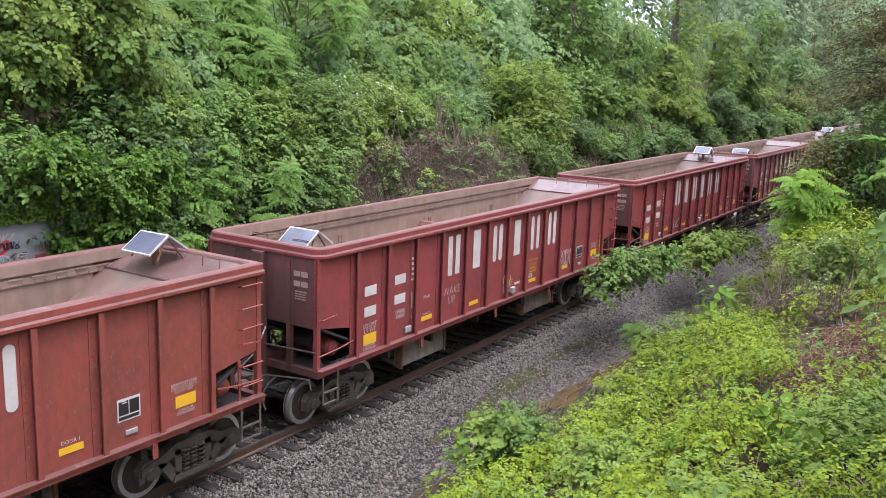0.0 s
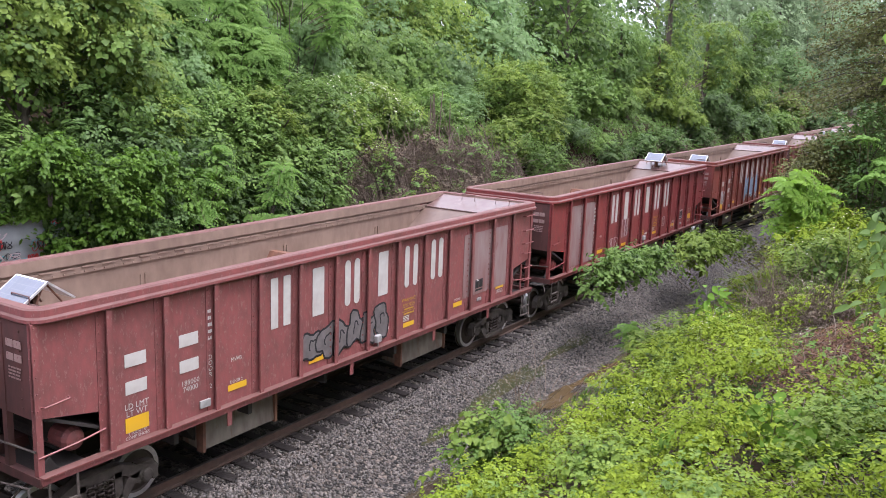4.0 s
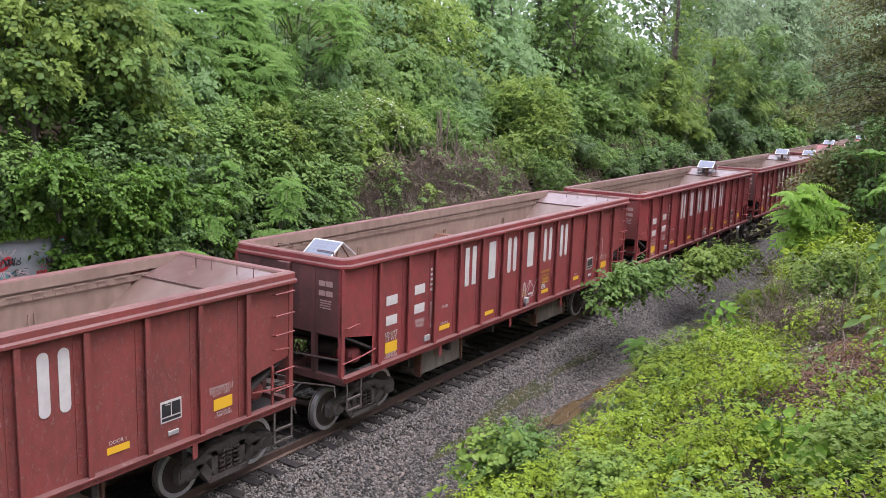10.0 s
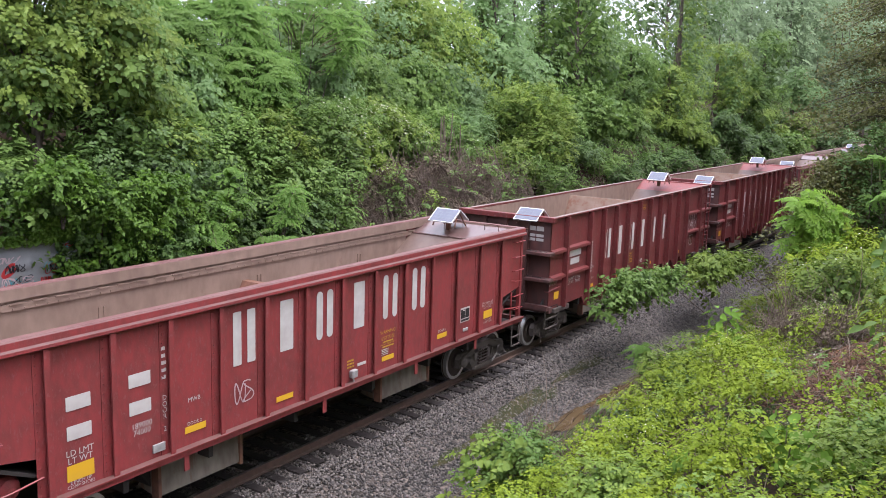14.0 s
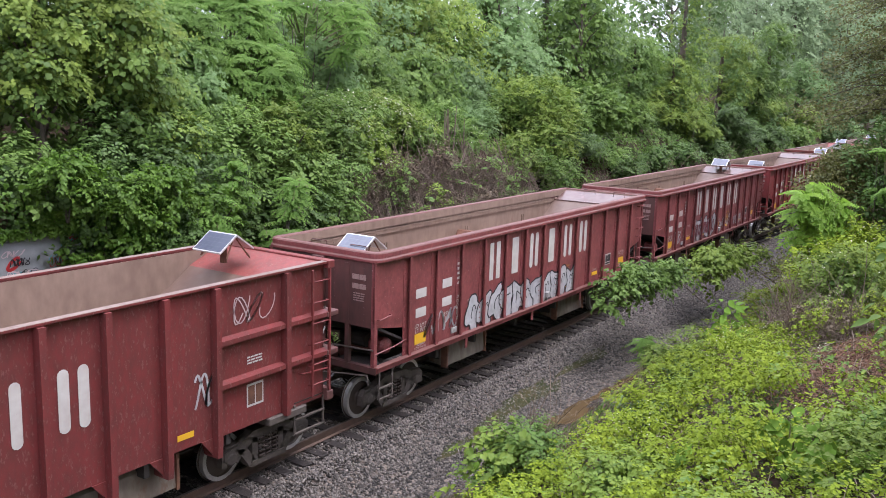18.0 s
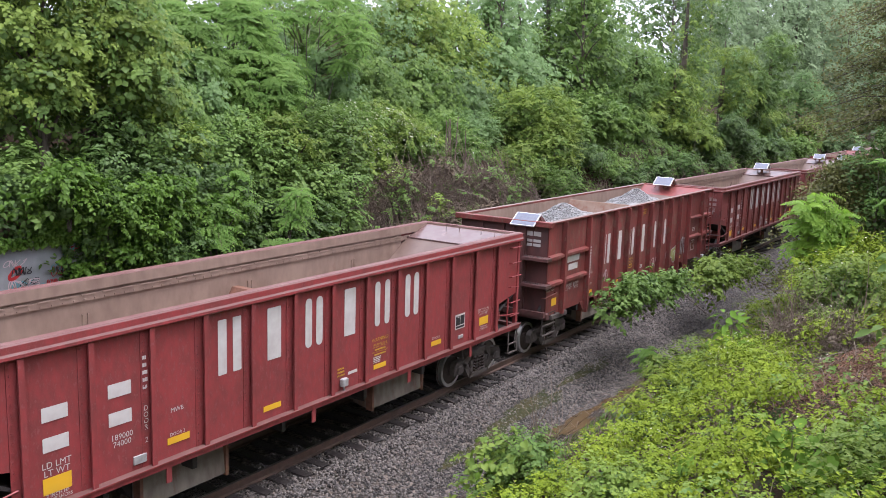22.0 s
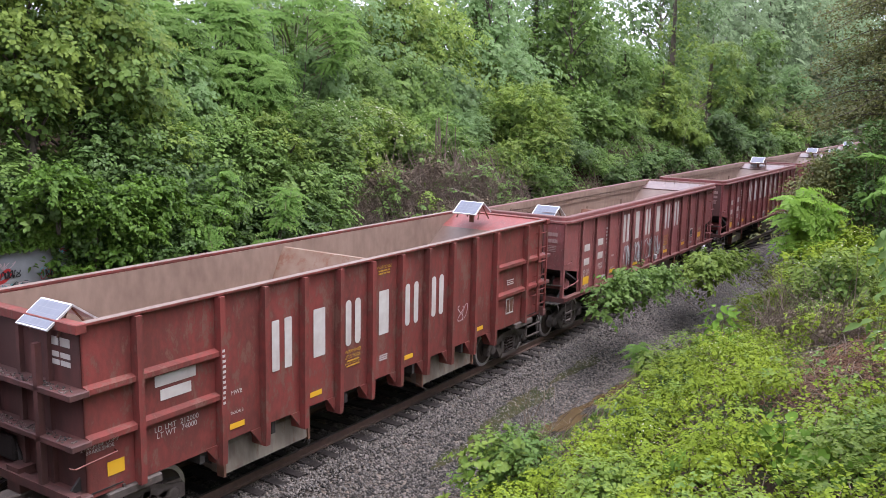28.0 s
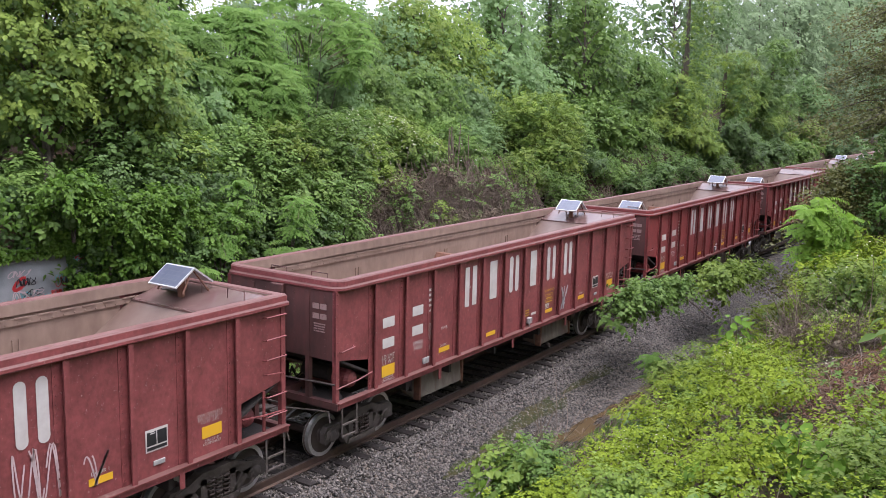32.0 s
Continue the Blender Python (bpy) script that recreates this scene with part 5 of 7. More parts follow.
WORDS = {"orange": "sun-faded orange-red", "maroon": "maroon", "pale": "dusty pale maroon", "red": "bright red-oxide", "brown": "dull brown-red", "ribbed": "rust-red", "wine": "dark wine-red", "scuffed": "scuffed speckled maroon"}
TRAIN = []


def build_train():
    proto = {"a": car_a(), "b": car_b()}
    marks_a(proto["a"], random.Random(2))
    marks_b(proto["b"], random.Random(3))
    base = {"a": PAINTS["maroon"], "b": PAINTS["ribbed"]}
    first = {"a": True, "b": True}
    for i, (kind, colour, suns, tags) in enumerate(CARS):
        if first[kind]:
            keep = [proto[kind]]
        car = copy_thing(proto[kind], pose(i * 16.446, YC, 0)) if not first[kind] else proto[kind]
        first[kind] = False
        for o in car.children_recursive:
            if o.type == "MESH" and len(o.data.materials) and o.data.materials[0] == base[kind]:
                o.material_slots[0].link = "OBJECT"
                o.material_slots[0].material = PAINTS[colour]
        TRAIN.append(car)
    # what sets each car apart, once all the plain copies are made
    for i, (kind, colour, suns, tags) in enumerate(CARS):
        car = TRAIN[i]
        what = "ballast hopper car" if kind == "a" else "ballast car with ribs"
        extra = " with graffiti" if any(q[5] in ("bubble", "blue", "white", "line", "dull", "piece") for q in tags) else ""
        full = " full of grey stone" if i == 15 else ""
        tagged(car, WORDS[colour] + " steel " + what + full + extra)
        if i in (5, 8, 14, 16, 17, 19):
            for o in car.children:
                if o.name.startswith("end_sheet"):
                    o.material_slots[0].link = "OBJECT"
                    o.material_slots[0].material = PAINTS["brown" if i in (5, 8) else colour]
                    o["label"] = "dusty painted riveted end sheet"
        z0 = 3.71 if kind == "a" else 3.86
        if "f" in suns:
            solar(car, -1, z0)
        if "r" in suns:
            solar(car, 1, z0, 0.55 if i == 15 else 0.0)
        if i in (8, 20):
            bm = bmesh.new()
            box(bm, -0.13, 0.13, -0.2, 0.2, -0.01, 0.02, 0.006)
            hp = part("hatch_plate", bm, M_BOGIE, car, "loose hatch plate on the deck")
            hp.matrix_basis = pose(6.9, 0.75, 3.68, 0, -12, 8)
        if i == 15:
            heap(car, -3.4, 3.3, 3.86, 31)
            heap(car, 2.9, 3.0, 3.92, 32)
        y = -1.482 if kind == "a" else -1.452
        for k, (_, x, z, w, h, look_) in enumerate(tags):
            seed = i * 10 + k
            n = max(2, round(w / 0.28))
            if look_ == "bubble":
                me = bubbles(seed, w, h, max(3, round(w / 0.55)), G_WHITE, G_BLACK)
            elif look_ == "blue":
                me = bubbles(seed, w, h, 4, G_BLUE, G_WHITE)
            elif look_ == "dull":
                me = bubbles(seed, w, h, 6, G_GREY, G_BLACK)
            elif look_ == "piece":
                put("graffiti", bubbles(seed, w, h, 6, G_WHITE, G_BLACK), car, x, y, z, "white graffiti with black outlines")
                me = scrawl(seed + 5, w * 0.85, h * 0.5, 9, G_WINE, 0.06)
                me.transform(pose(0, -0.012, 0))
            elif look_ == "words":
                me = text_mesh(_, w, G_PINK, False, -0.004)
            elif look_ == "strip":
                me = plate(w, h, M_GOLD)
            elif look_ == "olive":
                me = bubbles(seed, w, h, 2, G_OLIVE, G_WHITE)
            elif look_ == "fade":
                me = plate(w, h, PAINTS["faded"], 0.03)
            else:
                me = scrawl(seed, w, h, n, {"line": G_PINK, "white": G_WHITE, "dark": G_BLACK, }[look_], 0.045 if look_ == "white" else 0.024)
            put({"fade": "faded_patch", "strip": "yellow_strip"}.get(look_, "graffiti"), me, car, x, y if look_ != "fade" else y + 0.003, z, {"bubble": "white bubble graffiti with black outlines", "blue": "pale blue graffiti with white outlines", "dull": "grey graffiti with black outlines", "piece": "dark red strokes inside the graffiti", "fade": "chalky faded paint", "strip": "upright yellow strip"}.get(look_, "sprayed scrawl"))


build_train()


FIT_SHIFT = {0: -0.06, 1: 0.02, 3: 0.13, 4: -0.05, 6: 0.05, 7: 0.04, 8: -0.16, 9: -0.20, 10: -0.13, 11: -0.12, 12: -0.10, 13: -0.13, 14: -0.19, 15: -0.17, 16: 0.02, 17: 0.05, 18: 0.09, 19: -0.05, 20: 0.03}      # car shifts fitted to the camera's view, taken as play in the couplers


def way_gone(t):
    """Metres that the train has gone since the start."""
    return 9.6202 * t + 0.016782 * t * t + 0.00011396 * t ** 3


def motions():
    """The train rolls past towards the camera's left; wheels turn while they can be seen."""
    for i, car in enumerate(TRAIN):
        x0 = 0.874 + 16.446 * i + 2.65 + FIT_SHIFT.get(i, 0.0)
        walk(car, [(t, pose(x0 - way_gone(t), YC, 0)) for t in range(0, 33)])
        for ws in [o for o in car.children if o.name.startswith("wheelset")]:
            p = ws.location.copy()
            times = [k * 0.0333333 for k in range(0, 961, 2)]
            seen = [t for t in times if -2 < x0 + p.x - way_gone(t) < 34]
            if len(seen) < 2:
                continue
            a0 = way_gone(seen[0])
            rows = [] if seen[0] == 0 else [(0.0, pose(*p))]
            rows += [(t, pose(*p, 0, -math.degrees((way_gone(t) - a0) / WHEEL), 0)) for t in seen]
            if seen[-1] < 31.9:
                rows.append((32.0, pose(*p, 0, -math.degrees((way_gone(seen[-1]) - a0) / WHEEL), 0)))
            walk(ws, rows)


# ---- plants ----
def unit(v):
    return v / np.maximum(np.linalg.norm(v, axis=-1, keepdims=True), 1e-9)


KITE = (np.array([(0, -0.5, 0), (0.33, -0.02, 0.10), (0, 0.5, -0.06), (-0.33, -0.02, 0.10)]), np.array([(0, 1, 2), (0, 2, 3)]))
KITE_WIDE = (KITE[0] * np.array([1.5, 1, 1]), KITE[1])
HEART = (np.array([(0, -0.38, 0), (0.28, -0.5, 0.08), (0.44, -0.18, 0.16), (0.26, 0.2, 0.10), (0, 0.58, -0.16), (-0.26, 0.2, 0.10), (-0.44, -0.18, 0.16), (-0.28, -0.5, 0.08), (0, 0.02, 0.0)]),
         np.array([(0, 1, 8), (1, 2, 8), (2, 3, 8), (3, 4, 8), (4, 5, 8), (5, 6, 8), (6, 7, 8), (7, 0, 8)]))
BROAD = (np.array([(0, -0.40, 0), (0.22, -0.50, 0.10), (0.43, -0.30, 0.17), (0.45, -0.02, 0.15), (0.28, 0.28, 0.06), (0, 0.56, -0.20), (-0.28, 0.28, 0.06), (-0.45, -0.02, 0.15), (-0.43, -0.30, 0.17), (-0.22, -0.50, 0.10), (0, 0.0, 0.0)]), np.array([(k, (k + 1) % 10, 10) for k in range(10)]))
SLIM = (np.array([(0, -0.5, 0), (0.15, -0.1, 0.05), (0, 0.55, -0.08), (-0.15, -0.1, 0.05)]), np.array([(0, 1, 2), (0, 2, 3)]))


def leaf_mesh(name, pts, nrm, size, material, rng, shape=KITE, tip=None, droop=0.55):
    """Many leaves in one mesh, each at a point, facing a way, its tip hanging or along a given way."""
    pts, nrm = np.asarray(pts, float), unit(np.asarray(nrm, float))
    n = len(pts)
    t = rng.normal(size=(n, 3)) if tip is None else np.asarray(tip, float)
    if tip is None:
        t[:, 2] -= droop * 1.6
    t = unit(t - nrm * (t * nrm).sum(1, keepdims=True))
    s = np.cross(t, nrm)
    base, tri = shape
    size = np.asarray(size, float)[:, None, None]
    co = pts[:, None] + size * (base[None, :, 0:1] * s[:, None] + base[None, :, 1:2] * t[:, None] + base[None, :, 2:3] * nrm[:, None])
    k = len(base)
    return raw_mesh(name, "", co.reshape(-1, 3), (tri[None] + k * np.arange(n)[:, None, None]).reshape(-1, 3), material)


def lobe_points(rng, lobes, n, shell=0.55, under=0.12, jitter=0.25, face=(0, -0.1, 0.55)):
    """Points over the upper and outer parts of a few swollen clumps, with the way that each faces."""
    lobes = np.asarray(lobes, float)
    area = lobes[:, 3] * lobes[:, 5] + lobes[:, 3] * lobes[:, 4]
    pick = rng.choice(len(lobes), n, p=area / area.sum())
    d = unit(rng.normal(size=(n, 3)))
    low = (d[:, 2] < -0.1) & (rng.random(n) > under)
    d[:, 2] = np.where(low, -d[:, 2], d[:, 2])
    r = shell + (1.05 - shell) * rng.random(n) ** 0.5
    r *= 1 + 0.16 * np.sin(5.1 * d[:, 0] + pick * 2.1) * np.cos(4.3 * d[:, 1] + pick) + 0.10 * np.sin(9 * d[:, 2] + 8 * d[:, 0] + pick)
    p = lobes[pick, :3] + d * lobes[pick, 3:6] * r[:, None]
    nr = unit(d * 0.8 + np.array(face) + rng.normal(0, jitter, (n, 3)))
    return p, nr


def clumps_on(rng, c, r, count, size, low=-0.45):
    """Small clumps set all over the outside of one large rounded body."""
    out = []
    for k in range(count):
        z = low + (1 - low) * (k + rng.random()) / count
        a = k * 2.39996 + rng.uniform(-0.5, 0.5)
        q = math.sqrt(max(0.0, 1 - z * z))
        s = size * rng.uniform(0.65, 1.35)
        g = rng.uniform(0.82, 1.12)
        out.append((c[0] + r[0] * q * math.cos(a) * g, c[1] + r[1] * q * math.sin(a) * g, c[2] + r[2] * z * g, s * 1.1, s * 1.1, s * rng.uniform(0.55, 0.8)))
    return out


def sprigs(rng, lobes, n, size, material, name, per=7, reach=3.4, shell=0.7, shape=KITE, hang=0.45, stir=0.10, jitter=0.16, face=(0, -0.1, 0.55)):
    """Leaves in small sprays of a few each, set alternately along a thin drooping axis on the outside of lobes."""
    m = max(1, n // per)
    p, nr = lobe_points(rng, lobes, m, shell, jitter=jitter, face=face)
    ax = unit(nr * 0.75 + rng.normal(0, 0.5, (m, 3)) + np.array([0, -0.1, -hang]))
    sd = unit(np.cross(ax, nr + rng.normal(0, 0.2, (m, 3))))
    ln = size * reach * rng.uniform(0.6, 1.3, m)
    tone = rng.uniform(0.75, 1.25, m)
    P, N, T, S = [], [], [], []
    for j in range(per):
        f = (j + 0.5) / per
        sg = (1 if j % 2 else -1) * (0 if j == per - 1 else 1)
        t = unit(ax * 0.55 + sd * sg * 0.95 + np.array([0, 0, -0.35]) + rng.normal(0, 0.18, (m, 3)))
        c = p + ax * (ln * f)[:, None] + np.array([0, 0, -0.25]) * (ln * f * f)[:, None]
        s = size * tone * rng.uniform(0.75, 1.2, m)
        P.append(c + t * (s * 0.45)[:, None])
        N.append(unit(nr * 0.9 + 0.6 * np.array(face) + rng.normal(0, 0.34 if len(shape[0]) > 5 else stir + 0.1, (m, 3))))
        T.append(t)
        S.append(s)
    return leaf_mesh(name, np.concatenate(P), np.concatenate(N), np.concatenate(S), material, rng, shape, np.concatenate(T))


def shade_leaves(rng, body, leaf, n, ob, key="mid"):
    """Leaves inside a crown that close it behind, often darker green for shaded gaps."""
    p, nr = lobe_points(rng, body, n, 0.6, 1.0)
    part("inner_foliage", leaf_mesh("inner_foliage", p, nr, leaf * rng.uniform(1.1, 1.6, n), LEAF[{"haze": "haze", "cool": "cool", "bright": "mid", "mid": "mid"}.get(key, "deep")], rng, KITE_WIDE), None, ob, "inner leaves, often darker green for the crown's shaded gaps")


def stems_mesh(rng, base_r, reach, height, count, material, name="stem", drop=0.0):
    bm = bmesh.new()
    for k in range(count):
        a = rng.random() * 6.283
        q = np.array([math.cos(a), math.sin(a)]) * reach * (0.3 + 0.7 * rng.random())
        h = height * (0.55 + 0.4 * rng.random())
        tube(bm, [(q[0] * 0.05, q[1] * 0.05, -0.25 - drop), (q[0] * 0.35, q[1] * 0.35, h * 0.45), (q[0] * 0.8, q[1] * 0.8, h * 0.8), (q[0], q[1], h)], [base_r, base_r * 0.8, base_r * 0.5, base_r * 0.2], 5)
    return mesh_of(name, bm, material)


def shrub(x, y, w, h, key, leaf, n, label, seed, name="shrub", dz=0.0, group="shrubs on the bank", shape=KITE, bloom=0, z=None, deep=0.9, dome=False):
    """A bush: a few stems and a crown of uneven lobes of leaves."""
    rng = np.random.default_rng(seed)
    ob = tagged(new(name), label, "shrub" if name != "vine_mound" else "vines", group)
    ob.location = (x, y, (hill(x, y) if z is None else z) + dz)
    drop = ob.location.z - hill(x, y) if name == "shrub" else 0.0
    for k in range(3):
        part("stem", stems_mesh(rng, 0.004 + 0.018 * h, w * 0.42, h * 0.85, 1, M_BARK, "stem", drop), None, ob)
    body = [(0, 0, h * 0.38, w * 0.34, w * 0.34 * deep, h * 0.42)]
    size = min(0.26 * w, max(0.30, 2.6 * leaf)) * (0.75 if dome else 1.0)
    count = int(min(46, max(9, 1.5 * (w * h + w * w * 0.5) / (size * size * 6))))
    lobes = clumps_on(rng, (0, 0, h * 0.40), (w * 0.42, w * 0.42 * deep, h * 0.50), count, size)
    part("crown", sprigs(rng, lobes, n, leaf, LEAF[key], "crown", shape=shape, shell=0.8), None, ob)
    if n > 1500:
        shade_leaves(rng, body, leaf, n // 5, ob, key)
    if bloom:
        p, nr = lobe_points(rng, lobes, bloom, 0.98)
        part("blossom", leaf_mesh("blossom", p, nr, leaf * rng.uniform(0.4, 0.8, bloom), LEAF["blossom"], rng), None, ob, "small whitish blossom")
    return ob


def tree(x, y, h, w, key, leaf, n, label, seed, low=0.25, name="tree", group="trees of the wood", z=None, lobes_n=16, top=1.0, tall=1.0, inner=9):
    """A tree: tapered trunk, limbs and a crown of many lobes with gaps between them."""
    rng = np.random.default_rng(seed)
    ob = tagged(new(name), label, "tree", group)
    ob.location = (x, y, (hill(x, y) if z is None else z) - 0.15)
    bm = bmesh.new()
    lean = rng.normal(0, 0.04, 2) * h
    tube(bm, [(0, 0, -0.3), (lean[0] * 0.2, lean[1] * 0.2, h * 0.25), (lean[0] * 0.6, lean[1] * 0.6, h * 0.6), (lean[0], lean[1], h * 0.95)], [0.020 * h + 0.03, 0.015 * h + 0.02, 0.009 * h, 0.015], 8)
    part("trunk", bm, M_BARK, ob)
    lobes, bm = [], bmesh.new()
    for k in range(lobes_n):
        f = low + (1 - low) * (k + rng.random()) / lobes_n
        u = (k + 0.5) / lobes_n
        taper = 0.15 + 0.85 * (1 - u ** 2.2) ** 0.7
        a = k * 2.4 + rng.random()
        rr = w * 0.42 * taper * (0.45 + 0.55 * rng.random())
        c = (lean[0] * f + rr * math.cos(a), lean[1] * f + rr * math.sin(a), h * f * top)
        s = w * rng.uniform(0.15, 0.25) * (0.6 + 0.5 * taper)
        lobes.append((*c, s * 1.1, s * 1.1, s * rng.uniform(0.7, 1.1) * tall))
        tube(bm, [(lean[0] * f * 0.7, lean[1] * f * 0.7, h * max(0.1, f - 0.16)), ((c[0] + lean[0] * f) * 0.5, (c[1] + lean[1] * f) * 0.5, h * f - 0.06 * h), c], [0.007 * h, 0.005 * h, 0.01], 5)
    part("limb_framework", bm, M_BARK, ob)
    small = []
    for c in lobes:
        small += clumps_on(rng, c[:3], (c[3] * 0.8, c[4] * 0.8, c[5] * 0.75), 5, c[3] * 0.42, -0.3)
    part("crown", sprigs(rng, small, n, leaf, LEAF[key], "crown", 7, 3.2, 0.75, face=(-0.2, -0.6, 0.3) if y > 15 else (0, -0.1, 0.55)), None, ob)
    shade_leaves(rng, np.array(lobes) * np.array([1, 1, 1, 0.7, 0.7, 0.7]), leaf, n // inner, ob, key)
    return ob


def vine_column(x, y, top, r, key, leaf, n, label, seed):
    """A tall tree so wrapped in vines that it stands as a ragged column of hanging clumps."""
    rng = np.random.default_rng(seed)
    ob = tagged(new("vine_clad_tree"), label, "tree", "vine-clad trees")
    z0 = hill(x, y)
    ob.location = (x, y, z0)
    h = top - z0
    bm = bmesh.new()
    tube(bm, [(0, 0, -0.3), (0.1 * r, 0, h * 0.5), (0, 0, h * 0.97)], [0.3, 0.2, 0.03], 7)
    part("trunk", bm, M_BARK, ob)
    lobes, z = [], min(0.6 * r, 0.3 * h)
    while z < h - 0.5 * r or not lobes:
        f = z / h
        s = r * (1.15 - 0.55 * f ** 2) * rng.uniform(0.55, 0.95)
        a = rng.uniform(-2.6, -0.5)
        q = r * 0.75 * rng.random() * (1.1 - 0.5 * f)
        lobes.append((q * math.cos(a), q * math.sin(a), z, s, s, s * rng.uniform(0.8, 1.5)))
        if rng.random() < 0.45:
            a2 = a + rng.uniform(-1.2, 1.2)
            lobes.append((1.35 * r * math.cos(a2), 1.0 * r * math.sin(a2), z - 0.3 * r, s * 0.5, s * 0.5, s * 0.9))
        z += s * rng.uniform(0.75, 1.25)
    small = []
    for c in lobes:
        small += clumps_on(rng, c[:3], (c[3] * 0.85, c[4] * 0.85, c[5] * 0.85), 6, c[3] * 0.5, -0.6)
    part("crown", sprigs(rng, small, n, leaf, LEAF[key], "crown", 7, 2.6, 0.8, KITE, 0.9, -0.04 if x > 50 else 0.12, 0.10), None, ob)
    # at middle distance the bluish inner leaves carry hazy shade between the clumps
    shade_leaves(rng, np.array(lobes) * np.array([1, 1, 1, 0.75, 0.75, 0.75]), leaf, n // 7, ob, "cool" if 50 < x < 110 else key)
    return ob


def frond_points(rng, start, out, length, pairs, leaflet):
    """One feather-shaped leaf: the points, faces and tips of its leaflets."""
    out = unit(np.asarray(out, float))
    side = unit(np.cross(out, [0, 0, 1.0]))
    P, N, T, S, line = [], [], [], [], []
    for k in range(pairs + 1):
        f = (k + 1) / (pairs + 1)
        c = np.asarray(start) + out * length * f + np.array([0, 0, -0.62 * length * f * f + 0.16 * length * f])
        line.append(c)
        for sd in ((-1, 1) if k < pairs else (0,)):
            t = side * sd + out * 0.45 + np.array([0, 0, -0.18])
            P.append(c + unit(t) * leaflet * 0.5)
            N.append(np.array([-0.25, -0.6, 0.9 - 0.5 * f]) + out * (0.35 + 0.6 * f) + side * sd * 0.25 + rng.normal(0, 0.12, 3))
            T.append(t)
            S.append(leaflet * (1.0 - 0.35 * abs(f - 0.45)) * rng.uniform(0.85, 1.1))
    return P, N, T, S, line


def frond_plant(x, y, h, w, key, fronds, seed, label, length=0.9, leaflet=0.2, z=None, low=0.35, name="sumac_shrub"):
    """A young tree of heaven: a few bare stems with feather-shaped leaves in tiers."""
    rng = np.random.default_rng(seed)
    ob = tagged(new(name), label, "shrub", "feather-leaved shrubs")
    ob.location = (x, y, hill(x, y) if z is None else z)
    P, N, T, S = [], [], [], []
    bm = bmesh.new()
    tops = []
    for k in range(max(2, int(w * 1.6))):
        a = rng.random() * 6.283
        q = np.array([math.cos(a), math.sin(a), 0]) * w * 0.34 * rng.random() ** 0.5
        hh = h * rng.uniform(0.6, 1.0)
        bm = bmesh.new()
        tube(bm, [(q[0] * 0.3, q[1] * 0.3, -0.3), (q[0] * 0.7, q[1] * 0.7, hh * 0.5), (q[0], q[1], hh)], [0.02 + 0.006 * h, 0.018, 0.008], 5)
        part("stem", bm, M_BARK, ob)
        tops.append((q, hh))
    bm = bmesh.new()
    if h > 3:
        # tall ones carry their leaves in whorls at the ends of boughs
        tops = []
        for k in range(fronds // 7):
            d = unit(rng.normal(size=3) + np.array([0, -0.5, 0.3]))
            q = np.array([d[0] * w * 0.48, d[1] * w * 0.42, h * 0.68 + d[2] * min(h * 0.3, w * 0.62)])
            tube(bm, [(q[0] * 0.45, q[1] * 0.45, q[2] * 0.84), (q[0] * 0.8, q[1] * 0.8, q[2] * 0.93), tuple(q)], [0.022, 0.016, 0.01], 4)
            for j in range(9):
                a = j * 0.698 + rng.uniform(-0.2, 0.2)
                o = np.array([math.cos(a), math.sin(a) * 0.8 - 0.15, rng.uniform(-0.25, 0.8)])
                p_, n_, t_, s_, line = frond_points(rng, q, o, length * rng.uniform(0.6, 1.1), 9, leaflet)
                P += p_
                N += n_
                T += t_
                S += s_
        fronds = 0
    for k in range(fronds):
        q, hh = tops[k % len(tops)]
        f = low + (1 - low) * rng.random() ** 0.7
        a = rng.uniform(-3.3, 0.2) if k % 3 else rng.random() * 6.283
        o = np.array([math.cos(a), math.sin(a), rng.uniform(0.1, 0.6)])
        p_, n_, t_, s_, line = frond_points(rng, q * (0.3 + 0.7 * f) + np.array([0, 0, hh * f]), o, length * rng.uniform(0.7, 1.15), 9, leaflet)
        P += p_
        N += n_
        T += t_
        S += s_
        if k % 2 == 0:
            tube(bm, [tuple(line[0]), tuple(line[len(line) // 2]), tuple(line[-1])], 0.008, 3)
    tagged(part("stalkwork", bm, M_STEM, ob), kind="stuff")
    part("feathery_foliage", leaf_mesh("feathery_foliage", P, N, S, LEAF[key], rng, (KITE[0] * np.array([0.62, 1, 1]), KITE[1]), np.array(T)), None, ob)
    return ob


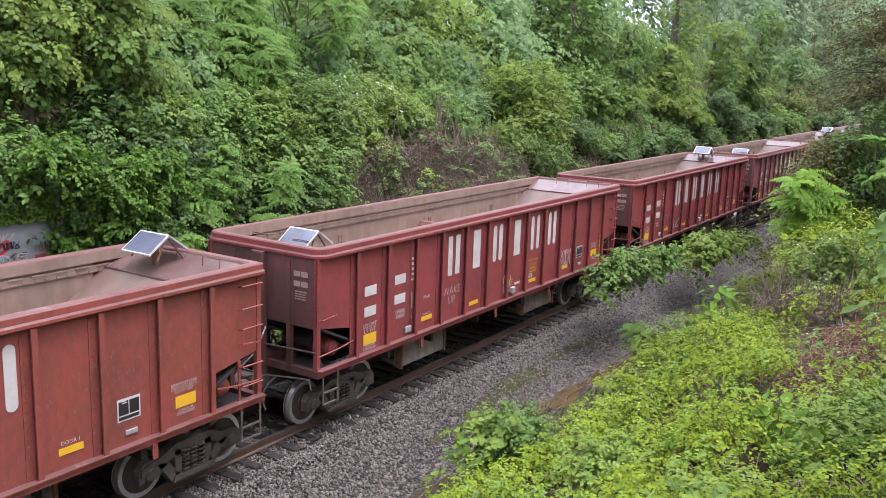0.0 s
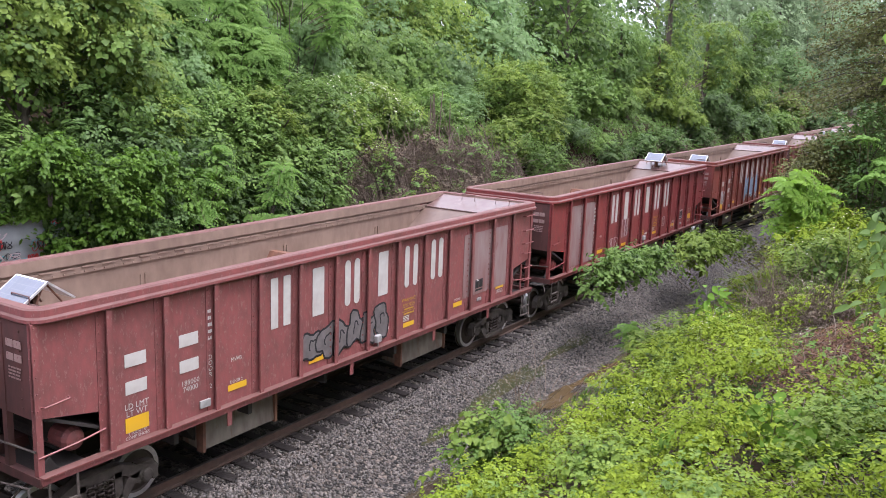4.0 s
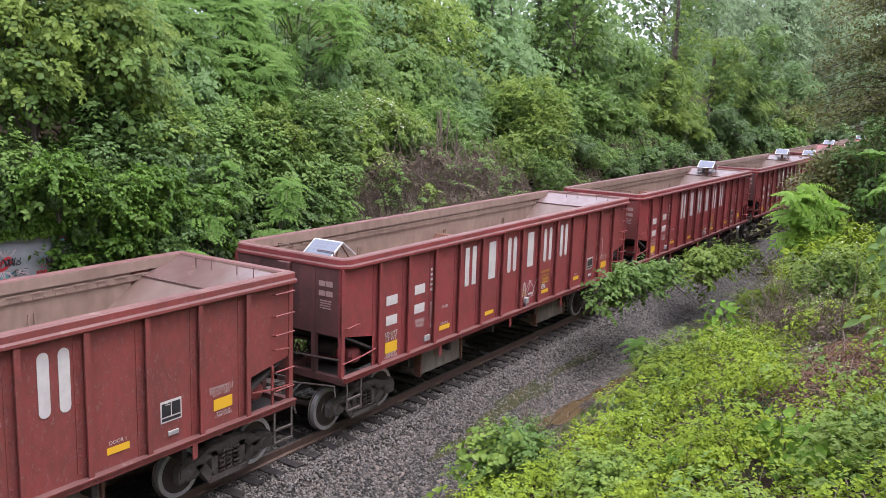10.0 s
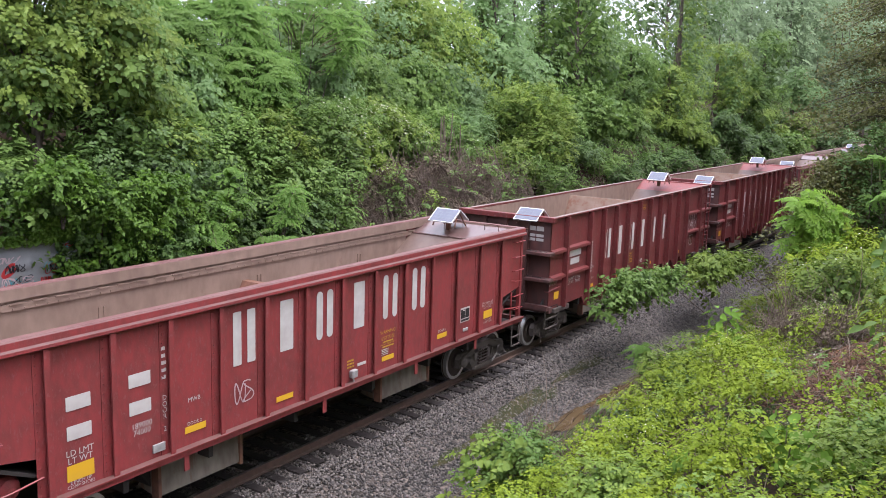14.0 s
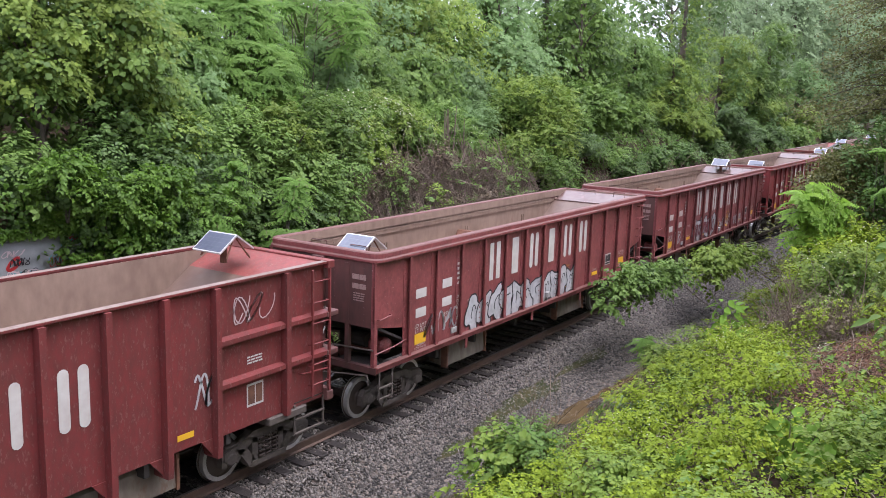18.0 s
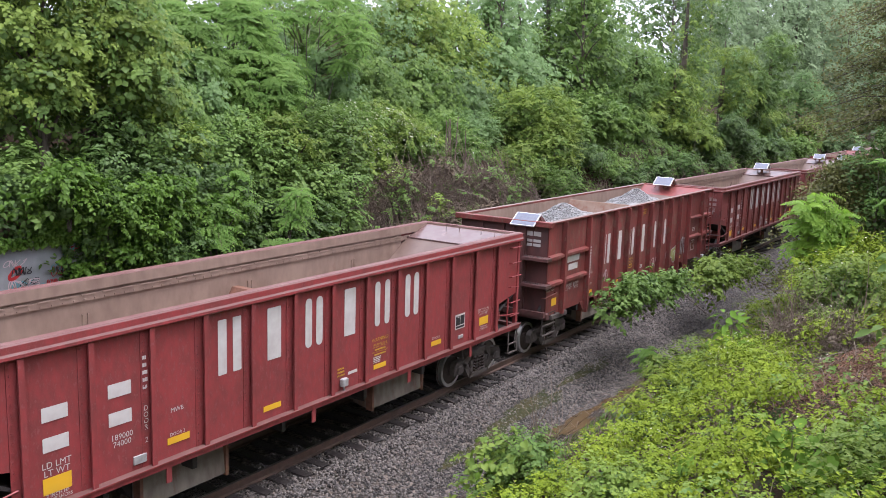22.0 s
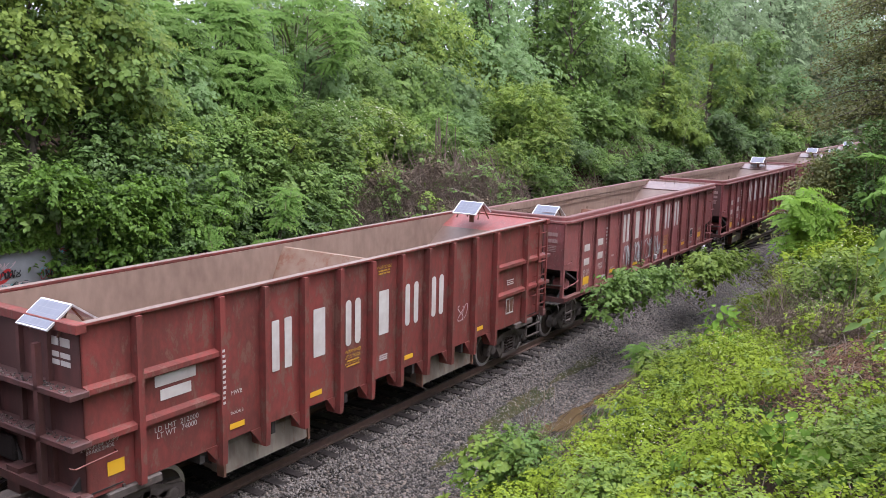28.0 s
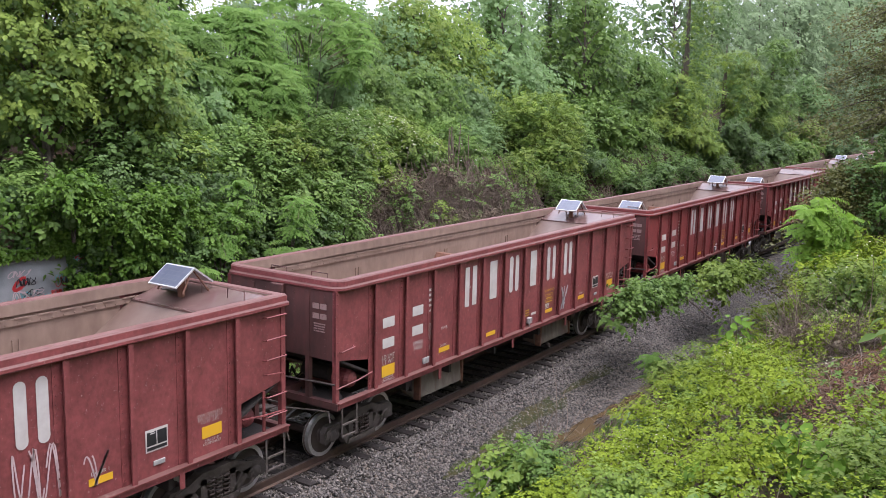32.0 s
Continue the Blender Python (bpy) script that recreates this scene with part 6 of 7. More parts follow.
def brush(x, y, w, h, n, seed, label, z=None, key="dead", leaves=900):
    """A heap of dead, tangled stems."""
    rng = np.random.default_rng(seed)
    ob = tagged(new("dead_brush"), label, "dead brush", "dead brush on the bank")
    ob.location = (x, y, hill(x, y) if z is None else z)
    V, F = [], []
    for k in range(n):
        p = np.array([rng.uniform(-0.5, 0.5) * w, rng.uniform(-0.35, 0.35) * w * 0.6, rng.uniform(0, 0.55) * h])
        d = unit(np.array([rng.normal(0, 0.5), rng.normal(-0.2, 0.45), rng.uniform(0.0, 2.2)]))
        ln, r = rng.uniform(0.5, 1.5) * (1.9 if k % 19 == 0 else 1.0), rng.uniform(0.006, 0.013) * (1.5 if k % 19 == 0 else 1.0)
        bend = rng.normal(0, 0.35, 3) + np.array([0, 0, -0.35])
        u = unit(np.cross(d, [0.3, 0.5, 0.2]))
        v = np.cross(d, u)
        rings = []
        for j in range(4):
            f = j / 3
            c = p + d * ln * f + bend * ln * f * f
            rr = r * (1 - 0.7 * f)
            b0 = len(V)
            V += [c + rr * u, c - 0.5 * rr * u + 0.87 * rr * v, c - 0.5 * rr * u - 0.87 * rr * v]
            rings.append(b0)
        for a, b in zip(rings, rings[1:]):
            for i in range(3):
                j = (i + 1) % 3
                F += [(a + i, a + j, b + j), (a + i, b + j, b + i)]
    part("twig_tangle", raw_mesh("twig_tangle", "", np.array(V), np.array(F), M_TWIG), None, ob)
    p, nr = lobe_points(rng, [(0, 0, h * 0.45, w * 0.5, w * 0.3, h * 0.5)], leaves, 0.2)
    if leaves > 700:
        lob = [(rng.uniform(-0.4, 0.4) * w, -0.22 * w, rng.uniform(0.25, 0.9) * h, 0.24 * w, 0.14 * w, 0.2 * h) for _ in range(3)]
        part("creeper", sprigs(rng, lob, leaves // 5, 0.10, LEAF["mid"], "creeper", shape=KITE_WIDE), None, ob, "thin green creeper over the dead stems")
    part("dry_foliage", leaf_mesh("dry_foliage", p, nr, rng.uniform(0.06, 0.14, leaves), LEAF[key], rng), None, ob)


# the concrete wall at the foot of the far bank, sprayed all over
def build_wall():
    bm = bmesh.new()
    box(bm, -14.0, 15.2, 16.30, 16.75, -0.8, 3.95, 0.02)
    box(bm, -14.0, 15.2, 16.26, 16.80, 3.95, 4.12, 0.02)
    w = tagged(new("retaining_wall", mesh_of("retaining_wall", bm, M_CONCRETE)), "old grey concrete retaining wall covered with sprayed scrawls", "wall", kind="structure")
    bm = bmesh.new()
    box(bm, -14.0, 15.2, 16.9, 17.3, 3.4, 4.75, 0.03)
    tagged(new("upper_wall", mesh_of("upper_wall", bm, M_CONCRETE_BROWN)), "brown stained upper wall behind hanging vines", "wall", kind="structure")
    rng = random.Random(41)
    for k in range(34):
        x, z = rng.uniform(9.45, 10.75) if k < 28 else rng.uniform(10.75, 14.0), rng.uniform(2.75, 3.85)
        a, b, c = rng.uniform(0.2, 0.5), rng.uniform(0.1, 0.22), rng.randint(2, 5)
        m, th = rng.choice((G_RED, G_RED, G_BLACK, G_BLACK, G_CYAN, G_PINK)), rng.uniform(0.012, 0.022)
        if k == 0:
            x, z, a, b, c, m, th = 9.5, 3.5, 0.22, 0.24, 1, G_RED, 0.07
        ob = new("wall_scrawl", scrawl(400 + k, a, b, c, m, th))
        ob.parent = w
        ob.location = (x, 16.297 - 0.0008 * k, z)
        ob["label"] = "sprayed scrawl"


build_wall()


def curtain(name, label, x0, x1, y, z0, z1, n, key, leaf, seed, hole=0.1, depth=0.45, shape=HEART):
    """Ivy that hangs over a wall, thick and thin, with gaps."""
    rng = np.random.default_rng(seed)
    m = n * 2
    p = np.c_[rng.uniform(x0, x1, m), np.zeros(m), rng.uniform(z0, z1, m)]
    d = np.array([noise.noise(Vector((a * 0.9, b * 0.9, seed))) + 0.5 * noise.noise(Vector((a * 2.6, b * 2.6, seed + 5))) for a, _, b in p])
    keep = d > -hole
    p, d = p[keep][:n], d[keep][:n]
    k = len(p)
    p[:, 1] = y - depth * np.clip(d + hole, 0, 1) * rng.uniform(0.4, 1.15, k)
    nr = np.array([0.0, -0.55, 0.75]) + rng.normal(0, 0.42, (k, 3))
    me = leaf_mesh(name, p, nr, leaf * rng.uniform(0.6, 1.3, k), LEAF[key], rng, shape, None, 1.2)
    return tagged(new(name, me), label, "vines", kind="stuff")


# the deep green layers put shade into the gaps of the brighter ivy
curtain("wall_ivy", "ivy on the concrete wall, dark green for its shaded gaps", 10.45, 15.5, 16.24, 1.0, 5.1, 8000, "deep", 0.115, 1, 0.55, 0.3, KITE_WIDE)
curtain("wall_ivy", "green ivy hanging in sheets over the concrete wall", 10.5, 15.6, 16.1, 1.6, 5.2, 4200, "ivy", 0.115, 11, -0.05, 1.0, HEART)
curtain("wall_ivy", "loose green ivy strands over the sprayed wall", 8.0, 10.6, 16.22, 1.0, 5.2, 520, "ivy", 0.125, 2, -0.06, 0.5)
curtain("wall_ivy", "green ivy trailing over the top of the wall", 8.0, 10.9, 16.2, 3.98, 4.5, 800, "ivy", 0.12, 12, 0.3, 0.35)
curtain("wall_ivy", "ivy over the upper wall, dark green for its shaded hollow", 7.5, 15.6, 16.88, 4.0, 5.4, 4500, "deep", 0.105, 3, 0.5, 0.6, KITE_WIDE)


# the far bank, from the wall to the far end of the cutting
WORDS_GREEN = {"mid": "green", "deep": "dark green", "bright": "bright green", "cool": "bluish green", "haze": "hazy pale green", "lime": "light green"}
COUNT = [0]
MOUND = "mound of vines on the far bank"


def bush(x, y, top, w, key, n=5000, leaf=0.125, bloom=0, what="leafy bush with vines on the far bank", shape=KITE):
    """A bush on the far bank whose crown reaches up to a given height."""
    COUNT[0] += 1
    z = hill(x, y)
    return shrub(x, y, w * 1.15, max(1.0, top - z + 0.25), key, leaf, int(n * 0.88), WORDS_GREEN[key] + " " + what, 1000 + COUNT[0], bloom=bloom, dome=what == MOUND, shape=shape)


def high(x, y, top, w, key, n=8000, leaf=0.14, low=0.12, lobes_n=20, tall=1.0, what="leafy tree on the far bank", inner=9):
    COUNT[0] += 1
    return tree(x, y, top - hill(x, y), w * 1.25, key, leaf * 1.08, int(n * 0.84), WORDS_GREEN[key] + " " + what, 1000 + COUNT[0], low=low, lobes_n=lobes_n, tall=tall, inner=inner)


def column(x, y, top, w, key):
    COUNT[0] += 1
    # brighter greens for lit clumps at middle distance, bluish ones beyond for haze
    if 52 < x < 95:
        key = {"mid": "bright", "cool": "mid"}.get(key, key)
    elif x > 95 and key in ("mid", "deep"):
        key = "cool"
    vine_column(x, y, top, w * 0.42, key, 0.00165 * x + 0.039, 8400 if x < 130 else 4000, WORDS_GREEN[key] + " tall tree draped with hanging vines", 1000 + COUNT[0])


# trees above the wall and behind the slope
high(13.1, 19, 11.4, 3.7, "mid", 15000, 0.125, 0.1)
high(10.9, 19.6, 11.4, 3.0, "mid", 7000, 0.13, 0.1)
high(11.6, 18.4, 10.4, 2.3, "bright", 9500, 0.115, 0.42)
high(13.3, 18.2, 9.6, 2.2, "bright", 9500, 0.115, 0.5)
high(29.9, 25, 10.7, 3.1, "mid", 7000, 0.16, 0.05)
high(34.4, 26, 12.1, 3.8, "bright", 8000, 0.16, 0.05)
high(38.5, 26, 11.9, 3.7, "bright", 7500, 0.17, 0.05)
high(32.6, 23, 8.7, 3, "mid", 6500, 0.15, 0.03)
high(28.4, 22.5, 8.5, 2.6, "mid", 6000, 0.15, 0.03)
high(35.9, 23, 8.4, 2.8, "cool", 5500, 0.16, 0.03)
high(41.8, 25, 9.8, 3, "bright", 5500, 0.17, 0.03)
high(25.1, 22, 8.8, 2, "cool", 5500, 0.15, 0.03)
high(59.5, 28, 15.2, 3.2, "mid", 5500, 0.2, 0.05)
high(55.8, 31, 14.9, 2.9, "cool", 2600, 0.2, 0.05)
high(62.6, 27, 12.3, 3.4, "cool", 5000, 0.2, 0.05)
high(17.2, 19.6, 8.3, 1.6, "cool", 6500, 0.12, 0.05)
high(17.8, 23, 11.7, 2.3, "mid", 6000, 0.15, 0.05)
# vines that spill over the wall
for x, z, w, h, key, n in ((10.5, 4.5, 1.0, 1.1, "mid", 900), (11.3, 3.7, 1.3, 1.5, "bright", 1300), (12.2, 3.4, 1.5, 1.9, "mid", 1900), (11.8, 2.7, 1.2, 1.2, "bright", 1000), (13.0, 2.9, 1.3, 1.4, "deep", 1300), (12.9, 4.0, 1.2, 1.2, "mid", 1100), (14.4, 3.3, 1.4, 1.6, "mid", 1500)):
    COUNT[0] += 1
    shrub(x, 16.0, w, h, "ivy" if key != "deep" else key, 0.088, int(n * 1.7), "green ivy spilling over the concrete wall", 1000 + COUNT[0], name="vine_mound", z=z, shape=HEART, deep=0.5)
high(25.4, 26, 10.6, 3.4, "cool", 5000, 0.16, 0.05)
high(29.5, 27, 10.9, 3.4, "mid", 5000, 0.16, 0.05)
# bushes over the wall and down the slope; deep green ones fill shaded gaps
bush(12.9, 17.7, 6.6, 2.1, "deep", 3600)
bush(14.4, 18.1, 7, 2.1, "bright", 4600)
bush(10.2, 17.1, 5.8, 1.5, "mid", 2600)
bush(13.1, 17.2, 5.5, 1.8, "deep", 3000)
bush(15.9, 18.4, 6.3, 2.1, "mid", 4200)
bush(17.7, 18.8, 6.6, 2.4, "mid", 4600)
bush(19, 18.6, 6.3, 2.5, "bright", 4800)
bush(17.5, 18, 5.6, 2.2, "mid", 4200)
bush(15.8, 17.5, 5.2, 1.8, "deep", 3200)
bush(18.9, 17.8, 5.4, 2.1, "mid", 4200)
bush(19.9, 17.4, 5.1, 2, "mid", 4400)
bush(19.4, 16.9, 4.3, 1.3, "mid", 2400)
bush(32.8, 18, 5.0, 1.8, "bright", 2600)
bush(35.2, 17.3, 4.1, 2.0, "mid", 2600)
bush(21.1, 19, 6.9, 2.7, "mid", 4600)
bush(17.4, 16.9, 4.4, 1.4, "deep", 2200)
bush(14.6, 17, 4.6, 1.5, "deep", 2400)
bush(18.3, 16.8, 4.2, 1.4, "deep", 2200)
bush(14.5, 17.6, 5.9, 1.5, "deep", 2600)
bush(36.9, 21, 6.8, 3, "mid", 4400)
bush(50.5, 20.5, 6.8, 3.2, "mid", 3600)
bush(39.7, 18.7, 5.1, 3.1, "deep", 3400)
bush(34, 18, 4.5, 2, "mid", 2600)
bush(42.4, 18.4, 4.7, 2.6, "mid", 2600)
bush(30.5, 20.6, 6.3, 2.6, "mid", 3800)
bush(33.6, 21, 6.3, 2.5, "cool", 3600)
bush(21, 18.2, 5.8, 1.9, "mid", 3600)
# flowering vines above the dead brush
bush(23.6, 19.6, 6.8, 2.5, "mid", 4200, bloom=420)
bush(25.9, 20, 6.7, 2.7, "bright", 4400, bloom=620)
bush(22.8, 18.7, 5.9, 2.2, "bright", 3800, bloom=420)
bush(26.9, 19.6, 6, 2.5, "bright", 4200, bloom=460)
bush(26.9, 19, 5.6, 1.9, "mid", 2800, bloom=160)
bush(30.6, 19.8, 5.7, 2.1, "mid", 2800, bloom=60)
# mounds of vines
bush(37.7, 20, 7.9, 4.3, "bright", 10500, 0.125, what=MOUND)
bush(45.3, 20.2, 7.6, 3.6, "mid", 4200, 0.19, what=MOUND, shape=HEART)
bush(40, 19.4, 6.8, 2.5, "mid", 3800, 0.14, what=MOUND)
bush(36.5, 18.4, 6.2, 2.6, "bright", 5000, 0.125, what=MOUND)
# trees draped with vines along the top of the cutting
column(44.8, 27, 14.6, 2.9, "mid")
column(52.3, 27, 16.3, 2.9, "deep")
column(56.7, 22.5, 10.9, 4.1, "cool")
column(56.1, 20.5, 6.7, 3.3, "bright")
column(61.7, 21, 16.5, 4.5, "mid")
column(57.9, 20.2, 9.8, 3, "mid")
column(71.9, 21.2, 12.7, 4.3, "mid")
column(76.8, 20.4, 10.9, 4, "cool")
column(65.4, 19.4, 6.9, 3.5, "deep")
column(90, 22, 14.5, 5.2, "cool")
column(101.6, 21.5, 11.3, 5.2, "cool")
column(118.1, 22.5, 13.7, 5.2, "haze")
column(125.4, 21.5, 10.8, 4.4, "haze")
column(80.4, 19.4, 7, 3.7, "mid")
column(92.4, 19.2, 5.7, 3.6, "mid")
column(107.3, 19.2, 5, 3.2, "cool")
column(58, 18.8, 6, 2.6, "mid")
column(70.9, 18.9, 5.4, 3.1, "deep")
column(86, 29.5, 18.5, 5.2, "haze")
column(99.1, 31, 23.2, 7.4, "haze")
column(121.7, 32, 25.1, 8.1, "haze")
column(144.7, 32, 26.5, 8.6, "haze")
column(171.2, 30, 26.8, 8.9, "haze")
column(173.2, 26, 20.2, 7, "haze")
column(51.2, 20.6, 8.2, 2.7, "mid")
# undergrowth below them
bush(44.1, 17.8, 3.1, 1.9, "deep", 2200, 0.162)
bush(48.8, 18, 3.2, 2.1, "deep", 2200, 0.176)
bush(53.7, 18, 3.2, 2, "deep", 2200, 0.191)
bush(59.5, 18, 3.3, 2.2, "deep", 2200, 0.208)
bush(67.1, 18.2, 3.2, 2, "deep", 2200, 0.231)
bush(75.5, 18.2, 3.3, 2.2, "deep", 2200, 0.257)
bush(85.9, 18.2, 3.2, 2.1, "mid", 2200, 0.288)
bush(99.2, 18.2, 3, 2.2, "cool", 2200, 0.328)
bush(110.9, 18.2, 2.8, 2.1, "cool", 2200, 0.363)
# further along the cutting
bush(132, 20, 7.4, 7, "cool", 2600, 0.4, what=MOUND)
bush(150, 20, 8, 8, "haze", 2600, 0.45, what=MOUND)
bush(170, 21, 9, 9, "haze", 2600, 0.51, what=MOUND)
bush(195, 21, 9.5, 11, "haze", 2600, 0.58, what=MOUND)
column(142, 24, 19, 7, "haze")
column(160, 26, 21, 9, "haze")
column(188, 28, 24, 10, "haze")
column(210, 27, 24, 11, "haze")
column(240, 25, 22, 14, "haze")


def back_row():
    """The wood further back, seen through the gaps."""
    rng = random.Random(12)
    x = 6.0
    while x < 240:
        for y in (24.5, 35.0):
            xx, yy = x + rng.uniform(-1.6, 1.6), y + rng.uniform(-1.2, 1.2)
            if y < 30 and (xx > 62 or 17 < xx < 31):
                continue
            d = math.hypot(xx, yy)
            ang = math.degrees(math.atan2(yy, xx))
            rise = 0.118 if ang < 34 else 0.098
            if abs(ang - 28.7) < 1.0 or abs(ang - 22.4) < 1.3:
                rise = 0.045
            top = 7.1 + rise * d * rng.uniform(0.95, 1.15) + 0.3
            # deep green fills dark gaps at middle distance, haze tones the farthest trees
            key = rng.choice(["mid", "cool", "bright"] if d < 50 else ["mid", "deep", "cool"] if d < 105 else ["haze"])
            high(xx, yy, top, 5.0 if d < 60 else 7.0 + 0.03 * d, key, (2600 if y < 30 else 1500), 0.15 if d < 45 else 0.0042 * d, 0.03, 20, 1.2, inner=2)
        x += 4.4 if x < 60 else 9.0


back_row()


def bank_cover():
    """Low vines that cover the soil of the far bank."""
    rng = np.random.default_rng(15)
    n = 46000
    x, y = 15 + 75 * rng.random(n) ** 1.15, 15.7 + 9.5 * rng.random(n) ** 1.4
    lump = np.array([noise.noise(Vector((a * 0.5, b * 0.5, 6))) for a, b in zip(x, y)])
    keep = ~((x > 21.5) & (x < 36) & (y < 19.0) & (lump < -0.05))
    x, y, lump = x[keep], y[keep], lump[keep]
    z = np.array([hill(a, b) for a, b in zip(x, y)]) + 0.25 * rng.random(len(x)) * (1 + lump)
    nr = np.array([0, -0.7, 0.8]) + rng.normal(0, 0.4, (len(x), 3))
    me = leaf_mesh("bank_vines", np.c_[x, y - 0.15, z], nr, rng.uniform(0.8, 1.6, len(x)) * (0.08 + 0.0022 * x), LEAF["mid"], rng)
    tagged(new("bank_vines", me), "green creeping vines on the far bank", "vines", kind="stuff")


bank_cover()
for k, (x, y, w, h) in enumerate(((20.9, 17.7, 1.8, 1.6), (22.7, 17.8, 2.0, 1.8), (24.6, 17.8, 2.0, 2.0), (26.7, 17.8, 2.2, 2.3), (29.0, 17.8, 2.3, 2.4), (31.6, 17.8, 2.2, 1.6), (39.7, 17.4, 2.2, 1.6), (44.5, 17.2, 2.4, 1.7), (49.6, 17.2, 2.4, 1.8), (55.0, 17.4, 2.6, 1.8), (61.0, 17.6, 2.8, 2.0))):
    brush(x, y, w, h * (1.05 if x < 28 else 0.75), 520 if x < 35 else 240, 60 + k, "brown tangle of dead vines and twigs on the bank")
for k, (x, y, w, h) in enumerate(((21.2, 16.8, 2.2, 1.9), (23.6, 16.8, 2.4, 2.0), (26.0, 16.8, 2.4, 2.2), (28.4, 16.8, 2.4, 2.3), (30.8, 16.8, 2.4, 1.9), (32.6, 16.9, 2.0, 1.3))):
    brush(x, y, w, h, 380, 80 + k, "brown tangle of dead vines and twigs on the slope", leaves=1300)
for x, y, top, w, key in ((23.4, 17.3, 4.6, 0.9, "mid"), (25.4, 17.2, 4.0, 0.8, "bright"), (30.2, 17.4, 4.6, 1.0, "mid")):
    bush(x, y, top, w, key, 500, 0.11, what="vines climbing over the dead brush")


def dead_stalks():
    """Bare grey stalks that stand up out of the brush."""
    rng = random.Random(29)
    for k in range(8):
        x, y = rng.uniform(26.2, 30.4), rng.uniform(17.6, 18.6)
        h, lean = rng.uniform(1.8, 3.1), rng.uniform(-0.35, 0.35)
        bm = bmesh.new()
        tube(bm, [(0, 0, -0.2), (lean * 0.3, -0.05, h * 0.5), (lean, -0.1, h)], [0.035, 0.028, 0.014], 5)
        tube(bm, [(lean * 0.4, -0.05, h * 0.55), (lean * 0.4 + rng.uniform(-0.3, 0.3), -0.2, h * 0.8)], [0.016, 0.006], 4)
        ob = tagged(new("dead_stalk", mesh_of("dead_stalk", bm, M_TWIG)), "bare grey-brown dead stalk in the brush", "dead stalk", "dead stalks")
        ob.location = (x, y, hill(x, y))
    # long bare vines that hang down the slope
    V, F = [], []
    for k in range(330):
        x0, y0, ln = rng.uniform(20.3, 33.0), rng.uniform(17.2, 18.3), rng.uniform(1.2, 2.8)
        sway, r, b0 = rng.uniform(-0.7, 0.7), rng.uniform(0.007, 0.016), len(V)
        for j in range(6):
            f = j / 5
            x, y = x0 + sway * f + 0.08 * math.sin(7 * f + k), y0 - ln * 0.62 * f
            z = hill(x, y) + 0.35 + 1.3 * (1 - f) ** 0.6 * min(1.0, ln / 2)
            V += [(x - r, y, z), (x + r, y, z), (x, y - r, z + r)]
        for j in range(5):
            for i in range(3):
                a, b = b0 + 3 * j + i, b0 + 3 * j + (i + 1) % 3
                F += [(a, b, b + 3), (a, b + 3, a + 3)]
    tagged(new("hanging_vines", raw_mesh("hanging_vines", "", np.array(V), np.array(F), M_TWIG)), "bare pale brown vines hanging down the slope", "dead vines", kind="stuff")


dead_stalks()
# feather-leaved young trees
for k, (x, y, h, w, fr, z) in enumerate(((14.2, 15.7, 1.3, 1.2, 40, 3.2), (16.6, 16.0, 1.4, 1.4, 50, 3.4), (12.9, 15.6, 0.75, 1.5, 34, 2.9), (15.4, 16.2, 1.1, 1.0, 34, 4.1), (16.2, 15.7, 0.9, 1.1, 26, 2.8))):
    frond_plant(x, y, h, w, "frond", fr, 700 + k, "feather-leaved young tree of heaven, fresh green", 0.62, 0.15, z=z, low=0.2)
for k, (x, y, top, w) in enumerate(((17.2, 20.6, 9.4, 2.1), (19.8, 21.2, 10.1, 2.6), (23.8, 21.8, 11.1, 4.5), (19.5, 20, 8.4, 2.4), (20.3, 19.6, 7.7, 1.9), (16.9, 21.4, 10.2, 1.9), )):
    frond_plant(x, y, top - hill(x, y), w, "frond", 420, 720 + k, "feather-leaved tree of heaven above the bank, fresh green", 0.72, 0.17, low=0.2)


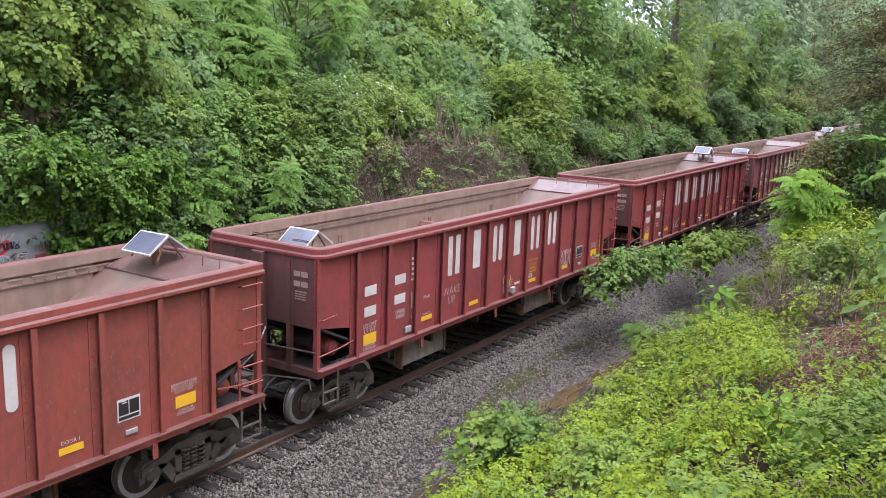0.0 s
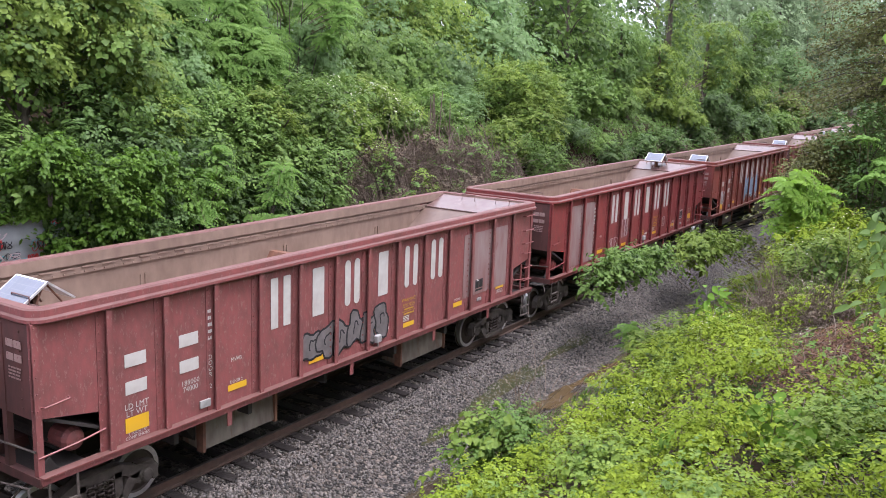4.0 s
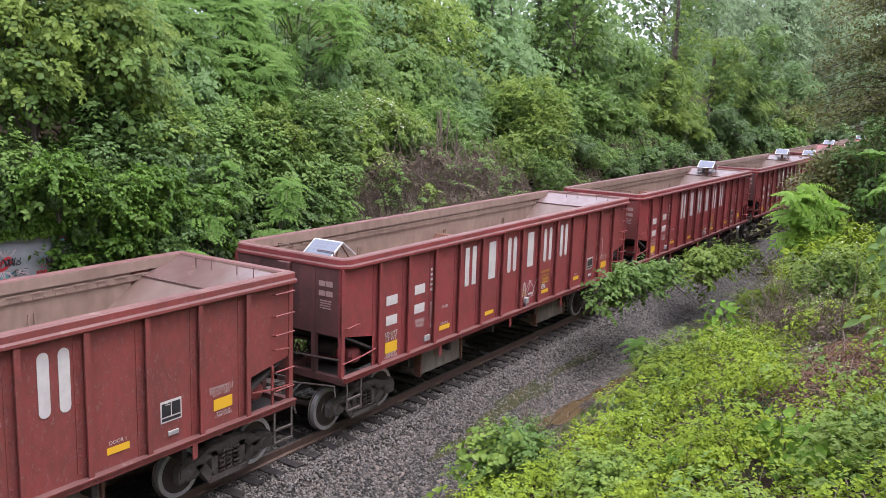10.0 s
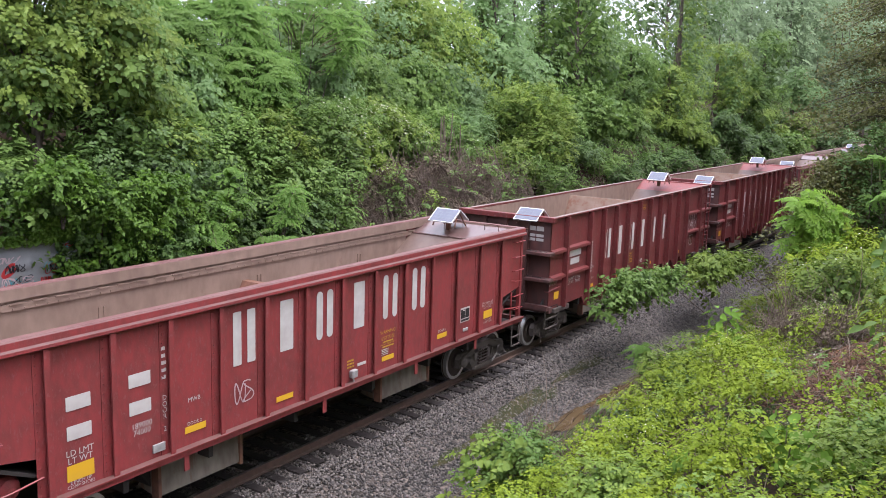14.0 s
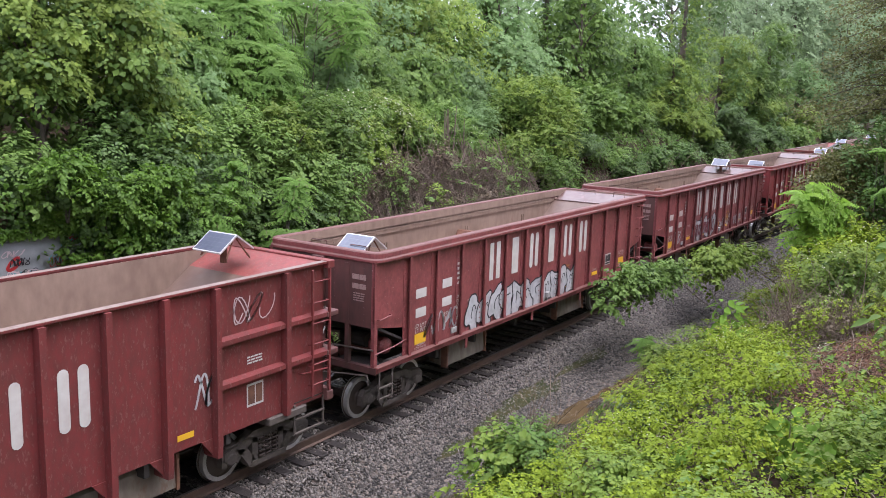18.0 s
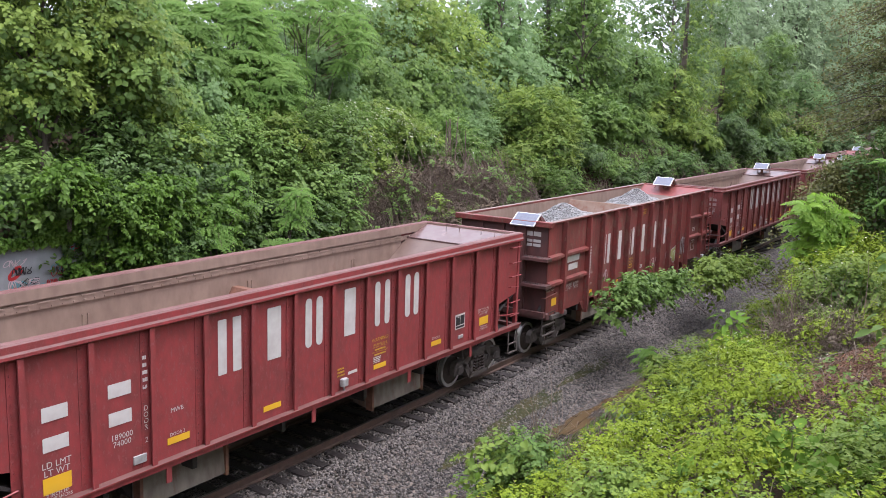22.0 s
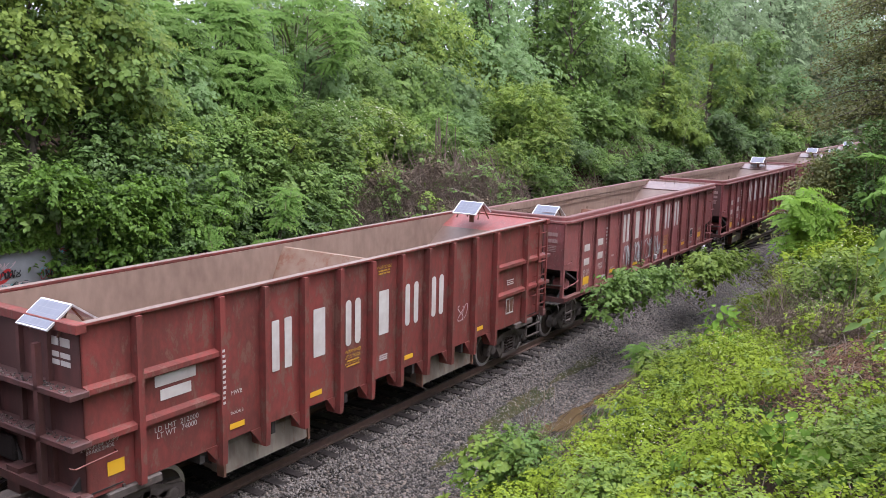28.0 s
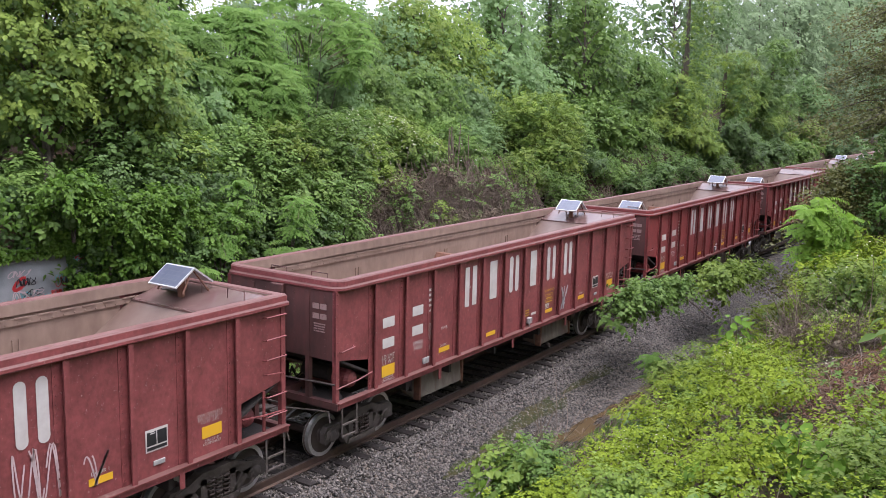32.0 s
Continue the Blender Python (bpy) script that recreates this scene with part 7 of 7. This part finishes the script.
# the near bank
def near_bank():
    """Creepers in low overlapping mounds, with gaps down to the stems and soil."""
    rng = np.random.default_rng(77)
    sets = {"lime": [], "bright": [], "mid": [], "flower": []}
    for k in range(3000):
        x, y = 7.5 + 27 * rng.random() ** 1.35, 8.75 - 10.5 * rng.random()
        if math.hypot(x + 1, y + 1) < 6.0 or y < 0.105 * x - 1.2 or x + 0.4 * y < 9.0 or y > (6.85 if x < 16 else 6.6) + 0.5 * noise.noise(Vector((x * 0.4, 5.0, 2))):
            continue
        if ((x - 17.2) / 2.9) ** 2 + ((y - 2.2) / 0.9) ** 2 < 1 and rng.random() < 0.9:
            continue
        lump = noise.noise(Vector((x * 0.55, y * 0.55, 4))) + 0.5 * noise.noise(Vector((x * 1.7, y * 1.7, 9)))
        if lump < -0.40:
            continue
        edge = min(1.0, max(0.25, (7.5 - y) / 1.3))
        r = rng.uniform(0.16, 0.40) * (0.7 + 0.3 * edge)
        z = hill(x, y) + max(0.0, lump + 0.22) * 0.95 * edge
        tone = noise.noise(Vector((x * 0.7, y * 0.7, 21))) + 0.14 * rng.normal()
        if y < 3.4 and x < 16:
            tone -= 0.1
        key = "lime" if tone > -0.26 else "bright" if tone > -0.55 else "mid"
        sets[key].append((x, y, z, r, r, r * rng.uniform(0.6, 1.25) + 0.05))
        if x > 13.5 and noise.noise(Vector((x * 0.5, y * 0.5, 33))) > 0.12 and rng.random() < 0.7:
            sets["flower"].append(sets[key][-1])
    for key, label in (("lime", "light green honeysuckle creeping over the near bank"), ("bright", "bright green creepers on the near bank"), ("mid", "green creepers on the near bank")):
        lob = sets[key]
        me = sprigs(rng, lob, len(lob) * (46 if key == "lime" else 40), 0.062 if key == "lime" else 0.070, LEAF[key], "ground_vines", 5, 2.2, 0.78, KITE_WIDE if key == "mid" else KITE, 0.15, 0.22)
        tagged(new("ground_vines", me), label, "vines", kind="stuff")
    every = np.array(sets["lime"] + sets["bright"] + sets["mid"])
    p, nr = lobe_points(rng, every * np.array([1, 1, 1, 0.75, 0.75, 0.6]) - np.array([0, 0, 0.06, 0, 0, 0]), 34000, 0.5)
    tagged(new("ground_vines", leaf_mesh("ground_vines", p, nr, rng.uniform(0.05, 0.085, 34000), LEAF["lime"], rng, KITE)), "older light green leaves under the creepers of the near bank", "vines", kind="stuff")
    p, nr = lobe_points(rng, sets["flower"], 1900, 1.0)
    tagged(new("blossom", leaf_mesh("blossom", p + nr * 0.03, nr, rng.uniform(0.022, 0.04, 1900), LEAF["blossom"], rng)), "small whitish honeysuckle blossom among the creepers", "flowers", kind="stuff")
    # a thin cover between the mounds, dark green for the shade in their gaps
    n = 10000
    x, y = 7.5 + 30 * rng.random(n) ** 1.4, 8.25 - 10.0 * rng.random(n) ** 0.93
    ok = (np.hypot(x + 1, y + 1) > 6.0) & (y > 0.105 * x - 1.0) & ~((((x - 17.2) / 2.9) ** 2 + ((y - 2.2) / 0.9) ** 2 < 1) & (rng.random(n) < 0.93))
    x, y = x[ok], y[ok]
    z = np.array([hill(a, b) for a, b in zip(x, y)]) + 0.06 * rng.random(len(x))
    me = leaf_mesh("ground_vines", np.c_[x, y, z], np.array([-0.1, 0.0, 0.9]) + rng.normal(0, 0.45, (len(x), 3)), rng.uniform(0.05, 0.095, len(x)), LEAF["deep"], rng)
    tagged(new("ground_vines", me), "low creepers close to the soil, dark green for shaded gaps", "vines", kind="stuff")
    # thin runners and bare stems through the creepers
    V, F = [], []
    for k in range(1500):
        x0, y0 = 9 + 16 * rng.random() ** 1.2, 1.0 + 7.6 * rng.random()
        if y0 < 0.105 * x0 - 0.6:
            continue
        a, ln = rng.random() * 6.283, rng.uniform(0.25, 0.8)
        b0 = len(V)
        for j in range(4):
            f = j / 3
            c = np.array([x0 + math.cos(a) * ln * f, y0 + math.sin(a) * ln * f, 0])
            c[2] = hill(c[0], c[1]) + 0.08 + 0.9 * ln * f * (1.15 - f)
            V += [c + np.array([0, 0, 0.006]), c + np.array([0.006, -0.006, 0]), c + np.array([-0.006, 0.006, 0])]
        for j in range(3):
            for i in range(3):
                i2, q = (i + 1) % 3, b0 + 3 * j
                F += [(q + i, q + i2, q + 3 + i2), (q + i, q + 3 + i2, q + 3 + i)]
    tagged(new("vine_runners", raw_mesh("vine_runners", "", np.array(V), np.array(F), M_TWIG)), "thin brown runners and dry stems among the creepers", "stems", kind="stuff")
    # dead leaves and litter on the bare patch
    m = 9000
    lx, ly = 17.3 + rng.normal(0, 1.6, m), 2.2 + rng.normal(0, 0.55, m)
    lz = np.array([hill(a, b) for a, b in zip(lx, ly)]) + 0.03
    me = leaf_mesh("leaf_litter", np.c_[lx, ly, lz], np.array([0, 0, 1.0]) + rng.normal(0, 0.4, (m, 3)), rng.uniform(0.04, 0.10, m), LEAF["litter"], rng, SLIM)
    tagged(new("leaf_litter", me), "brown dead leaves and straw on a bare patch", "leaf litter", kind="stuff")
    # grass along the ditch, and a tuft high on the bank
    m = 2000
    gx, gy = 8 + 20 * rng.random(m) ** 1.3, 7.3 + 0.85 * rng.random(m)
    gx[:700], gy[:700] = 12.4 + rng.normal(0, 0.5, 700), 1.5 + rng.normal(0, 0.16, 700)
    gz = np.array([hill(a, b) for a, b in zip(gx, gy)])
    me = leaf_mesh("grass", np.c_[gx, gy, gz + 0.08], rng.normal(0, 1, (m, 3)) * np.array([1, 1, 0.1]), rng.uniform(0.12, 0.26, m), LEAF["frond"], rng, (SLIM[0] * np.array([0.3, 1, 1]), SLIM[1]), np.array([0, 0, 1.0]) + rng.normal(0, 0.35, (m, 3)))
    tagged(new("grass", me), "thin tufts of grass along the ditch", "grass", kind="stuff")


near_bank()
NB = "bushes on the near bank"
LANCE = (np.array([(0, -0.5, 0), (0.19, -0.22, 0.07), (0.23, 0.05, 0.06), (0, 0.55, -0.16), (-0.23, 0.05, 0.06), (-0.19, -0.22, 0.07), (0, 0.0, 0.0)]), np.array([(0, 1, 6), (1, 2, 6), (2, 3, 6), (3, 4, 6), (4, 5, 6), (5, 0, 6)]))


def big_leaved(x, y, h, leaf, count, key, label, seed, shape=LANCE, spread=0.75, name="broad_leaved_plant", z=None):
    """A plant with a few stems and large leaves, each on a stalk and a part of its own."""
    rng = np.random.default_rng(seed)
    ob = tagged(new(name), label, "plant", NB)
    ob.location = (x, y, hill(x, y) if z is None else z)
    stems = []
    for k in range(max(2, count // 9)):
        a = rng.random() * 6.283
        q = np.array([math.cos(a), math.sin(a)]) * spread * 0.4 * rng.random()
        hh = h * rng.uniform(0.75, 1.0)
        bm = bmesh.new()
        tube(bm, [(q[0] * 0.2, q[1] * 0.2, -0.2), (q[0] * 0.6, q[1] * 0.6, hh * 0.5), (q[0], q[1], hh)], [0.02, 0.016, 0.008], 5)
        part("stem", bm, M_STEM, ob)
        stems.append((q, hh))
    for k in range(count):
        q, hh = stems[k % len(stems)]
        f = 0.35 + 0.65 * ((k + rng.random()) / count)
        a = k * 2.4 + rng.uniform(-0.4, 0.4)
        out = np.array([math.cos(a), math.sin(a), 0.0])
        base = np.array([q[0] * f, q[1] * f, hh * f])
        s = leaf * rng.uniform(0.7, 1.15)
        tip = out * 0.9 + np.array([0, 0, 0.55 * f - 0.45])
        c = base + out * spread * 0.35 * rng.uniform(0.4, 1.0) + unit(tip) * s * 0.5
        me = leaf_mesh("leaf", [c], [np.array([-0.25, -0.05, 0.7]) + out * 0.35 + rng.normal(0, 0.34, 3)], [s], LEAF[key], rng, shape, np.array([tip]))
        part("leaf", me, None, ob)
    return ob


shrub(13.8, 7.2, 1.6, 1.2, "mid", 0.085, 3400, "dark green small-leaved bush at the foot of the near bank", 501, group=NB)
shrub(13.6, 7.4, 1.3, 1.0, "bright", 0.13, 420, "heart-leaved vine over a bush at the foot of the near bank", 502, group=NB, shape=BROAD)
big_leaved(13.3, 7.6, 1.15, 0.17, 26, "broad", "heart-leaved vine at the foot of the near bank", 531, BROAD, 0.9)
brush(14.2, 7.2, 1.1, 1.25, 190, 93, "dry vine stems over the bush by the ditch", leaves=40)
shrub(12.2, 4.6, 1.7, 0.55, "bright", 0.09, 1700, "small-leaved creepers heaped on the near bank", 503, group=NB)
shrub(15.8, 5.4, 1.9, 0.6, "lime", 0.075, 2600, "light green small-leaved creepers on the near bank", 505, group=NB)
shrub(18.6, 5.7, 1.8, 0.75, "lime", 0.075, 2600, "light green creepers heaped beside the ditch", 515, group=NB)
shrub(21.0, 6.5, 1.5, 0.95, "bright", 0.085, 2400, "creepers over old stalks beside the ditch", 516, group=NB)
big_leaved(11.7, 2.15, 0.8, 0.19, 64, "broad", "vine with large heart-shaped leaves on the near bank", 504, BROAD, 1.3)
big_leaved(12.1, 3.45, 0.65, 0.17, 44, "broad", "vine with large heart-shaped leaves on the near bank", 532, BROAD, 1.0)
big_leaved(12.7, 2.6, 0.7, 0.165, 34, "broad", "broad dark green leaves among the creepers", 533, BROAD, 1.1)
shrub(10.7, 1.15, 1.4, 0.6, "bright", 0.075, 1500, "green small-leaved creepers on the near bank", 541, group=NB)
shrub(11.9, 1.3, 1.1, 0.5, "bright", 0.08, 900, "green small-leaved creepers on the near bank", 542, group=NB)
big_leaved(10.9, 1.4, 0.7, 0.2, 30, "broad", "vine with heart-shaped leaves on the near bank", 534, BROAD, 1.0)
big_leaved(22.0, 5.75, 1.65, 0.40, 40, "broad", "tall weed with large pointed leaves on the near bank", 506)
big_leaved(17.2, 1.75, 1.0, 0.34, 13, "mid", "weed with pointed leaves beside the bare patch", 535)
big_leaved(16.2, 1.35, 0.9, 0.32, 12, "mid", "weed with pointed leaves beside the bare patch", 536)
big_leaved(19.3, 7.55, 0.35, 0.34, 9, "cool", "pale woolly-leaved rosette beside the ditch", 537, LANCE, 0.4)
big_leaved(19.6, 1.6, 2.3, 0.27, 44, "mid", "vine with large dark heart-shaped leaves on the near bank", 520, BROAD, 1.2)
big_leaved(17.6, 1.25, 1.9, 0.25, 36, "mid", "vine with large dark heart-shaped leaves on the near bank", 545, BROAD, 1.1)


def leaning(path, r, key, leaf, n, seed, label):
    """A long bough that leans out from the bank, clothed with leaves along its length."""
    rng = np.random.default_rng(seed)
    ob = tagged(new("leaning_shrub"), label, "shrub", NB)
    p0 = path[0]
    ob.location = (p0[0], p0[1], hill(p0[0], p0[1]))
    pts = [np.array(p) - np.array(ob.location) for p in path]
    pts[0][2] = -0.2
    bm = bmesh.new()
    tube(bm, [tuple(p) for p in pts], [0.014, 0.014, 0.013, 0.012, 0.008][:len(pts)], 6)
    part("stem", bm, M_BARK, ob)
    lobes = []
    for a, b in zip(pts[1:], pts[2:]):
        for f in (0.1, 0.45, 0.8):
            c = a + (b - a) * f + rng.normal(0, 0.16, 3)
            lobes.append((*c, r * rng.uniform(0.6, 1.1), r * rng.uniform(0.6, 1.0), r * rng.uniform(0.45, 0.8)))
    part("crown", sprigs(rng, lobes, n, leaf, LEAF[key], "crown", 6, 3.0, 0.5, HEART), None, ob)


leaning(((29.0, 7.4, 0), (27.0, 8.7, 1.35), (25.4, 9.0, 1.75), (23.6, 9.05, 1.75), (22.2, 9.1, 1.45)), 0.62, "mid", 0.125, 2700, 507, "green bough leaning out over the ballast")
leaning(((35.0, 6.9, 0), (32.9, 8.2, 1.2), (31.2, 8.6, 1.4), (29.4, 8.6, 1.1)), 0.8, "bright", 0.135, 3000, 508, "light green bough leaning out over the ditch")
shrub(25.2, 4.0, 2.3, 2.2, "lime", 0.11, 3600, "flowering creepers over a bush high on the near bank", 521, group=NB, bloom=120)
shrub(23.4, 3.3, 2.2, 1.9, "bright", 0.11, 3600, "flowering creepers over a bush high on the near bank", 509, group=NB, bloom=160)
shrub(26.6, 3.6, 2.6, 2.3, "lime", 0.115, 3800, "flowering creepers over a bush high on the near bank", 522, group=NB, bloom=100)
shrub(29.4, 4.6, 2.8, 1.7, "lime", 0.11, 3600, "light green bush high on the near bank", 510, group=NB)
shrub(26.0, 5.6, 1.8, 1.2, "lime", 0.1, 2000, "light green creepers below the feather-leaved shrub", 523, group=NB)
frond_plant(26.2, 4.8, 2.98, 3.0, "sunny", 260, 511, "light green feather-leaved shrub on the near bank", 0.7, 0.23, z=1.85, low=0.35)
frond_plant(21.3, 7.5, 1.7, 0.9, "frond", 60, 512, "slim feathery green seedling by the ditch", 0.42, 0.10)
frond_plant(31.4, 3.7, 4.7, 1.3, "frond", 40, 517, "light green young tree beside the evergreen", 0.65, 0.2, low=0.78)
brush(22.6, 4.0, 2.2, 1.0, 380, 91, "dry brown vine stems hanging on the near bank", leaves=260)
brush(24.2, 4.9, 2.0, 0.9, 300, 94, "dry brown vine stems hanging on the near bank", leaves=160)
brush(20.6, 2.9, 2.0, 0.7, 220, 92, "dry brown twigs on the near bank", leaves=300)


def conifer(x, y, h, w, seed, boughs, m):
    """An evergreen with drooping sprays of needles."""
    rng = np.random.default_rng(seed)
    ob = tagged(new("conifer"), "dark evergreen tree with drooping branches beside the track", "tree", "evergreens")
    ob.location = (x, y, hill(x, y) - 0.2)
    bm = bmesh.new()
    tube(bm, [(0, 0, -0.3), (0.1, 0, h * 0.5), (0, 0.1, h)], [0.24, 0.16, 0.03], 8)
    part("trunk", bm, M_BARK, ob)
    bm = bmesh.new()
    P, N, T, S = [], [], [], []
    for k in range(boughs):
        f = 0.05 + 0.91 * rng.random()
        a = rng.random() * 6.283
        ln = w * (1.05 - 0.75 * f) * rng.uniform(0.6, 1.1)
        if 0.20 < f < 0.34:
            ln *= 0.45
        o = np.array([math.cos(a), math.sin(a), 0])
        s0 = np.array([0, 0, h * f])
        tube(bm, [tuple(s0), tuple(s0 + o * ln * 0.5 + np.array([0, 0, -0.02 * ln])), tuple(s0 + o * ln + np.array([0, 0, -0.22 * ln]))], [0.03, 0.02, 0.008], 4)
        u = 0.15 + 0.85 * rng.random(m)
        c = s0 + o * (ln * u)[:, None] + np.c_[np.zeros(m), np.zeros(m), -0.22 * ln * u ** 2]
        c = c + rng.normal(0, 0.34, (m, 3)) * np.array([1, 1, 0.4])
        P.append(c)
        N.append(rng.normal(0, 0.6, (m, 3)) + np.array([-0.3, 0, 0.8]))
        T.append(o + rng.normal(0, 0.7, (m, 3)) + np.array([0, 0, -0.3]))
        S.append(rng.uniform(0.085, 0.145, m) * (1 if m > 300 else 1.7))
    part("limb_framework", bm, M_BARK, ob)
    part("needle_foliage", leaf_mesh("needle_foliage", np.concatenate(P), np.concatenate(N), np.concatenate(S), LEAF["needle"], rng, KITE, np.concatenate(T)), None, ob)


conifer(36.0, 3.4, 15.0, 6.0, 21, 200, 310)
tree(32.6, 3.7, 5.0, 3.0, "deep", 0.12, 5200, "dark leafy young tree beside the evergreen", 46, low=0.1, group="trees on the near bank")
conifer(33.8, 5.2, 5.0, 2.9, 23, 110, 330)
conifer(46.0, 4.2, 16.0, 5.0, 22, 36, 200)
tree(36.0, 1.5, 9.0, 5.0, "mid", 0.2, 6000, "leafy tree beside the track", 44, low=0.1, group="trees on the near bank")


# mostly out of view, added to shade the far cars and far bank
for k, (x, y, h) in enumerate(((43.0, 0.5, 14.0), (47.0, 4.2, 13.0), (54.0, 4.8, 15.0), (62.0, 5.0, 16.0), (72.0, 5.4, 17.0), (84.0, 5.8, 18.0), (98.0, 6.0, 18.0))):
    tree(x, y, h, 7.0, "deep", 0.3, 3000, "dark green leafy tree added beside the track for shade", 450 + k, low=0.05, lobes_n=20, group="trees on the near bank")


def near_tree():
    """A tree beside the camera, of which only the leaves of one bough hang into view."""
    rng = np.random.default_rng(71)
    ob = tagged(new("tree"), "broad-leaved tree beside the camera with one hanging bough", "tree", "trees on the near bank")
    ob.location = (7.6, -2.6, hill(7.6, -2.6))
    z = ob.location.z
    bm = bmesh.new()
    tube(bm, [(0, 0, -0.3), (0.1, 0.05, 3.0), (0.0, 0.1, 6.5)], [0.16, 0.11, 0.04], 8)
    part("trunk", bm, M_BARK, ob)
    tip = np.array([6.5 - 7.6, 0.62 + 2.6, 7.45 - z])
    bm = bmesh.new()
    tube(bm, [(0, 0.1, 4.2), (-0.5, 1.4, 8.2 - z), (-0.9, 2.5, 8.1 - z), tuple(tip)], [0.05, 0.03, 0.018, 0.006], 5)
    part("bough", bm, M_BARK, ob)
    n = 26
    P = tip + np.c_[rng.normal(0, 0.12, n), rng.uniform(-0.75, 0.13, n), rng.uniform(-0.28, 0.55, n)]
    N = np.array([-0.8, 0.1, 0.35]) + rng.normal(0, 0.3, (n, 3))
    part("foliage", leaf_mesh("foliage", P, N, rng.uniform(0.09, 0.14, n), LEAF["sunny"], rng, HEART, None, 1.0), None, ob)
    lobes = [(0.3, -0.4, 6.5, 1.6, 1.2, 1.3), (1.4, -0.8, 5.6, 1.2, 1.0, 1.0), (-0.6, -1.0, 5.8, 1.1, 0.9, 1.0)]
    part("crown", sprigs(rng, lobes, 2200, 0.13, LEAF["mid"], "crown"), None, ob)


near_tree()


def behind():
    """Unseen trees added behind and beside the camera, to shade the cutting from there."""
    rng = random.Random(33)
    for k, (x, y) in enumerate(((11, -5), (16, -7.5), (-12, 22), (-11, 15), (-13, 2), (-12, -6), (-8, -12), (0, -14), (8, -13), (16, -12), (25, -10), (34, -8), (44, -9), (-18, 9), (56, -8), (-20, 28), (-6, 24))):
        z = hill(x, y)
        tree(x, y, 13.0 + rng.uniform(-1, 2), 8.5, "deep", 0.6, 1100, "unseen dark green tree added to shade the cutting", 5000 + k, low=0.04, lobes_n=18, group="trees on the near bank")


behind()
motions()
